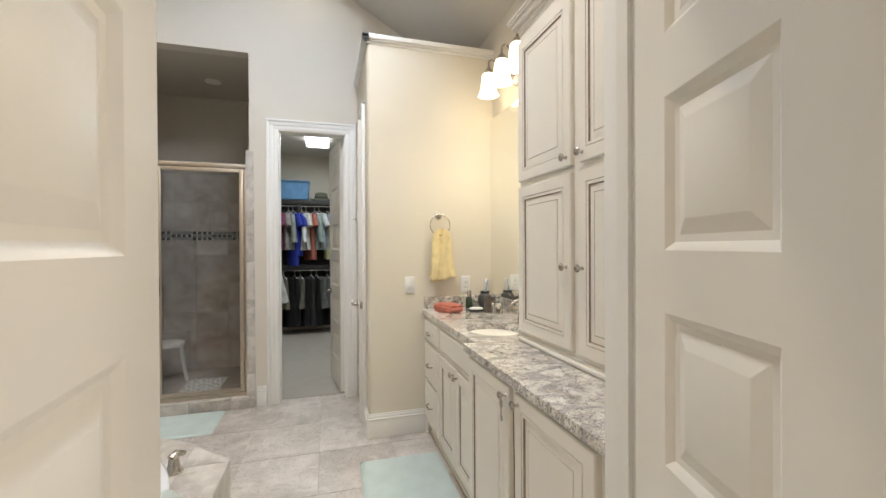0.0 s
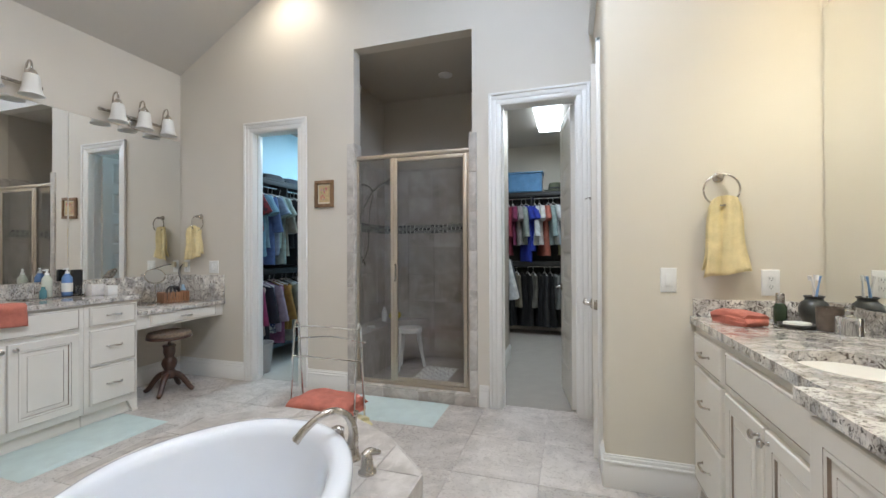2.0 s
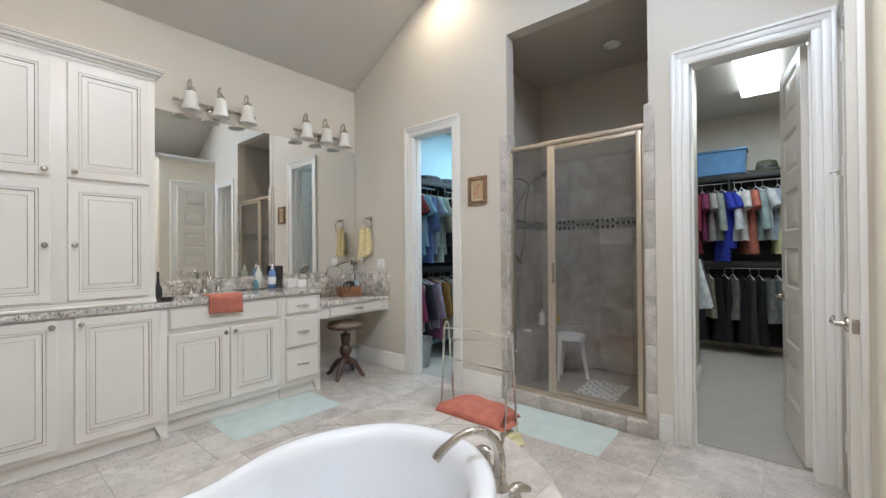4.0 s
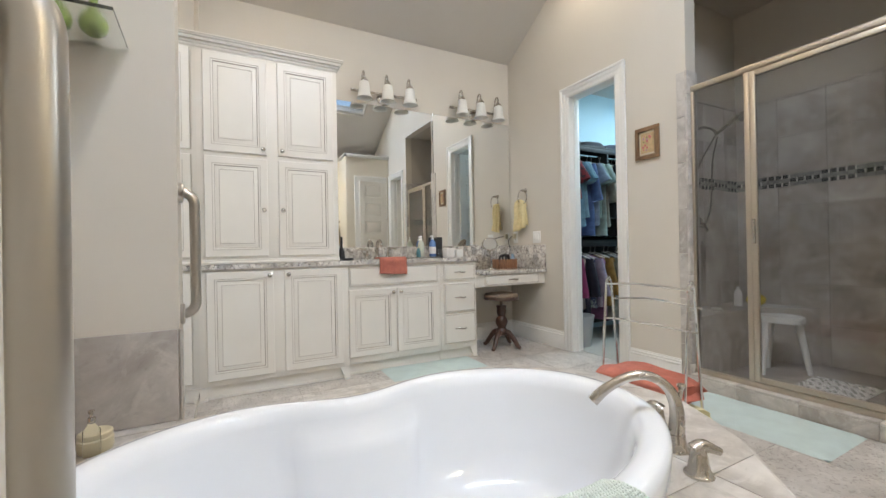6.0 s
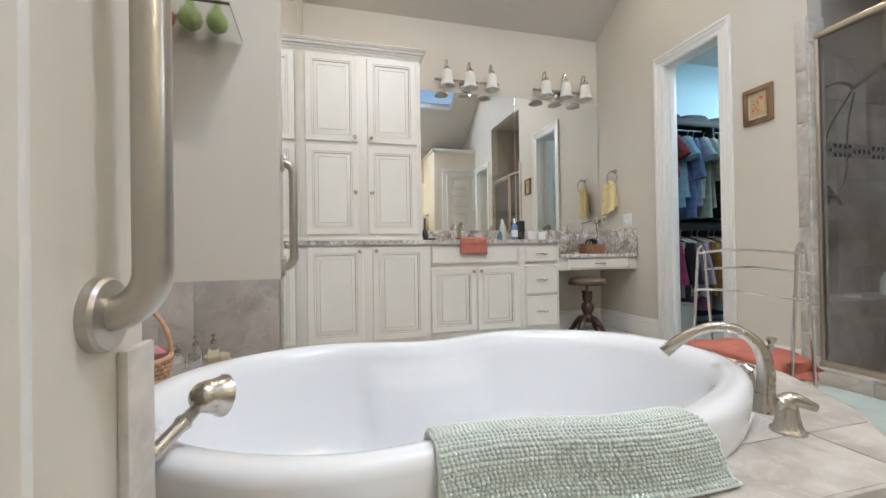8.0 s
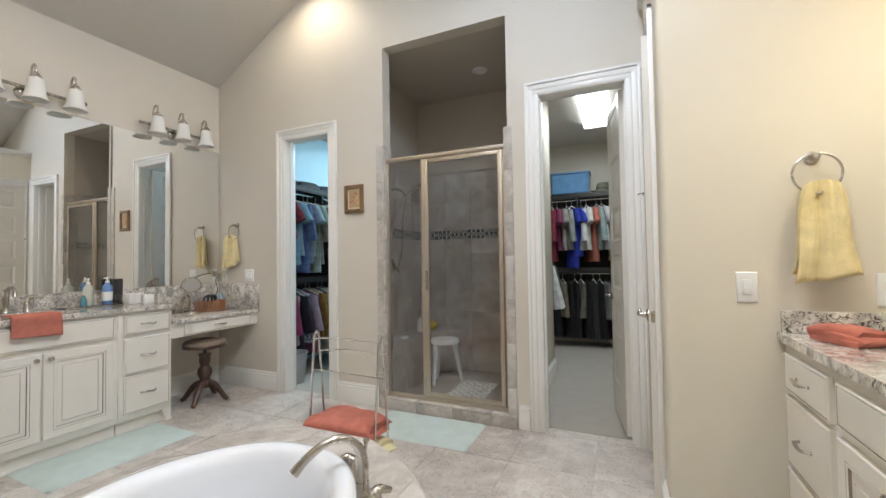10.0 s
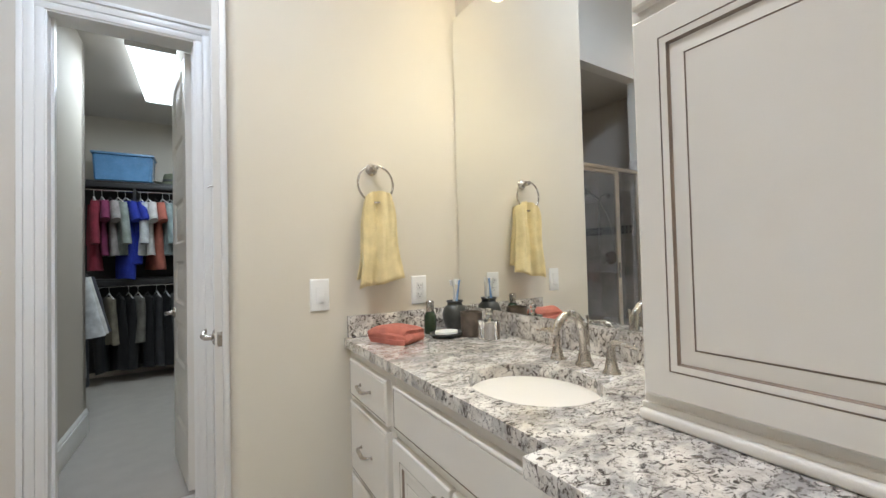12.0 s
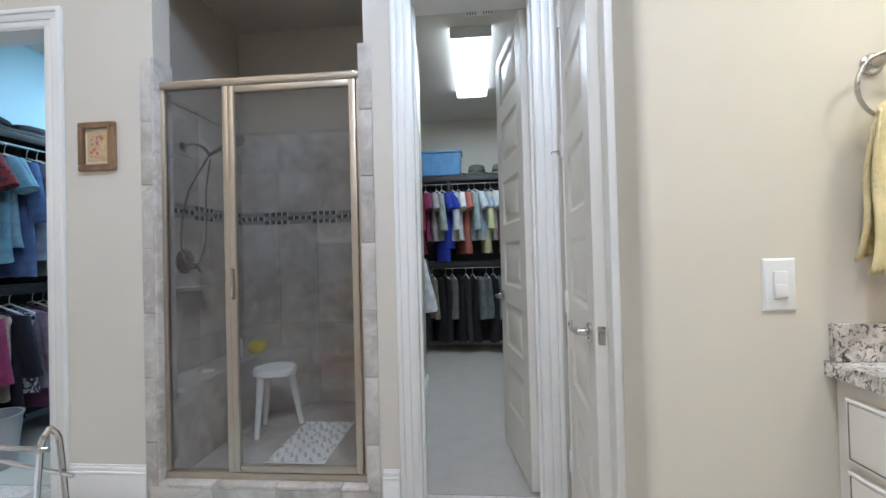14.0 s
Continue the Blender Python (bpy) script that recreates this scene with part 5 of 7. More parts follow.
def wall_plate(m, kind, label, gangs=1):
    t = thing("light_switch" if kind == "switch" else "power_socket", m, label, "switch" if kind == "switch" else "socket")
    w = 0.076 if gangs == 1 else 0.046 * gangs + 0.03
    bm = B()
    rings(bm, -w / 2, w / 2, -0.064, 0.064, [(0, 0, 0), (0.0, -0.003, 0), (0.004, -0.007, 0), (0.006, -0.0075, 0)])
    part("plate", bm, M_PLASTIC, t)
    for g in range(gangs):
        x = (g - (gangs - 1) / 2) * 0.046
        bm = B()
        if kind == "switch":
            box(bm, x - 0.0165, x + 0.0165, -0.012, -0.007, -0.033, 0.033, bevel=0.002)
            box(bm, x - 0.0145, x + 0.0145, -0.0145, -0.011, -0.030, 0.002, bevel=0.002)
            part("rocker", bm, M_PLASTIC, t)
        else:
            for z in (-0.02, 0.02):
                box(bm, x - 0.016, x + 0.016, -0.010, -0.007, z - 0.014, z + 0.014, bevel=0.004)
            part("outlet", bm, M_PLASTIC, t)
            for z in (-0.02, 0.02):
                bm = B()
                for dx in (-0.006, 0.006):
                    box(bm, x + dx - 0.001, x + dx + 0.001, -0.0106, -0.0095, z - 0.003, z + 0.006)
                box(bm, x - 0.002, x + 0.002, -0.0106, -0.0095, z - 0.011, z - 0.007)
                part("slots", bm, M_BLACK, t, "dark slots")
    return t


wall_plate(pose(1.113, YB, 1.130), "switch", "white rocker light switch on the wall")
wall_plate(pose(1.560, YB, 1.124), "socket", "white duplex socket above the worktop")
wall_plate(pose(-2.905, YF, 1.138), "switch", "white double rocker light switch", 2)
wall_plate(pose(-3.27, YF, 1.145), "socket", "white duplex socket with a plug in it")
bm = B()
box(bm, -0.022, 0.022, -0.045, -0.0108, -0.03, 0.028, bevel=0.006)
single("plug_adapter", bm, simple("ivory_plastic", (0.62, 0.56, 0.42), 0.4), pose(-3.27, YF, 1.165), "ivory plug adapter in the wall socket", "plug")

pc = thing("framed_picture", pose(-1.675, YF, 1.705), "small floral picture in a carved gilt wooden frame", "picture")
bm = B()
for a in ((0, 0.205, 0, 0.028), (0, 0.205, 0.227, 0.255), (0, 0.028, 0.028, 0.227), (0.177, 0.205, 0.028, 0.227)):
    box(bm, a[0], a[1], -0.022, 0, a[2], a[3], bevel=0.006)
for a in ((0.02, 0.185, 0.02, 0.034), (0.02, 0.185, 0.221, 0.235), (0.02, 0.034, 0.034, 0.221), (0.171, 0.185, 0.034, 0.221)):
    box(bm, a[0], a[1], -0.026, -0.002, a[2], a[3], bevel=0.004)
part("frame", bm, wood_mat("gilt_wood", (0.12, 0.065, 0.030), (0.27, 0.16, 0.08), 0.4), pc)
bm = B()
box(bm, 0.028, 0.177, -0.008, -0.002, 0.028, 0.227)
part("mount", bm, simple("cream_mount", (0.68, 0.60, 0.46), 0.8), pc, "cream mount")
bm = B()
box(bm, 0.046, 0.159, -0.010, -0.0075, 0.050, 0.205)
part("print", bm, simple("tan_print", (0.50, 0.37, 0.20), 0.7, var=0.15, scale=40), pc, "tan floral print")
bm = B()
rnd = random.Random(8)
for i in range(16):
    lathe(bm, [(0.009, -0.0), (0.006, 0.0015), (0.001, 0.002)], 8, Matrix.Translation((0.102 + rnd.uniform(-0.042, 0.042), -0.0098, 0.130 + rnd.uniform(-0.06, 0.055))) @ Matrix.Rotation(radians(90), 4, "X") @ Matrix.Scale(rnd.uniform(0.5, 1.1), 4), mi=rnd.choice((0, 0, 1, 2)))
part("blossoms", bm, [simple("rose_paint", (0.50, 0.10, 0.13), 0.7), simple("leaf_paint", (0.20, 0.22, 0.07), 0.7), simple("lilac_paint", (0.38, 0.20, 0.30), 0.7)], pc, "rose and green flowers")

# ---------------------------------------------------------------- taps


def tap_lever(t, m, flip=1):
    bm = B()
    lathe(bm, [(0.027, 0), (0.026, 0.005), (0.020, 0.012), (0.015, 0.04), (0.013, 0.065), (0.012, 0.085)], 18, m)
    pts = [m @ p for p in smooth_path([(0, 0, 0.083), (flip * 0.015, 0, 0.096), (flip * 0.05, 0, 0.096), (flip * 0.092, 0, 0.090)], 4)]
    k = len(pts)
    tube(bm, pts, [0.012 - 0.006 * i / k for i in range(k)], 10)
    part("lever", bm, M_NICKEL, t)


def basin_tap(m, label):
    """Widespread tap: local -y points to the basin."""
    t = thing("basin_tap", m, label, "tap", "basin taps")
    bm = B()
    lathe(bm, [(0.030, 0), (0.029, 0.006), (0.022, 0.016), (0.018, 0.04)], 20)
    tube(bm, smooth_path([(0, 0, 0.03), (0, -0.002, 0.09), (0, -0.02, 0.15), (0, -0.065, 0.178), (0, -0.11, 0.160), (0, -0.135, 0.115)], 6), [0.018 - 0.007 * i / 30 for i in range(31)], 12)
    part("spout", bm, M_NICKEL, t)
    bm = B()
    tube(bm, [(0, 0.022, 0.0), (0, 0.022, 0.15), (0, 0.022, 0.165)], [0.004, 0.004, 0.007], 8)
    part("drain_rod", bm, M_NICKEL, t)
    tap_lever(t, Matrix.Translation((-0.105, -0.01, 0)) @ Matrix.Rotation(radians(180), 4, "Z"))
    tap_lever(t, Matrix.Translation((0.105, -0.01, 0)))
    return t


basin_tap(pose(1.665, 2.425, CT, 0, 0, -90) @ Matrix.Diagonal((0.92, 0.88, 0.86, 1.0)), "brushed nickel widespread basin tap with two levers")
basin_tap(pose(-3.275, 2.49, CT, 0, 0, 90), "brushed nickel widespread basin tap with two levers")

# bath tap on the deck
bt = thing("bath_tap", pose(-0.285, 2.446, DZ, 0, 0, math.degrees(math.atan2(-0.234, -0.165))), "brushed nickel deck-mounted bath tap with an arched spout", "tap")
bm = B()
lathe(bm, [(0.040, 0), (0.039, 0.006), (0.030, 0.02), (0.026, 0.05)], 24)
pts = smooth_path([(0, 0, 0.03), (-0.004, 0, 0.12), (0.018, 0, 0.185), (0.075, 0, 0.224), (0.14, 0, 0.218), (0.205, 0, 0.180), (0.245, 0, 0.142)], 6)
tube(bm, pts, [0.025 - 0.010 * min(1, i / 14) + 0.003 * max(0, (i - 28) / 8) for i in range(len(pts))], 14)
part("spout", bm, M_NICKEL, bt)
bm = B()
tube(bm, [(-0.012, 0, 0.155), (-0.018, 0, 0.185), (-0.018, 0, 0.196), (-0.018, 0, 0.202)], [0.007, 0.007, 0.013, 0.011], 10)
part("diverter_knob", bm, M_NICKEL, bt)
inv = bt.matrix_world.inverted()
for x, y, a in ((-0.170, 2.366, 60.0), (-0.40, 2.525, 200.0)):
    bm = B()
    m = inv @ pose(x, y, DZ, 0, 0, a)
    lathe(bm, [(0.038, 0), (0.037, 0.006), (0.029, 0.014), (0.024, 0.04), (0.021, 0.060), (0.018, 0.070), (0.008, 0.078)], 22, m)
    pts = [m @ p for p in smooth_path([(-0.012, 0, 0.066), (0.010, 0, 0.079), (0.034, 0, 0.072), (0.058, 0, 0.062)], 4)]
    tube(bm, pts, [0.022 - 0.013 * i / len(pts) for i in range(len(pts))], 12)
    part("lever_handle", bm, M_NICKEL, bt)

hs = thing("hand_shower", Matrix(), "brushed nickel hand shower resting in its deck holder", "shower")
bm = B()
lathe(bm, [(0.030, 0), (0.029, 0.006), (0.020, 0.014), (0.017, 0.05), (0.020, 0.06), (0.018, 0.075)], 20, Matrix.Translation((-0.105, 0.955, DZ)))
part("holder", bm, M_NICKEL, hs)
bm = B()
pts = [Vector((-0.105, 0.955, DZ + 0.06)), Vector((-0.16, 0.985, DZ + 0.105)), Vector((-0.235, 1.03, DZ + 0.150)), Vector((-0.245, 1.036, DZ + 0.156)), Vector((-0.250, 1.039, DZ + 0.160)), Vector((-0.268, 1.05, DZ + 0.171))]
tube(bm, pts, [0.011, 0.015, 0.0125, 0.016, 0.012, 0.011], 14)
part("handle", bm, M_NICKEL, hs)
bm = B()
lathe(bm, [(0.006, -0.020), (0.016, -0.017), (0.025, -0.008), (0.029, 0.004), (0.031, 0.016), (0.034, 0.027), (0.039, 0.036), (0.040, 0.039), (0.035, 0.038), (0.002, 0.034)], 26, Matrix.Translation((-0.266, 1.060, DZ + 0.192)) @ Vector((-0.62, 0.60, -0.22)).to_track_quat("Z", "Y").to_matrix().to_4x4())
part("spray_head", bm, M_NICKEL, hs)

# ---------------------------------------------------------------- nubbed mat over the rim of the bath
M_NUB, _nt, _b = nodes_of("sage_chenille")
_v = _nt.nodes.new("ShaderNodeTexVoronoi")
_v.inputs["Scale"].default_value = 420
_tc = _nt.nodes.new("ShaderNodeTexCoord")
_mp = _nt.nodes.new("ShaderNodeMapping")
_mp.inputs["Scale"].default_value = (1.0, 0.62, 1.0)
_nt.links.new(_tc.outputs["Object"], _mp.inputs[0])
_nt.links.new(_mp.outputs[0], _v.inputs["Vector"])
_nt.links.new(ramp(_nt, _v.outputs["Distance"], [(0.1, (0.66, 0.72, 0.685)), (0.75, (0.58, 0.64, 0.605))]), _b.inputs["Base Color"])
_b.inputs["Roughness"].default_value = 0.95
_inv = _nt.nodes.new("ShaderNodeMath")
_inv.operation = "SUBTRACT"
_inv.inputs[0].default_value = 1.0
_nt.links.new(_v.outputs["Distance"], _inv.inputs[1])
bump(_nt, _b, _inv.outputs[0], 0.5, 0.001)


def rim_x(y):
    near = sorted((abs(py - y), px) for px, py in tub_outline(0.0, 256) if px > -0.5)
    return near[0][1]


bm = B()
NY, g = 44, []
prof = [(-0.17, -0.16), (-0.135, -0.10), (-0.105, -0.035), (-0.085, -0.004), (-0.055, 0.008), (-0.02, 0.008), (0.004, -0.004), (0.012, -0.03), (0.016, -0.07), (0.022, -0.10), (0.034, -0.108)]
NP = 40
for j in range(NY + 1):
    y = 1.462 + 0.465 * j / NY
    xr = rim_x(y)
    row = []
    for i in range(NP + 1):
        f = i / NP * (len(prof) - 1)
        k = min(int(f), len(prof) - 2)
        a, b = prof[k], prof[k + 1]
        dx, dz = a[0] + (b[0] - a[0]) * (f - k), a[1] + (b[1] - a[1]) * (f - k)
        slant = (0.055 + (j / NY - 0.5) * 0.11) * (i / NP)
        nub = 0.0025 * noise.noise(Vector((i * 0.3, j * 0.3, 4)))
        row.append(bm.verts.new((min(xr + dx + nub, 0.075), y + slant, max(RIM + dz + nub, DZ + 0.004))))
    g.append(row)
for j in range(NY):
    for i in range(NP):
        bm.faces.new((g[j][i], g[j][i + 1], g[j + 1][i + 1], g[j + 1][i]))
cm = thing("chenille_mat", Matrix(), "sage green nubbed chenille mat over the bathtub rim", "bath mat")
pos = [[v.co.copy() for v in row] for row in g]
ob = part("cloth", bm, M_NUB, cm, sharp=90)
so = ob.modifiers.new("thickness", "SOLIDIFY")
so.thickness, so.offset = 0.004, 0


def on_mat(u, v):
    """Point and normal of the mat at u along the rim, v across it, in grid steps."""
    j, i = min(int(u), NY - 1), min(int(v), NP - 1)
    fu, fv = u - j, v - i
    p = pos[j][i].lerp(pos[j][i + 1], fv).lerp(pos[j + 1][i].lerp(pos[j + 1][i + 1], fv), fu)
    n = (pos[j][i + 1] - pos[j][i]).cross(pos[j + 1][i] - pos[j][i]).normalized()
    return p, (n if n.z > 0 or n.x > 0.3 else -n)


bm = B()
rnd = random.Random(12)
steps = [0.0]
for i in range(NP):
    steps.append(steps[-1] + (pos[NY // 2][i + 1] - pos[NY // 2][i]).length)
ROWS, COLS = int(steps[-1] / 0.0078), 64
for a in range(1, ROWS):
    d = steps[-1] * a / ROWS
    i = max(k for k in range(NP) if steps[k] <= d)
    v = i + (d - steps[i]) / max(1e-6, steps[i + 1] - steps[i])
    for c in range(1, COLS):
        p, n = on_mat(NY * (c + 0.25 * math.sin(a * 1.3 + c * 0.11)) / COLS, v)
        q = n.to_track_quat("Z", "X").to_matrix().to_4x4()
        k = rnd.uniform(0.85, 1.15)
        lathe(bm, [(0.0040 * k, 0.000), (0.0048 * k, 0.003), (0.0036 * k, 0.0060), (0.0012, 0.0074)], 6, Matrix.Translation(p) @ q @ Matrix.Rotation(rnd.random(), 4, "Z"))
tagged(part("pile", bm, M_NUB, cm, "rows of soft round nubs", sharp=90), kind="stuff")

# ---------------------------------------------------------------- tub alcove
al = thing("alcove_tiles", Matrix(), "row of grey stone-look tiles above the tub deck", "tiles", kind="structure")
TZ0, TZ1 = DZ, 0.735


def strip_tiles(parent, a, b, cuts):
    """Tiles along the wall from a to b, standing 11 mm proud to the left of that direction."""
    a, b = Vector((*a, 0)), Vector((*b, 0))
    L = (b - a).length
    m = Matrix.Translation(a) @ Matrix.Rotation(math.atan2(b.y - a.y, b.x - a.x), 4, "Z")
    bm = B()
    box(bm, 0.0, L, 0.0, 0.007, TZ0 + 0.002, TZ1 - 0.002)
    part("grout", bm, M_GROUT, parent).matrix_world = m
    for c0, c1 in zip([0] + cuts, cuts + [L]):
        bm = B()
        box(bm, c0 + 0.0015, c1 - 0.0015, 0.0, 0.011, TZ0 + 0.002, TZ1, bevel=0.002)
        ob = part("tile", bm, M_WTILE, parent)
        ob.matrix_world = m


strip_tiles(al, (-1.35, 1.055), (-1.35, 0.58), [0.34])
strip_tiles(al, (-1.35, 0.58), (-1.0, 0.23), [0.16, 0.33])
strip_tiles(al, (-1.0, 0.23), (-0.03, 0.23), [0.33, 0.66])
strip_tiles(al, (-0.03, 0.24), (-0.03, 1.055), [0.33, 0.66])
for x0, x1 in ((-0.036, 0.034), (-1.352, -1.336)):
    bm = B()
    box(bm, x0, x1, YE, YE + 0.012, TZ0 + 0.002, TZ1, bevel=0.003)
    part("tile", bm, M_DECK if x0 > -1 else M_WTILE, al)


def grab_bar(x, z0, z1, label):
    t = thing("grab_bar", pose(x, YE, 0), label, "grab bar", "grab bars")
    bm = B()
    r = 0.045
    pts = [(0, 0.003, z0), (0, 0.007, z0)] + [(0, 0.007 + r * math.sin(a), z0 + r - r * math.cos(a)) for a in [math.pi / 2 * i / 8 for i in range(1, 9)]]
    pts += [(0, 0.007 + r - r * (1 - math.cos(a)), z1 - r + r * math.sin(a)) for a in [math.pi / 2 * i / 8 for i in range(0, 9)]] + [(0, 0.003, z1)]
    tube(bm, pts, 0.019, 24)
    part("bar", bm, M_BRUSHED, t)
    for z in (z0, z1):
        bm = B()
        lathe(bm, [(0.040, 0.0), (0.040, 0.010), (0.037, 0.014), (0.019, 0.015)], 28, Matrix.Translation((0, 0, z)) @ Matrix.Rotation(radians(-90), 4, "X"))
        part("flange", bm, M_BRUSHED, t)


grab_bar(0.070, 0.782, 1.235, "thick brushed steel grab bar on the wall end")
grab_bar(-1.405, 0.785, 1.265, "thick brushed steel grab bar on the wall end")

sh = thing("wall_shelf", Matrix(), "white floating shelf in the tub alcove", "shelf")
bm = B()
prism(bm, [(-1.349, 0.585), (-1.349, 0.917), (-1.06, 0.932), (-1.06, 0.295)], 1.768, 1.780)
part("board", bm, glass_mat("pale_glass_shelf", (0.95, 0.96, 0.94), 0.22, 1.2), sh)
M_GREEN = simple("olive_glaze", (0.22, 0.30, 0.07), 0.15, var=0.3, scale=18, relief=0.05, coat=0.5)
M_TERRA = simple("terracotta", (0.42, 0.16, 0.09), 0.5, var=0.15, scale=16)
for y, mat, lab, s in ((0.835, M_GREEN, "small olive green glazed vase", 1.0), (0.735, M_GREEN, "round olive green glazed vase", 1.1), (0.63, M_TERRA, "low terracotta bowl", 1.0)):
    bm = B()
    prof = [(0.018, 0), (0.034, 0.012), (0.042, 0.035), (0.036, 0.062), (0.018, 0.085), (0.012, 0.110), (0.014, 0.130), (0.011, 0.130), (0.009, 0.110)] if mat is M_GREEN else [(0.022, 0), (0.045, 0.02), (0.058, 0.05), (0.054, 0.05), (0.04, 0.02), (0.01, 0.012)]
    lathe(bm, [(r * s, z * s) for r, z in prof], 22)
    single("vase" if mat is M_GREEN else "bowl", bm, mat, pose(-1.28, y, 1.781), lab + " on the alcove shelf", "vase" if mat is M_GREEN else "bowl")

# wicker basket with handle
M_WICK = simple("tan_wicker", (0.56, 0.34, 0.20), 0.6, var=0.2, scale=40, grain=160, relief=0.4)


def wicker_basket(m, rx, ry, h, label, handle=0.0, rows=9, n=28, flare=1.2):
    t = thing("wicker_basket", m, label, "basket", "wicker baskets")
    for k in range(rows):
        bm = B()
        z = 0.008 + (h - 0.016) * k / (rows - 1)
        f = 1 + (flare - 1) * z / h
        pts = []
        for i in range(n * 2):
            a = math.pi * i / n
            o = 1 + 0.030 * math.cos(math.pi * i + math.pi * k)
            pts.append((rx * f * o * math.cos(a), ry * f * o * math.sin(a), z))
        tube(bm, pts + pts[:1], h / rows * 0.46, 6, caps=False)
        part("weave", bm, M_WICK, t)
    for i in range(n):
        a = 2 * math.pi * (i + 0.25) / n
        if i % 2:
            continue
        bm = B()
        tube(bm, [(rx * math.cos(a), ry * math.sin(a), 0.0), (rx * flare * math.cos(a), ry * flare * math.sin(a), h)], 0.004, 6)
        part("stake", bm, M_WICK, t)
    bm = B()
    pts = [(rx * flare * math.cos(a), ry * flare * math.sin(a), h) for a in [2 * math.pi * i / 40 for i in range(41)]]
    tube(bm, pts, 0.009, 8, caps=False)
    part("rim", bm, M_WICK, t)
    bm = B()
    lathe(bm, [(rx * 0.97, 0.002), (rx * 0.97, 0.008)], 24, sy=ry / rx)
    part("bottom", bm, M_WICK, t)
    if handle:
        bm = B()
        pts = [(0, ry * flare * math.cos(a), h + handle * math.sin(a)) for a in [math.pi * i / 20 for i in range(21)]]
        tube(bm, pts, 0.007, 8)
        part("handle", bm, M_WICK, t)
    return t


wicker_basket(pose(-0.908, 0.672, DZ + 0.001, 0, 0, 22), 0.11, 0.088, 0.13, "light wicker basket with a tall handle on the tub deck", 0.17)
M_PINK = simple("pink_packet", (0.48, 0.16, 0.19), 0.5, var=0.25, scale=25)
for i in range(5):
    bm = B()
    box(bm, -0.045, 0.045, -0.03, 0.03, 0, 0.07, bevel=0.012)
    single("toiletry_packet", bm, M_PINK if i % 2 else simple("rose_packet", (0.50, 0.24, 0.27), 0.4, var=0.2, scale=30), pose(-0.945 + 0.04 * (i % 3), 0.658 + 0.04 * (i // 3), DZ + 0.060 + 0.010 * i, 14 * (i - 2), 10, 40 * i), "pink and white toiletry packet in the basket", "packet", "packets in the basket")
bm = B()
lathe(bm, [(0.044, 0), (0.048, 0.01), (0.048, 0.04), (0.044, 0.044), (0.046, 0.046), (0.046, 0.058), (0.041, 0.062), (0.002, 0.064)], 24)
single("cosmetic_jar", bm, simple("cream_lidded_jar", (0.58, 0.50, 0.33), 0.4, var=0.1), pose(-1.20, 0.84, DZ + 0.001), "cream lidded jar on the tub deck", "jar")
M_CLEARP = glass_mat("clear_plastic", (0.97, 0.985, 0.99), 0.03, 1.12)
for x, y, h in ((-1.02, 0.765, 0.115), (-1.085, 0.80, 0.125), (-1.10, 0.855, 0.125)):
    t = thing("pump_bottle", pose(x, y, DZ + 0.001, 0, 0, 30 * h * 100), "clear bottle with a pump on the tub deck", "bottle", "bottles on the tub deck")
    bm = B()
    lathe(bm, [(0.020, 0), (0.022, 0.005), (0.022, h * 0.78), (0.011, h * 0.92), (0.010, h)], 18)
    part("bottle", bm, M_CLEARP, t)
    bm = B()
    lathe(bm, [(0.0105, h + 0.001), (0.0105, h + 0.012), (0.004, h + 0.014), (0.004, h + 0.026), (0.008, h + 0.027), (0.008, h + 0.034), (0.001, h + 0.036)], 12)
    tube(bm, [(0.004, 0, h + 0.031), (0.022, 0, h + 0.031), (0.032, 0, h + 0.028)], [0.004, 0.0035, 0.0028], 8)
    part("pump", bm, M_NICKEL, t)
bm = B()
lathe(bm, [(0.040, 0), (0.050, 0.008), (0.056, 0.026), (0.053, 0.027), (0.046, 0.010), (0.002, 0.007)], 24)
single("soap_dish", bm, M_TERRA, pose(-0.005, 1.125, DZ + 0.001), "brown ceramic dish on the tub deck", "dish")

# ---------------------------------------------------------------- long vanity: clutter


def pump_bottle(m, r, h, mat, label, group):
    t = thing("pump_bottle", m, label, "bottle", group)
    bm = B()
    lathe(bm, [(r * 0.92, 0), (r, 0.006), (r, h * 0.80), (r * 0.6, h * 0.93), (r * 0.38, h)], 18)
    part("bottle", bm, mat, t)
    bm = B()
    tube(bm, [(0, 0, h - 0.004), (0, 0, h + 0.012), (0, 0, h + 0.014), (0, 0, h + 0.032)], [r * 0.42, r * 0.42, r * 0.2, r * 0.2], 12)
    tube(bm, [(-0.008, 0, h + 0.035), (0.018, 0, h + 0.035), (0.032, 0, h + 0.030)], [0.008, 0.006, 0.004], 8)
    part("pump", bm, M_PLASTIC, t, "white pump")
    return t


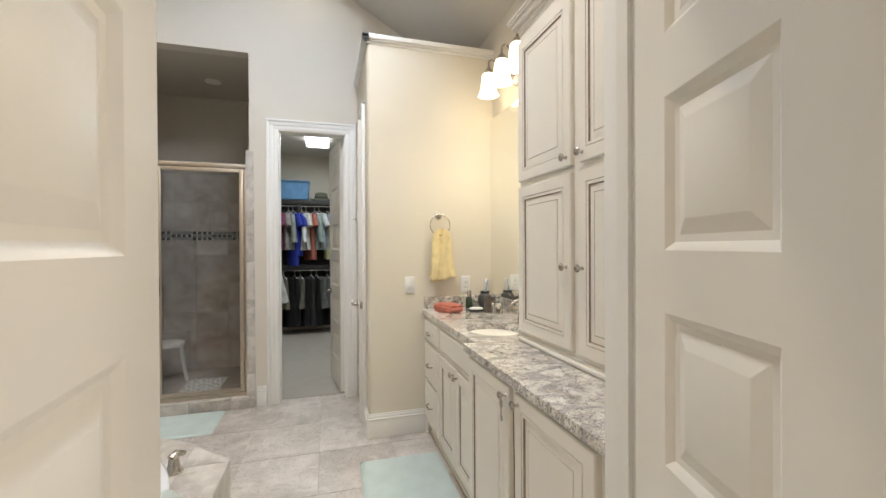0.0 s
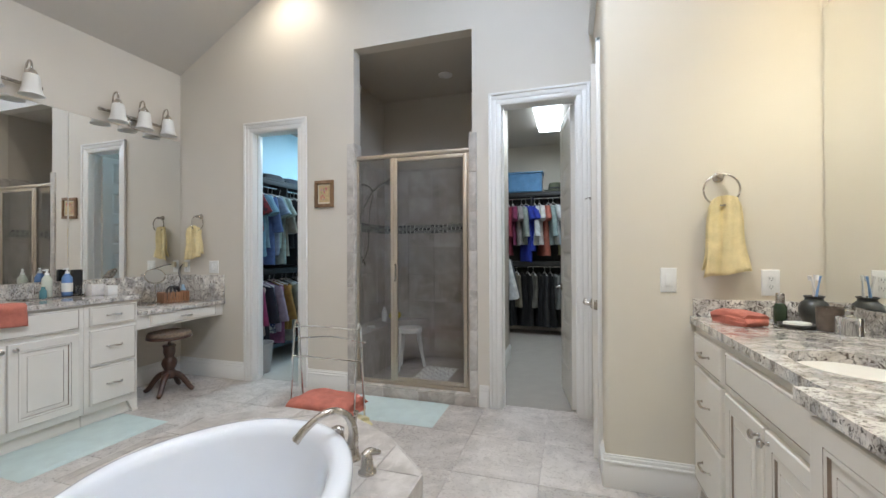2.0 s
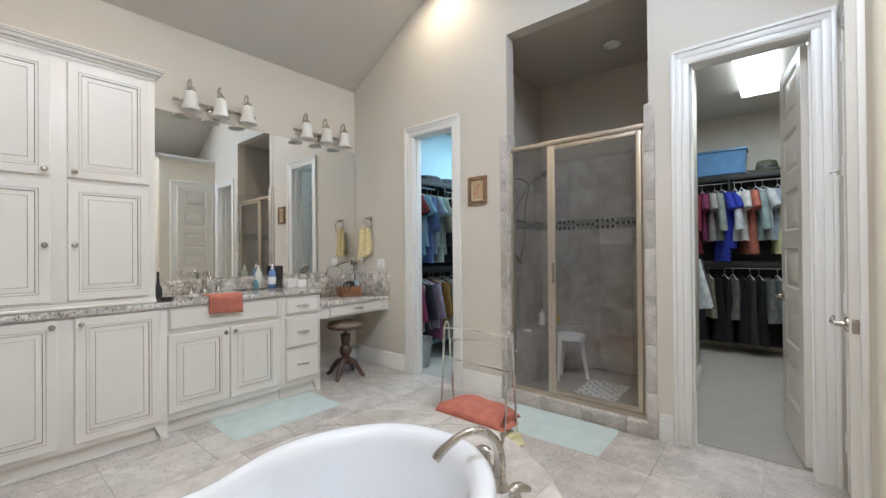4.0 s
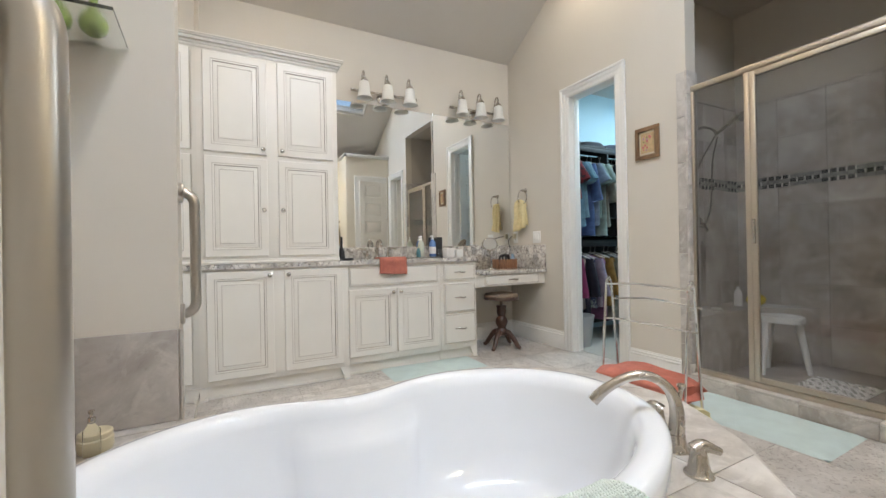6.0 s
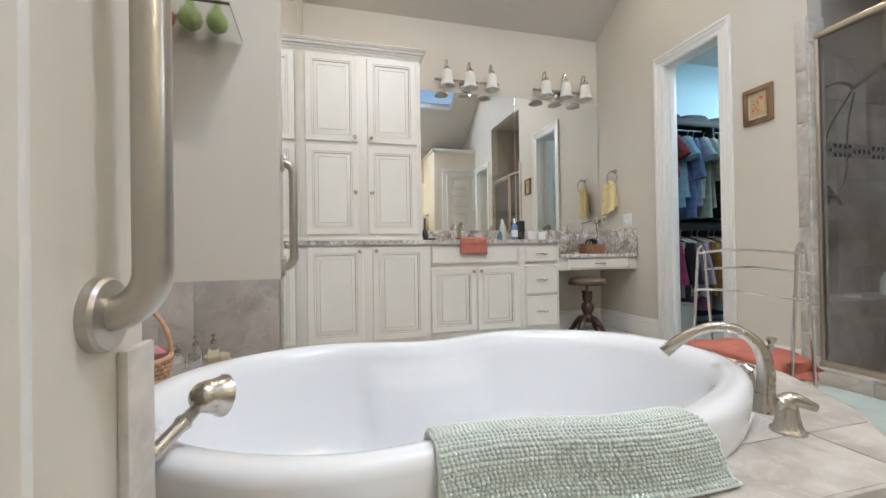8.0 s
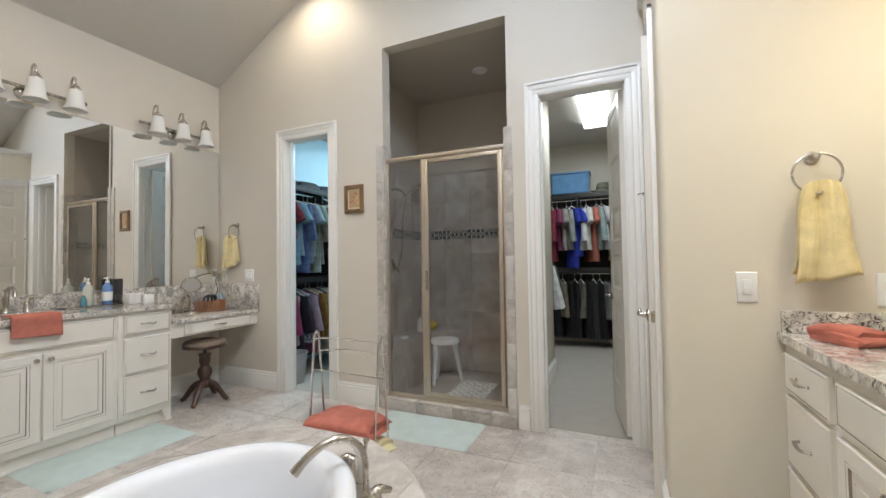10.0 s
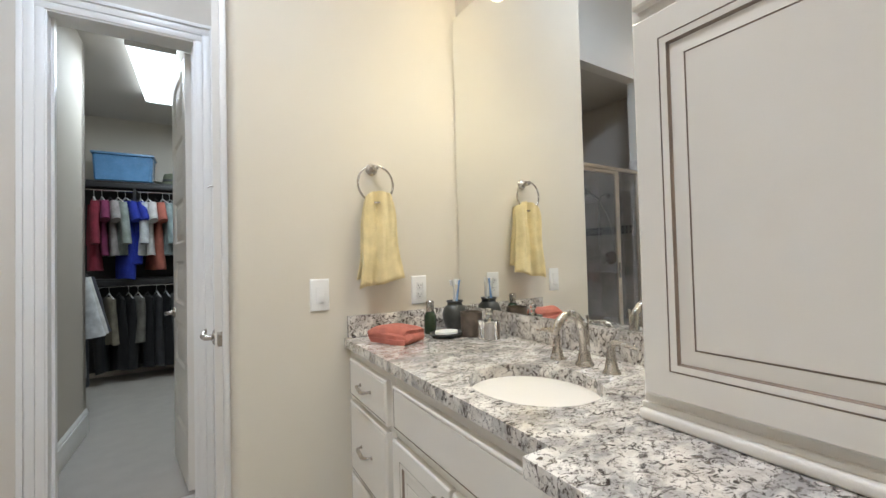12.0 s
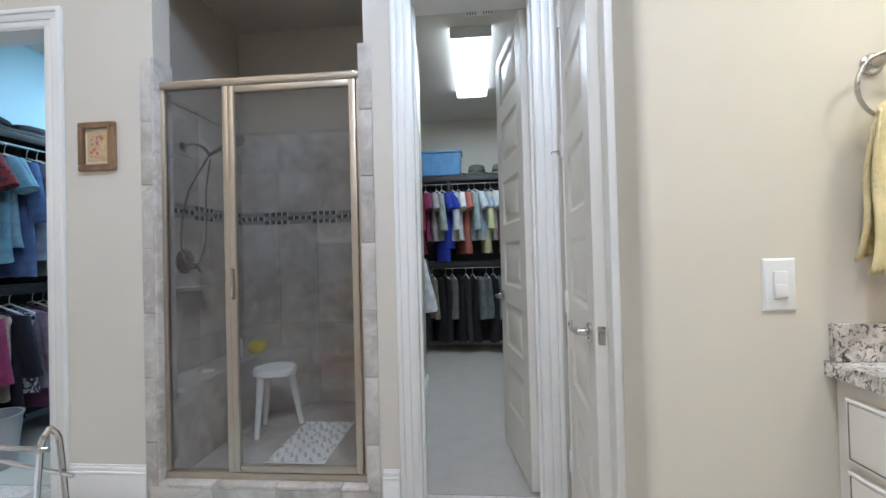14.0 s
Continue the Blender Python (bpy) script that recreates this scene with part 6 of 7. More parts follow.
GV = "bottles on the vanity"
tr = thing("glass_tray", Matrix(), "clear rectangular glass tray on the vanity", "tray")
bm = B()
box(bm, -3.30, -3.08, 2.74, 3.20, CT + 0.001, CT + 0.007, bevel=0.002)
part("plate", bm, M_GLASS, tr)
zt = CT + 0.008
M_LOTION = simple("pale_lotion", (0.55, 0.58, 0.50), 0.2, relief=0.0)
M_BLUE = simple("blue_plastic", (0.13, 0.24, 0.48), 0.25, relief=0.0)
pump_bottle(pose(-3.21, 2.93, zt, 0, 0, 200), 0.032, 0.17, M_LOTION, "pale lotion bottle with a white pump on the glass tray", GV)
b = pump_bottle(pose(-3.19, 3.05, zt, 0, 0, 200), 0.034, 0.175, M_BLUE, "blue lotion bottle with a white pump and label", GV)
bm = B()
lathe(bm, [(0.0347, 0.03), (0.0347, 0.10)], 18, caps=False)
part("label", bm, M_PLASTIC, b, "white label")
bm = B()
lathe(bm, [(0.020, 0), (0.021, 0.004), (0.021, 0.055), (0.012, 0.068), (0.012, 0.085), (0.002, 0.086)], 16)
single("small_bottle", bm, simple("teal_bottle", (0.10, 0.25, 0.30), 0.2, relief=0), pose(-3.12, 2.86, zt), "small teal bottle on the glass tray", "bottle", GV)
bm = B()
box(bm, -0.035, 0.035, -0.02, 0.02, 0, 0.20, bevel=0.006)
single("dark_box", bm, M_BLACK, pose(-3.27, 3.16, zt, 0, 0, 92), "tall black cosmetics box on the vanity", "box")
bm = B()
lathe(bm, [(0.030, 0), (0.032, 0.003), (0.034, 0.075), (0.031, 0.075), (0.028, 0.006), (0.002, 0.005)], 20)
single("tumbler", bm, M_GLASS, pose(-3.17, 3.13, zt), "clear drinking tumbler on the glass tray", "glass")
bm = B()
box(bm, -0.055, 0.055, -0.035, 0.035, 0, 0.088, bevel=0.005)
single("tissue_box", bm, simple("white_card", (0.70, 0.68, 0.66), 0.6, var=0.1, scale=20), pose(-3.06, 3.17, zt - 0.007, 0, 0, 95), "small white carton on the vanity", "box")
bm = B()
box(bm, -0.035, 0.035, -0.03, 0.03, 0, 0.075, bevel=0.004)
single("white_jar", bm, M_PLASTIC, pose(-2.99, 3.24, CT + 0.001, 0, 0, 80), "white square container at the worktop's edge", "container")
bm = B()
lathe(bm, [(0.026, 0), (0.028, 0.006), (0.024, 0.08), (0.010, 0.11), (0.008, 0.19), (0.010, 0.20), (0.002, 0.202)], 18)
single("soap_dispenser", bm, M_BLACK, pose(-2.98, 2.075, CT + 0.001), "slim black bottle beside the tall cabinet", "bottle")
bm = B()
lathe(bm, [(0.04, 0), (0.048, 0.006), (0.05, 0.018), (0.046, 0.018), (0.04, 0.008), (0.002, 0.006)], 20)
single("soap_dish", bm, M_BLACK, pose(-2.89, 2.10, CT + 0.001), "small black dish on the vanity", "dish")

# coral cloth over the worktop's front edge
bm = B()
g = []
for i in range(23):
    row = []
    u = i / 22 - 0.5
    path = [(-0.12, 0.006), (-0.04, 0.008), (0.008, 0.006), (0.018, -0.006), (0.019, -0.04), (0.021, -0.08), (0.022, -0.125)]
    for j in range(25):
        f = j / 24 * (len(path) - 1)
        k = min(int(f), len(path) - 2)
        a, b = path[k], path[k + 1]
        x, z = a[0] + (b[0] - a[0]) * (f - k), a[1] + (b[1] - a[1]) * (f - k)
        row.append(bm.verts.new((XS + 0.030 + x + 0.004 * noise.noise(Vector((u * 8, j * 0.2, 3))), 2.452 + u * 0.235 + 0.01 * (j / 24) * u, CT + z + 0.004 + 0.003 * noise.noise(Vector((u * 9, j * 0.3, 8))) - (0.012 * u if j == 24 else 0))))
    g.append(row)
for i in range(22):
    for j in range(24):
        bm.faces.new((g[i][j], g[i + 1][j], g[i + 1][j + 1], g[i][j + 1]))
ob = single("face_cloth", bm, M_CORAL, Matrix(), "coral cloth hanging over the worktop's front edge", "towel", sharp=90)
so = ob.modifiers.new("thickness", "SOLIDIFY")
so.thickness, so.offset = 0.010, 1

# make-up mirror, basket and bottle on the lower counter
mm = thing("make_up_mirror", pose(-3.06, 3.66, 0.804, 0, 0, 60), "round nickel make-up mirror on a stand", "mirror")
bm = B()
lathe(bm, [(0.065, 0), (0.062, 0.010), (0.02, 0.018), (0.008, 0.03), (0.007, 0.19)], 24)
part("stand", bm, M_NICKEL, mm)
mt = Matrix.Translation((0.0, -0.01, 0.265)) @ Matrix.Rotation(radians(56), 4, "X")
bm = B()
lathe(bm, [(0.074, -0.008), (0.082, -0.004), (0.084, 0.0), (0.082, 0.006), (0.076, 0.010), (0.072, 0.006)], 32, mt, caps=False)
lathe(bm, [(0.074, -0.007), (0.002, -0.009)], 32, mt)
part("rim", bm, M_NICKEL, mm)
bm = B()
lathe(bm, [(0.074, 0.006), (0.05, 0.004), (0.002, 0.003)], 32, mt)
part("mirror_glass", bm, M_MIRROR, mm, "round magnifying glass")
wb = thing("slatted_basket", pose(-3.13, 3.90, 0.804, 0, 0, 80), "small brown wooden basket holding hair tools", "basket")
M_TANW = wood_mat("tan_wood", (0.22, 0.10, 0.05), (0.40, 0.20, 0.10), 0.5)
for s in (-1, 1):
    for i in range(9):
        bm = B()
        x = -0.10 + i * 0.025
        box(bm, x - 0.009, x + 0.009, s * 0.060 - 0.003, s * 0.060 + 0.003, 0.004, 0.098, bevel=0.002)
        part("slat", bm, M_TANW, wb)
    bm = B()
    box(bm, s * 0.115 - 0.004, s * 0.115 + 0.004, -0.065, 0.065, 0.002, 0.10, bevel=0.002)
    part("end_panel", bm, M_TANW, wb)
bm = B()
box(bm, -0.115, 0.115, -0.06, 0.06, 0.0, 0.006)
part("bottom", bm, M_TANW, wb)
bm = B()
for i in range(3):
    tube(bm, smooth_path([(-0.08 + 0.05 * i, -0.03, 0.03), (-0.04 + 0.03 * i, 0.02, 0.125), (0.03, -0.02 + 0.02 * i, 0.135), (0.07, 0.03, 0.09)], 5), 0.012, 8)
single("hair_tools", bm, M_BLACK, pose(-3.13, 3.90, 0.812, 0, 0, 80), "dark hair tools with cords in the basket", "hair dryer")
bm = B()
tube(bm, smooth_path([(-3.27, YF - 0.05, 1.165), (-3.22, YF - 0.11, 1.15), (-3.16, YF - 0.19, 1.10), (-3.12, 3.97, 1.01), (-3.12, 3.94, 0.92)], 6), 0.004, 6)
single("electric_cable", bm, M_BLACK, Matrix(), "black power cord from the socket to the basket", "cable")
bm = B()
lathe(bm, [(0.022, 0), (0.024, 0.005), (0.024, 0.11), (0.014, 0.13), (0.014, 0.155), (0.002, 0.157)], 16)
single("spray_bottle", bm, simple("pale_blue_plastic", (0.36, 0.50, 0.62), 0.2, relief=0), pose(-3.21, 4.07, 0.804), "pale blue bottle on the make-up counter", "bottle", GV)

# pedestal stool
so_ = thing("pedestal_stool", pose(-2.93, 3.70, 0.0), "dark carved wooden pedestal stool with an upholstered round seat", "stool")
bm = B()
lathe(bm, [(0.165, 0.495), (0.180, 0.50), (0.182, 0.515), (0.175, 0.525), (0.02, 0.526)], 32)
part("seat_base", bm, M_WOOD, so_)
bm = B()
lathe(bm, [(0.174, 0.525), (0.178, 0.535), (0.165, 0.556), (0.11, 0.568), (0.002, 0.572)], 32)
part("cushion", bm, simple("taupe_upholstery", (0.22, 0.165, 0.12), 0.85, var=0.3, scale=60, grain=200, relief=0.6), so_, "patterned brown cushion")
bm = B()
lathe(bm, [(0.05, 0.13), (0.062, 0.15), (0.060, 0.18), (0.040, 0.205), (0.055, 0.235), (0.064, 0.265), (0.056, 0.30), (0.036, 0.325), (0.044, 0.345), (0.050, 0.38), (0.047, 0.41), (0.055, 0.425), (0.052, 0.435), (0.014, 0.437), (0.014, 0.496)], 24)
part("column", bm, M_WOOD, so_)
for i in range(4):
    a = math.pi / 2 * i + 0.5
    c, s = math.cos(a), math.sin(a)
    bm = B()
    pts = smooth_path([(0.03 * c, 0.03 * s, 0.165), (0.08 * c, 0.08 * s, 0.155), (0.13 * c, 0.13 * s, 0.10), (0.175 * c, 0.175 * s, 0.035), (0.205 * c, 0.205 * s, 0.014)], 5)
    tube(bm, pts, [0.030 - 0.012 * i_ / len(pts) for i_ in range(len(pts))], 10)
    part("leg", bm, M_WOOD, so_)

# ---------------------------------------------------------------- second vanity: clutter
bm = towel_fold(0.21, 0.17, 3, 0.024, 17.3)
single("folded_cloth", bm, M_CORAL, pose(1.365, 3.09, CT + 0.001, 0, 0, -62) @ Matrix.Diagonal((0.80, 0.85, 0.9, 1.0)), "folded coral face cloth on the worktop", "towel", sharp=70)
M_DKGREEN = simple("dark_green_glass", (0.030, 0.050, 0.028), 0.12, relief=0)
t = thing("soap_bottle", pose(1.545, 3.135, CT + 0.001), "dark green bottle with a silver cap", "bottle")
bm = B()
lathe(bm, [(0.024, 0), (0.026, 0.005), (0.026, 0.075), (0.018, 0.092), (0.014, 0.096)], 18)
part("body", bm, M_DKGREEN, t)
bm = B()
lathe(bm, [(0.017, 0.094), (0.017, 0.135), (0.014, 0.139), (0.002, 0.140)], 18)
part("cap", bm, M_NICKEL, t, "silver cap")
M_STONEW = simple("dark_stoneware", (0.045, 0.048, 0.045), 0.35, var=0.3, scale=22, relief=0.15)
bm = B()
lathe(bm, [(0.040, 0), (0.050, 0.012), (0.064, 0.055), (0.066, 0.085), (0.056, 0.115), (0.040, 0.130), (0.038, 0.140), (0.046, 0.148), (0.044, 0.152), (0.034, 0.142), (0.034, 0.128), (0.05, 0.09), (0.04, 0.02), (0.002, 0.012)], 28)
single("stoneware_jar", bm, M_STONEW, pose(1.680, 3.150, CT + 0.001) @ Matrix.Scale(0.85, 4), "dark glazed stoneware jar holding toothbrushes", "jar")
for x, y, lean, c in ((1.662, 3.140, -9, (0.20, 0.35, 0.62)), (1.700, 3.135, 10, (0.62, 0.62, 0.60)), (1.682, 3.162, 2, (0.66, 0.66, 0.64))):
    t = thing("toothbrush", pose(x, y, CT + 0.02, lean * 0.4, lean, 20 * lean), "slim toothbrush standing in the jar", "toothbrush", "toothbrushes")
    bm = B()
    tube(bm, [(0, 0, 0), (0, 0, 0.12), (0, 0, 0.17), (0, 0, 0.205)], [0.006, 0.006, 0.0035, 0.005], 8)
    part("handle", bm, simple("brush_plastic", c, 0.3, relief=0), t)
    bm = B()
    box(bm, -0.004, 0.004, -0.014, -0.003, 0.182, 0.206)
    part("bristles", bm, M_PLASTIC, t, "white bristles")
bm = B()
lathe(bm, [(0.042, 0), (0.056, 0.006), (0.062, 0.016), (0.060, 0.018), (0.052, 0.010), (0.002, 0.008)], 26, sx=1.15)
single("soap_dish", bm, M_STONEW, pose(1.565, 3.035, CT + 0.001), "dark stoneware soap dish", "dish")
bm = B()
lathe(bm, [(0.036, 0), (0.042, 0.006), (0.040, 0.014), (0.002, 0.018)], 22, sx=1.2)
single("soap_bar", bm, M_PLASTIC, pose(1.565, 3.035, CT + 0.010), "white bar of soap in its dish", "soap")
bm = B()
lathe(bm, [(0.040, 0), (0.043, 0.004), (0.045, 0.098), (0.042, 0.098), (0.038, 0.008), (0.002, 0.006)], 26)
single("tumbler", bm, simple("brown_stoneware", (0.11, 0.085, 0.065), 0.45, var=0.35, scale=25, relief=0.2), pose(1.655, 2.985, CT + 0.001), "brown stoneware tumbler on the worktop", "cup")
t = thing("glass_bottle", pose(1.665, 2.88, CT + 0.001), "square clear glass bottle with a round stopper", "bottle")
bm = B()
box(bm, -0.032, 0.032, -0.032, 0.032, 0, 0.075, bevel=0.006)
lathe(bm, [(0.020, 0.076), (0.012, 0.083), (0.012, 0.096)], 16)
part("body", bm, M_GLASS, t)
bm = B()
lathe(bm, [(0.014, 0.097), (0.017, 0.101), (0.017, 0.115), (0.012, 0.120), (0.002, 0.121)], 16)
part("stopper", bm, M_GLASS, t)


def tassel(m, mat, label, l):
    """A cord looped over a knob, with a tassel."""
    t = thing("key_tassel", m, label, "tassel", "tassels on the cabinet knobs")
    bm = B()
    tube(bm, [(0, -0.006, 0.0), (0.003, -0.005, -l * 0.5), (0.0, -0.004, -l)], 0.002, 6)
    part("cord", bm, mat, t)
    bm = B()
    lathe(bm, [(0.004, -l + 0.01), (0.010, -l - 0.005), (0.007, -l - 0.014), (0.012, -l - 0.03), (0.016, -l - 0.075), (0.002, -l - 0.076)], 12, Matrix.Translation((0, -0.008, 0)), sy=0.6)
    part("tassel", bm, mat, t)


M_CORD = simple("brown_cord", (0.16, 0.08, 0.05), 0.8, var=0.2, scale=60)
kx = X2T - 0.02 - 0.012
bm = B()
for a in (-14, 4):
    pass
t = thing("key", pose(kx, 2.103 - 0.457, 0.850, 0, 0, -90), "small brass key hanging from a cabinet knob", "key")
lathe(bm, [(0.014, -0.002), (0.016, 0.0), (0.014, 0.002)], 14, Matrix.Translation((0, -0.006, -0.02)) @ Matrix.Rotation(radians(90), 4, "X"), caps=True)
box(bm, -0.0025, 0.0025, -0.008, -0.004, -0.085, -0.03)
box(bm, 0.002, 0.010, -0.008, -0.004, -0.084, -0.066)
part("blade", bm, M_NICKEL, t)
tassel(pose(kx, 2.103 - 0.563, 0.848, 0, 0, -90), M_CORD, "brown cord with a tassel on a cabinet knob", 0.42)

# ---------------------------------------------------------------- closets
CLOTH = {}


def cloth(c, pattern=None):
    """Plain woven cloth, or one printed with blotches of a second colour."""
    if (c, pattern) not in CLOTH:
        m = simple("cloth", c, 0.9, var=0.22, scale=16, grain=300, relief=0.5)
        if pattern:
            nt = m.node_tree
            b = nt.nodes["Principled BSDF"]
            col = mix_rgb(nt, ramp(nt, tex_noise(nt, 22, 3, 0.6, distort=1.5), [(0.50, 0.0), (0.54, 1.0)]), c, pattern)
            nt.links.new(col, b.inputs["Base Color"])
        CLOTH[c, pattern] = m
    return CLOTH[c, pattern]


def garment(m, w, h, thick, colour, sleeves, seed, label, group, trousers=False, pattern=None):
    """A garment on a hanger: local x across the shoulders, y its thickness, hook at z = 0."""
    t = thing("hanging_trousers" if trousers else "hanging_shirt", m, label, "clothes", group)
    bm = B()
    n, rows = 26, 16
    ring = []
    for j in range(rows + 1):
        v = j / rows
        if trousers:
            half = w / 2 * (0.86 + 0.10 * v)
        elif v < 0.08:
            half = w * (0.16 + 0.30 * (v / 0.08) ** 0.8)
        else:
            half = w * (0.46 - 0.07 * min(1.0, (v - 0.08) / 0.12) + 0.05 * v)
        th = thick / 2 * (0.40 + 0.70 * v ** 0.5)
        row = []
        for i in range(n):
            a = 2 * math.pi * i / n
            c, s = math.cos(a), math.sin(a)
            crease = noise.noise(Vector((c * 3.4, seed * 1.7 + (s > 0) * 2.0, v * 1.3))) * (0.25 + v)
            z = -0.075 - v * h - (0.035 * abs(c) if v < 0.05 else 0.0) + 0.022 * noise.noise(Vector((c * 2.0, seed * 3.1, s))) * v
            y = th * math.copysign(abs(s) ** 0.7, s) * (1 + 0.55 * crease) + 0.018 * math.sin(v * 3 + c * 2 + seed) * v
            row.append(bm.verts.new((half * c * (1 + 0.07 * noise.noise(Vector((seed * 2.3, v * 3, c)))), y, z)))
        ring.append(row)
    for a, b in zip(ring, ring[1:]):
        for i in range(n):
            bm.faces.new((a[i], a[(i + 1) % n], b[(i + 1) % n], b[i]))
    bm.faces.new(ring[0])
    bm.faces.new(ring[-1])
    part("cloth", bm, cloth(colour, pattern), t, sharp=70)
    if sleeves:
        for s in (-1, 1):
            bm = B()
            k = 7
            out = 0.30 if sleeves < 0.3 else 0.12
            rows_ = []
            for j in range(k + 1):
                v = j / k
                cx = s * (w * 0.40 + sleeves * out * v * 1.6)
                cz = -0.125 - sleeves * v
                row = []
                for i in range(12):
                    a = 2 * math.pi * i / 12
                    r = (0.050 + 0.020 * v) * (1 + 0.18 * noise.noise(Vector((math.cos(a) * 2, seed, v * 2))))
                    row.append(bm.verts.new((cx + r * math.cos(a), thick * 0.42 * math.sin(a) + 0.012 * v * math.sin(seed), cz + s * 0.35 * r * math.cos(a) * (1 if out > 0.2 else 0.3))))
                rows_.append(row)
            for a, b in zip(rows_, rows_[1:]):
                for i in range(12):
                    bm.faces.new((a[i], a[(i + 1) % 12], b[(i + 1) % 12], b[i]))
            bm.faces.new(rows_[0])
            bm.faces.new(rows_[-1])
            part("sleeve", bm, cloth(colour, pattern), t, sharp=70)
    bm = B()
    tube(bm, [(-w * 0.42, 0, -0.115), (0, 0, -0.05), (w * 0.42, 0, -0.115)], 0.006, 6)
    tube(bm, smooth_path([(0, 0, -0.05), (0, 0, -0.01), (0.014, 0, 0.012), (0.0, 0, 0.028), (-0.014, 0, 0.012)], 3), 0.0022, 6)
    part("hanger", bm, M_PLASTIC if seed % 3 else M_DARKWIRE, t, "plain hanger")


def shelf_unit(name, m, w, zs, rods, depth, label, upright):
    t = thing(name, m, label, "closet shelf")
    for z in zs:
        bm = B()
        box(bm, 0, w, -depth, 0, z, z + 0.022, bevel=0.003)
        part("shelf", bm, M_DARKWIRE, t)
        bm = B()
        box(bm, 0, w, -depth - 0.002, -depth + 0.016, z - 0.05, z, bevel=0.003)
        part("shelf_lip", bm, M_DARKWIRE, t)
    for z in rods:
        bm = B()
        tube(bm, [(0.01, -depth * 0.80, z), (w - 0.01, -depth * 0.80, z)], 0.014, 12)
        part("rod", bm, M_CHROME, t, "chrome hanging rod")
    # Black sheet added behind the clothes to stand for the shade between them.
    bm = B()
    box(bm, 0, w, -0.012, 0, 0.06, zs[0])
    part("back_panel", bm, M_DARKWIRE, t, "black backing added for the shade between the clothes")
    for x in upright:
        bm = B()
        box(bm, x - 0.012, x + 0.012, -depth, -0.002, 0.0 if len(upright) > 9 else zs[0] - 0.24, zs[0], bevel=0.003)
        part("bracket", bm, M_DARKWIRE, t)
    return t


# second closet: racks on the back wall
YK = 7.598
shelf_unit("closet_rack", pose(-0.88, YK, 0.004), 2.56, (2.17, 1.10), (2.10, 1.04), 0.40, "black double closet rack on the back wall", (0.02, 0.94, 1.86, 2.54))
YRK = YK - 0.32
top = [(0.22, 0.02, 0.04), (0.20, 0.03, 0.09), (0.36, 0.33, 0.32), (0.30, 0.34, 0.31), (0.02, 0.04, 0.36), (0.02, 0.04, 0.38), (0.62, 0.64, 0.66), (0.66, 0.64, 0.62), (0.45, 0.14, 0.10), (0.30, 0.38, 0.38), (0.60, 0.62, 0.64), (0.34, 0.40, 0.48), (0.55, 0.55, 0.30), (0.56, 0.58, 0.60), (0.40, 0.10, 0.12), (0.50, 0.52, 0.54), (0.25, 0.27, 0.30), (0.6, 0.6, 0.6)]
names = {0: "dark red", 1: "wine red", 2: "grey", 3: "grey-green", 4: "bright blue", 5: "bright blue", 8: "rust red", 9: "teal grey", 11: "blue-grey", 12: "pale yellow", 14: "red"}
for i, c in enumerate(top):
    x = -0.30 + i * 0.068
    c = tuple(v * 0.75 for v in c)
    nm = names.get(i, "white" if min(c) > 0.36 else "dark")
    garment(pose(x, YRK, 2.078, 0, 0, 112 + (i * 37 % 17 - 8)), 0.42, 0.62 + 0.16 * ((i * 7) % 4 == 0) + 0.10 * (i in (4, 5)), 0.10, c, 0.20 if i % 3 else 0.45, i + 1, nm + " shirt on a hanger", "clothes on the upper rod")
low = [(0.015, 0.015, 0.017), (0.36, 0.32, 0.24), (0.012, 0.012, 0.014), (0.02, 0.02, 0.022), (0.26, 0.25, 0.22), (0.015, 0.015, 0.018), (0.06, 0.06, 0.065), (0.012, 0.012, 0.014), (0.30, 0.31, 0.30), (0.24, 0.27, 0.27), (0.02, 0.02, 0.024), (0.34, 0.37, 0.36), (0.16, 0.17, 0.18), (0.05, 0.05, 0.06)]
for i, c in enumerate(low):
    x = -0.26 + i * 0.085
    # lower rod's colours are scaled down further than the upper rod's
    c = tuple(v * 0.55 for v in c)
    nm = "dark" if max(c) < 0.1 else "grey"
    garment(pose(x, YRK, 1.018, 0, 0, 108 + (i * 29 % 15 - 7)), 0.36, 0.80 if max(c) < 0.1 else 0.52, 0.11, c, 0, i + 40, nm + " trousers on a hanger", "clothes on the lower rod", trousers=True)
for i, (y, c, h) in enumerate(((5.98, (0.60, 0.62, 0.62), 0.95), (6.10, (0.62, 0.62, 0.60), 0.9), (6.22, (0.05, 0.05, 0.06), 1.0))):
    garment(pose(-0.33, y, 1.30, 0, 0, 8), 0.42, h, 0.08, c, 0.5, 70 + i, ("white" if i < 2 else "dark") + " long coat on a hanger", "coats on the side rod")
bm = B()
tube(bm, [(-0.33, 5.72, 1.322), (-0.33, 7.0, 1.322)], 0.012, 10)
single("side_rod", bm, M_CHROME, Matrix(), "short chrome rod for coats", "closet rod")

bx = thing("storage_box", pose(-0.04, YK - 0.22, 2.197), "blue translucent plastic storage box with a lid", "storage box")
bm = B()
lo = [(-0.27, -0.15), (0.27, -0.15), (0.27, 0.15), (-0.27, 0.15)]
a = [bm.verts.new((x * 0.94, y * 0.92, 0)) for x, y in lo]
b = [bm.verts.new((x, y, 0.30)) for x, y in lo]
for i in range(4):
    bm.faces.new((a[i], a[(i + 1) % 4], b[(i + 1) % 4], b[i]))
bm.faces.new(a)
bm.faces.new(b)
bmesh.ops.bevel(bm, geom=list(bm.edges), offset=0.018, segments=3, affect="EDGES")
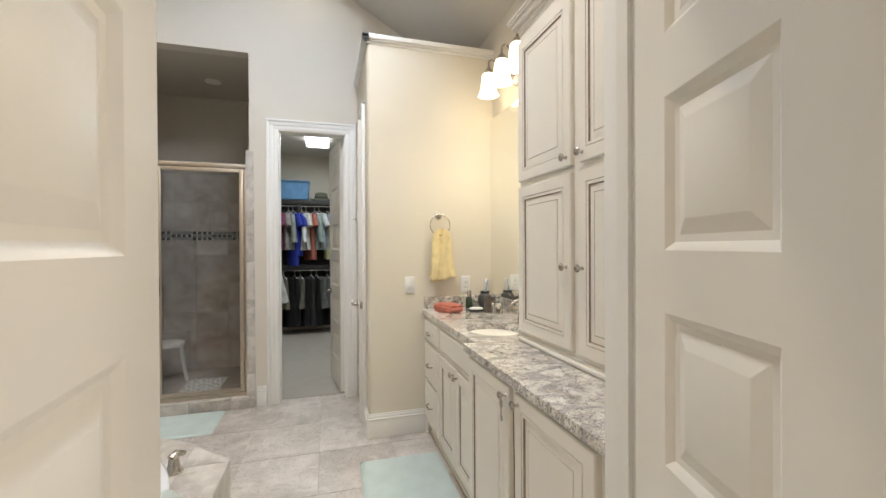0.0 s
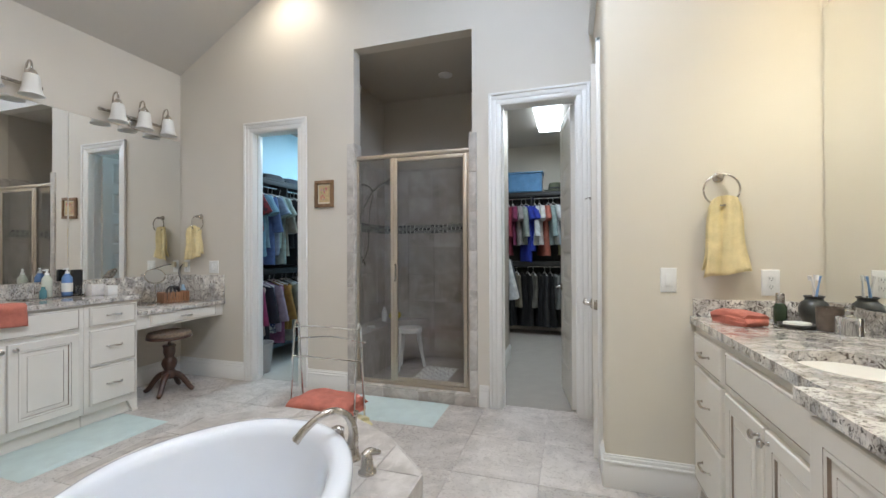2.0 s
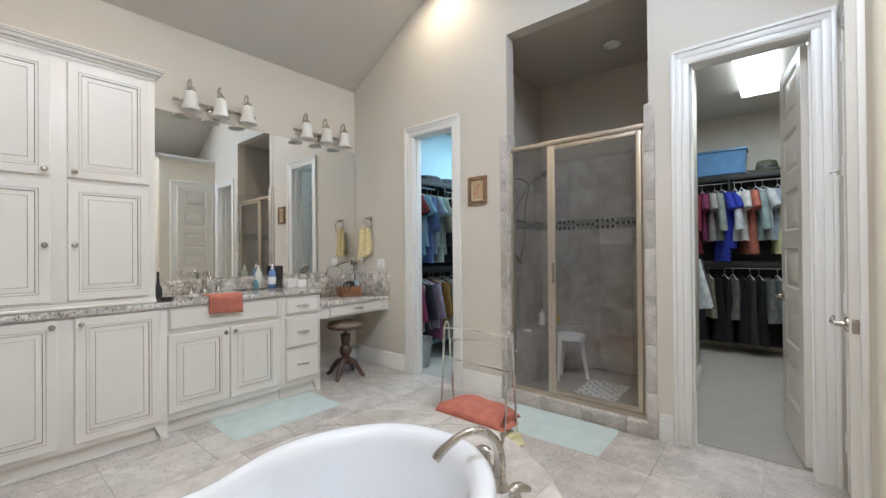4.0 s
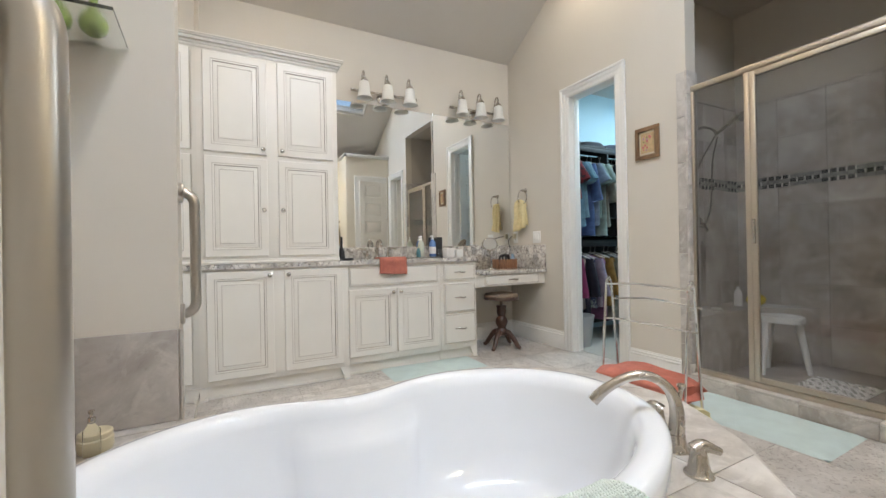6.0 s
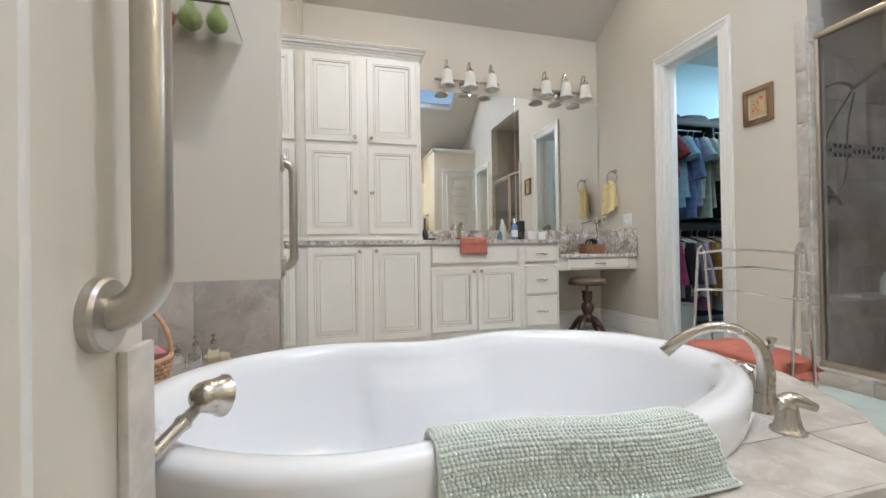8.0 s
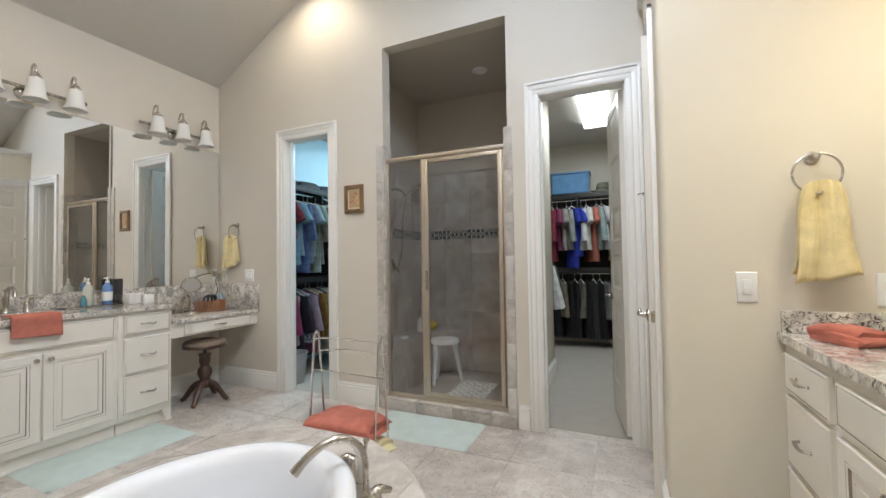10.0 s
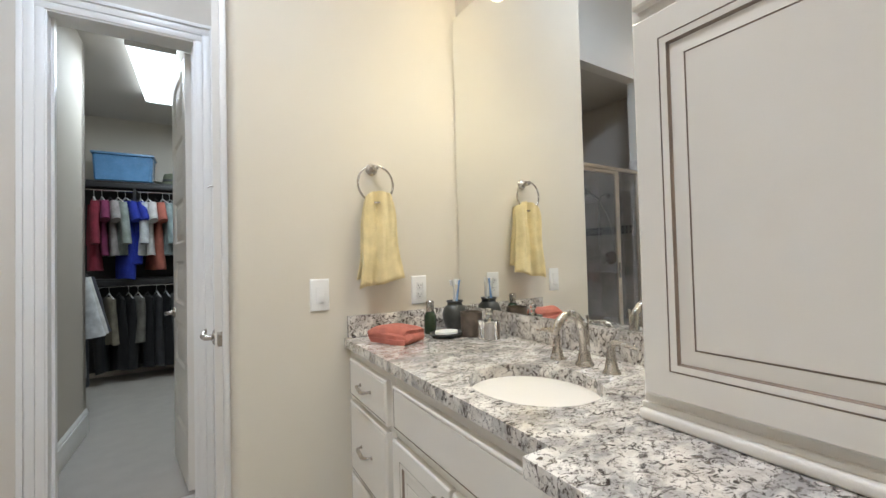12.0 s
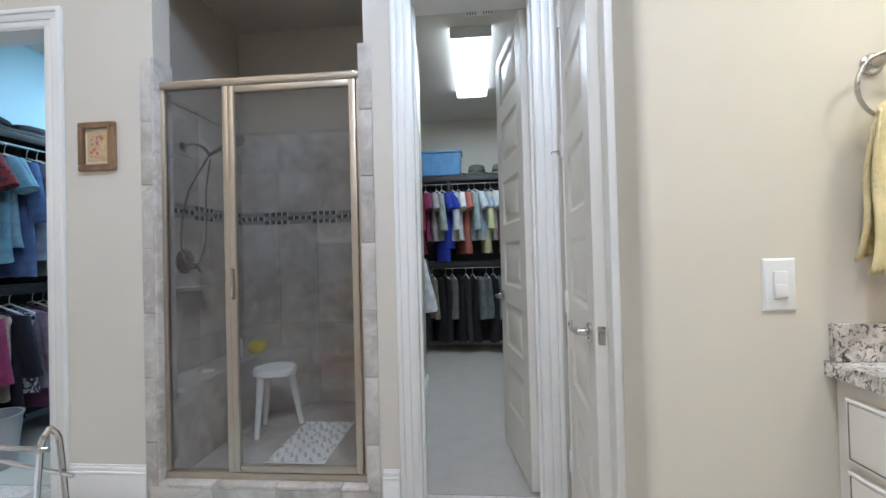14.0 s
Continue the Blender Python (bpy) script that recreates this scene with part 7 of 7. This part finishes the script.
part("tub", bm, simple("blue_plastic_box", (0.10, 0.23, 0.42), 0.25, var=0.15, scale=9, relief=0.05), bx)
bm = B()
box(bm, -0.282, 0.282, -0.162, 0.162, 0.295, 0.322, bevel=0.010)
part("lid", bm, simple("blue_plastic_lid", (0.13, 0.27, 0.45), 0.25, relief=0.05), bx)
for x, c, s in ((0.42, (0.105, 0.115, 0.075), 1.0), (0.72, (0.22, 0.20, 0.15), 0.95)):
    bm = B()
    lathe(bm, [(0.185, 0.004), (0.190, 0.008), (0.15, 0.022), (0.115, 0.034), (0.104, 0.050), (0.098, 0.110), (0.086, 0.140), (0.055, 0.150), (0.002, 0.146)], 30, sx=1.08, sy=0.85)
    lathe(bm, [(0.1065, 0.048), (0.1035, 0.076)], 30, mi=1, sx=1.08, sy=0.85, caps=False)
    for v in bm.verts:
        r = math.hypot(v.co.x, v.co.y)
        if r > 0.11:
            v.co.z += 0.022 * (1 + math.cos(2 * math.atan2(v.co.y, v.co.x) + s)) * (r - 0.11) / 0.09
    single("brimmed_hat", bm, [simple("felt", c, 0.95, var=0.15, scale=20), M_BLACK], pose(x, YK - 0.24, 2.193, 0, 0, 20 * s), "grey felt hat with a brim and dark band", "hat", "hats on the shelf")

# first closet: racks on its west side
shelf_unit("closet_rack", pose(-3.148, YF + 0.20, 0.004, 0, 0, 90), 2.15, (2.13, 1.07), (2.06, 1.03), 0.42, "black double closet rack on the side wall", (0.03, 0.72, 1.43, 2.12))
XK = -3.148 + 0.42 * 0.80
INK, PALE = (0.015, 0.015, 0.02), (0.55, 0.58, 0.58)
top1 = [((0.30, 0.03, 0.04), INK, "red and black patterned"), ((0.28, 0.03, 0.04), INK, "red and black patterned"), ((0.22, 0.45, 0.60), None, "light blue"), ((0.30, 0.52, 0.66), None, "light blue"), ((0.12, 0.20, 0.44), None, "denim blue"), ((0.38, 0.48, 0.66), None, "lilac blue"), ((0.45, 0.62, 0.58), None, "pale mint"), ((0.48, 0.60, 0.56), None, "pale mint"), ((0.45, 0.44, 0.38), None, "beige"), (INK, None, "black"), (INK, None, "black"), (PALE, INK, "black and white patterned"), (PALE, INK, "black and white patterned"), ((0.46, 0.60, 0.58), None, "pale mint"), ((0.30, 0.34, 0.40), None, "blue-grey"), (INK, PALE, "black and white patterned")]
for i, (c, pat, nm) in enumerate(top1 + top1[6:] + top1[2:6]):
    # blouse colours lowered to hold the shade below the closet light
    c = tuple(v * 0.62 for v in c)
    garment(pose(XK, YF + 0.27 + i * 0.068, 2.038, 0, 0, (i * 31 % 13 - 6)), 0.46, 0.62 + 0.10 * ((i * 5) % 3), 0.085, c, 0.20 if i % 4 else 0.4, 100 + i, nm + " blouse on a hanger", "blouses on the upper rod", pattern=pat)
low1 = [((0.24, 0.02, 0.09), None, "wine red"), ((0.26, 0.03, 0.11), None, "wine red"), ((0.62, 0.50, 0.45), None, "pale pink"), ((0.015, 0.015, 0.03), None, "black"), ((0.04, 0.05, 0.18), PALE, "navy printed"), ((0.50, 0.42, 0.56), None, "lilac"), ((0.40, 0.16, 0.32), None, "mauve"), ((0.42, 0.24, 0.06), None, "ochre"), ((0.42, 0.24, 0.06), None, "ochre"), ((0.52, 0.54, 0.50), None, "pale grey"), ((0.50, 0.58, 0.60), None, "pale blue"), ((0.52, 0.58, 0.60), None, "pale blue"), ((0.14, 0.04, 0.04), None, "dark red"), (PALE, (0.20, 0.26, 0.30), "grey printed"), ((0.35, 0.37, 0.36), None, "grey")]
for i, (c, pat, nm) in enumerate(low1 + low1[3:]):
    # these tops carry the closet's shade in their colour too
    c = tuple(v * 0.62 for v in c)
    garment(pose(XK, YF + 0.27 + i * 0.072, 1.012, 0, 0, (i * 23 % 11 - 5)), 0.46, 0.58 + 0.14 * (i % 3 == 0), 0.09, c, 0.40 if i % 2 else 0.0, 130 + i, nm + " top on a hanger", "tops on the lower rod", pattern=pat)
for i in range(5):
    bm = towel_fold(0.30, 0.26, 3, 0.03, 30.0 + i)
    single("folded_jumper", bm, cloth([(0.02, 0.02, 0.025), (0.05, 0.05, 0.06), (0.03, 0.035, 0.05)][i % 3]), pose(-2.93, YF + 0.42 + i * 0.38, 2.157, 0, 0, 90), "dark folded jumper on the closet shelf", "clothes", "folded clothes on the shelf", sharp=70)
lb = thing("laundry_bin", pose(-2.56, YF + 0.26, 0.005), "grey plastic waste bin on the closet carpet", "bin")
bm = B()
lathe(bm, [(0.10, 0), (0.105, 0.005), (0.135, 0.30), (0.142, 0.305), (0.142, 0.315), (0.130, 0.312), (0.10, 0.012), (0.002, 0.010)], 26)
part("bin", bm, simple("grey_plastic", (0.34, 0.34, 0.34), 0.4), lb)

# ---------------------------------------------------------------- tile pieces: tub deck, then floor
bm = B()
allo = deck_outline + [(-1.35, 1.062), (-1.35, 0.58), (-1.0, 0.23), (-0.03, 0.23), (-0.03, 1.062)]
lo = [bm.verts.new((x, y, DZ)) for x, y in allo]
hh = [bm.verts.new((x, y, DZ)) for x, y in tub_outline(0.03)]
edges = [bm.edges.new((lo[i], lo[(i + 1) % len(lo)])) for i in range(len(lo))] + [bm.edges.new((hh[i], hh[(i + 1) % 64])) for i in range(64)]
bmesh.ops.triangle_fill(bm, use_beauty=True, edges=edges)
GX = [-1.28, -0.83, -0.152]
GYS = [0.60, 1.05, 1.50, 1.95, 2.40]
CUTS = [(Vector((x, 0, 0)), Vector((1, 0, 0))) for x in GX] + [(Vector((0, y, 0)), Vector((0, 1, 0))) for y in GYS] + [(Vector((-0.95, 2.62, 0)), Vector((-0.64, 0.77, 0)).normalized())]
for co, no in CUTS:
    for s in (-0.0018, 0.0018):
        bmesh.ops.bisect_plane(bm, geom=bm.verts[:] + bm.edges[:] + bm.faces[:], dist=1e-6, plane_co=co + no * s, plane_no=no)
cells = {}
for f in bm.faces:
    c = f.calc_center_median()
    ds = [(c - co).dot(no) for co, no in CUTS]
    if min(abs(d) for d in ds) < 0.0017:
        continue
    cells.setdefault(tuple(d > 0 for d in ds), []).append([v.co.copy() for v in f.verts])
bm.free()
for key, polys in sorted(cells.items()):
    b2 = B()
    for poly in polys:
        b2.faces.new([b2.verts.new(p) for p in poly])
    bmesh.ops.remove_doubles(b2, verts=b2.verts, dist=0.0002)
    r = bmesh.ops.extrude_face_region(b2, geom=b2.faces[:])
    for v in r["geom"]:
        if isinstance(v, bmesh.types.BMVert):
            v.co.z -= 0.003
    part("tile", b2, M_DECK, deck)
# tiles on the deck's sides
for (xa, ya), (xb, yb) in zip(deck_outline, deck_outline[1:]):
    d = Vector((xb - xa, yb - ya, 0))
    L = d.length
    k = max(1, round(L / 0.45))
    m = Matrix.Translation((xa, ya, 0)) @ Matrix.Rotation(math.atan2(d.y, d.x), 4, "Z")
    for i in range(k):
        b2 = B()
        box(b2, L * i / k + 0.0015, L * (i + 1) / k - 0.0015, -0.010, 0.001, 0.004, DZ - 0.001, bevel=0.002)
        ob = part("tile", b2, M_DECK, deck)
        ob.matrix_world = m

TW = 0.50
bm = B()
box(bm, 0.002, TW - 0.002, 0.002, TW - 0.002, -0.006, 0.0, bevel=0.0015, segs=1)
tile_me = mesh_of("tile", bm, M_FLOOR)
for i in range(-8, 4):
    for j in range(-5, 3):
        x, y = 0.45 + i * TW, 3.165 + j * TW
        if x > XR or x + TW < XL or y > YF + 0.1 or (-1.3 < x and x + TW < 0.0 and y + TW < 2.6):
            continue
        ob = new("tile", tile_me)
        ob.parent = floor
        ob.location = (x, y, 0)
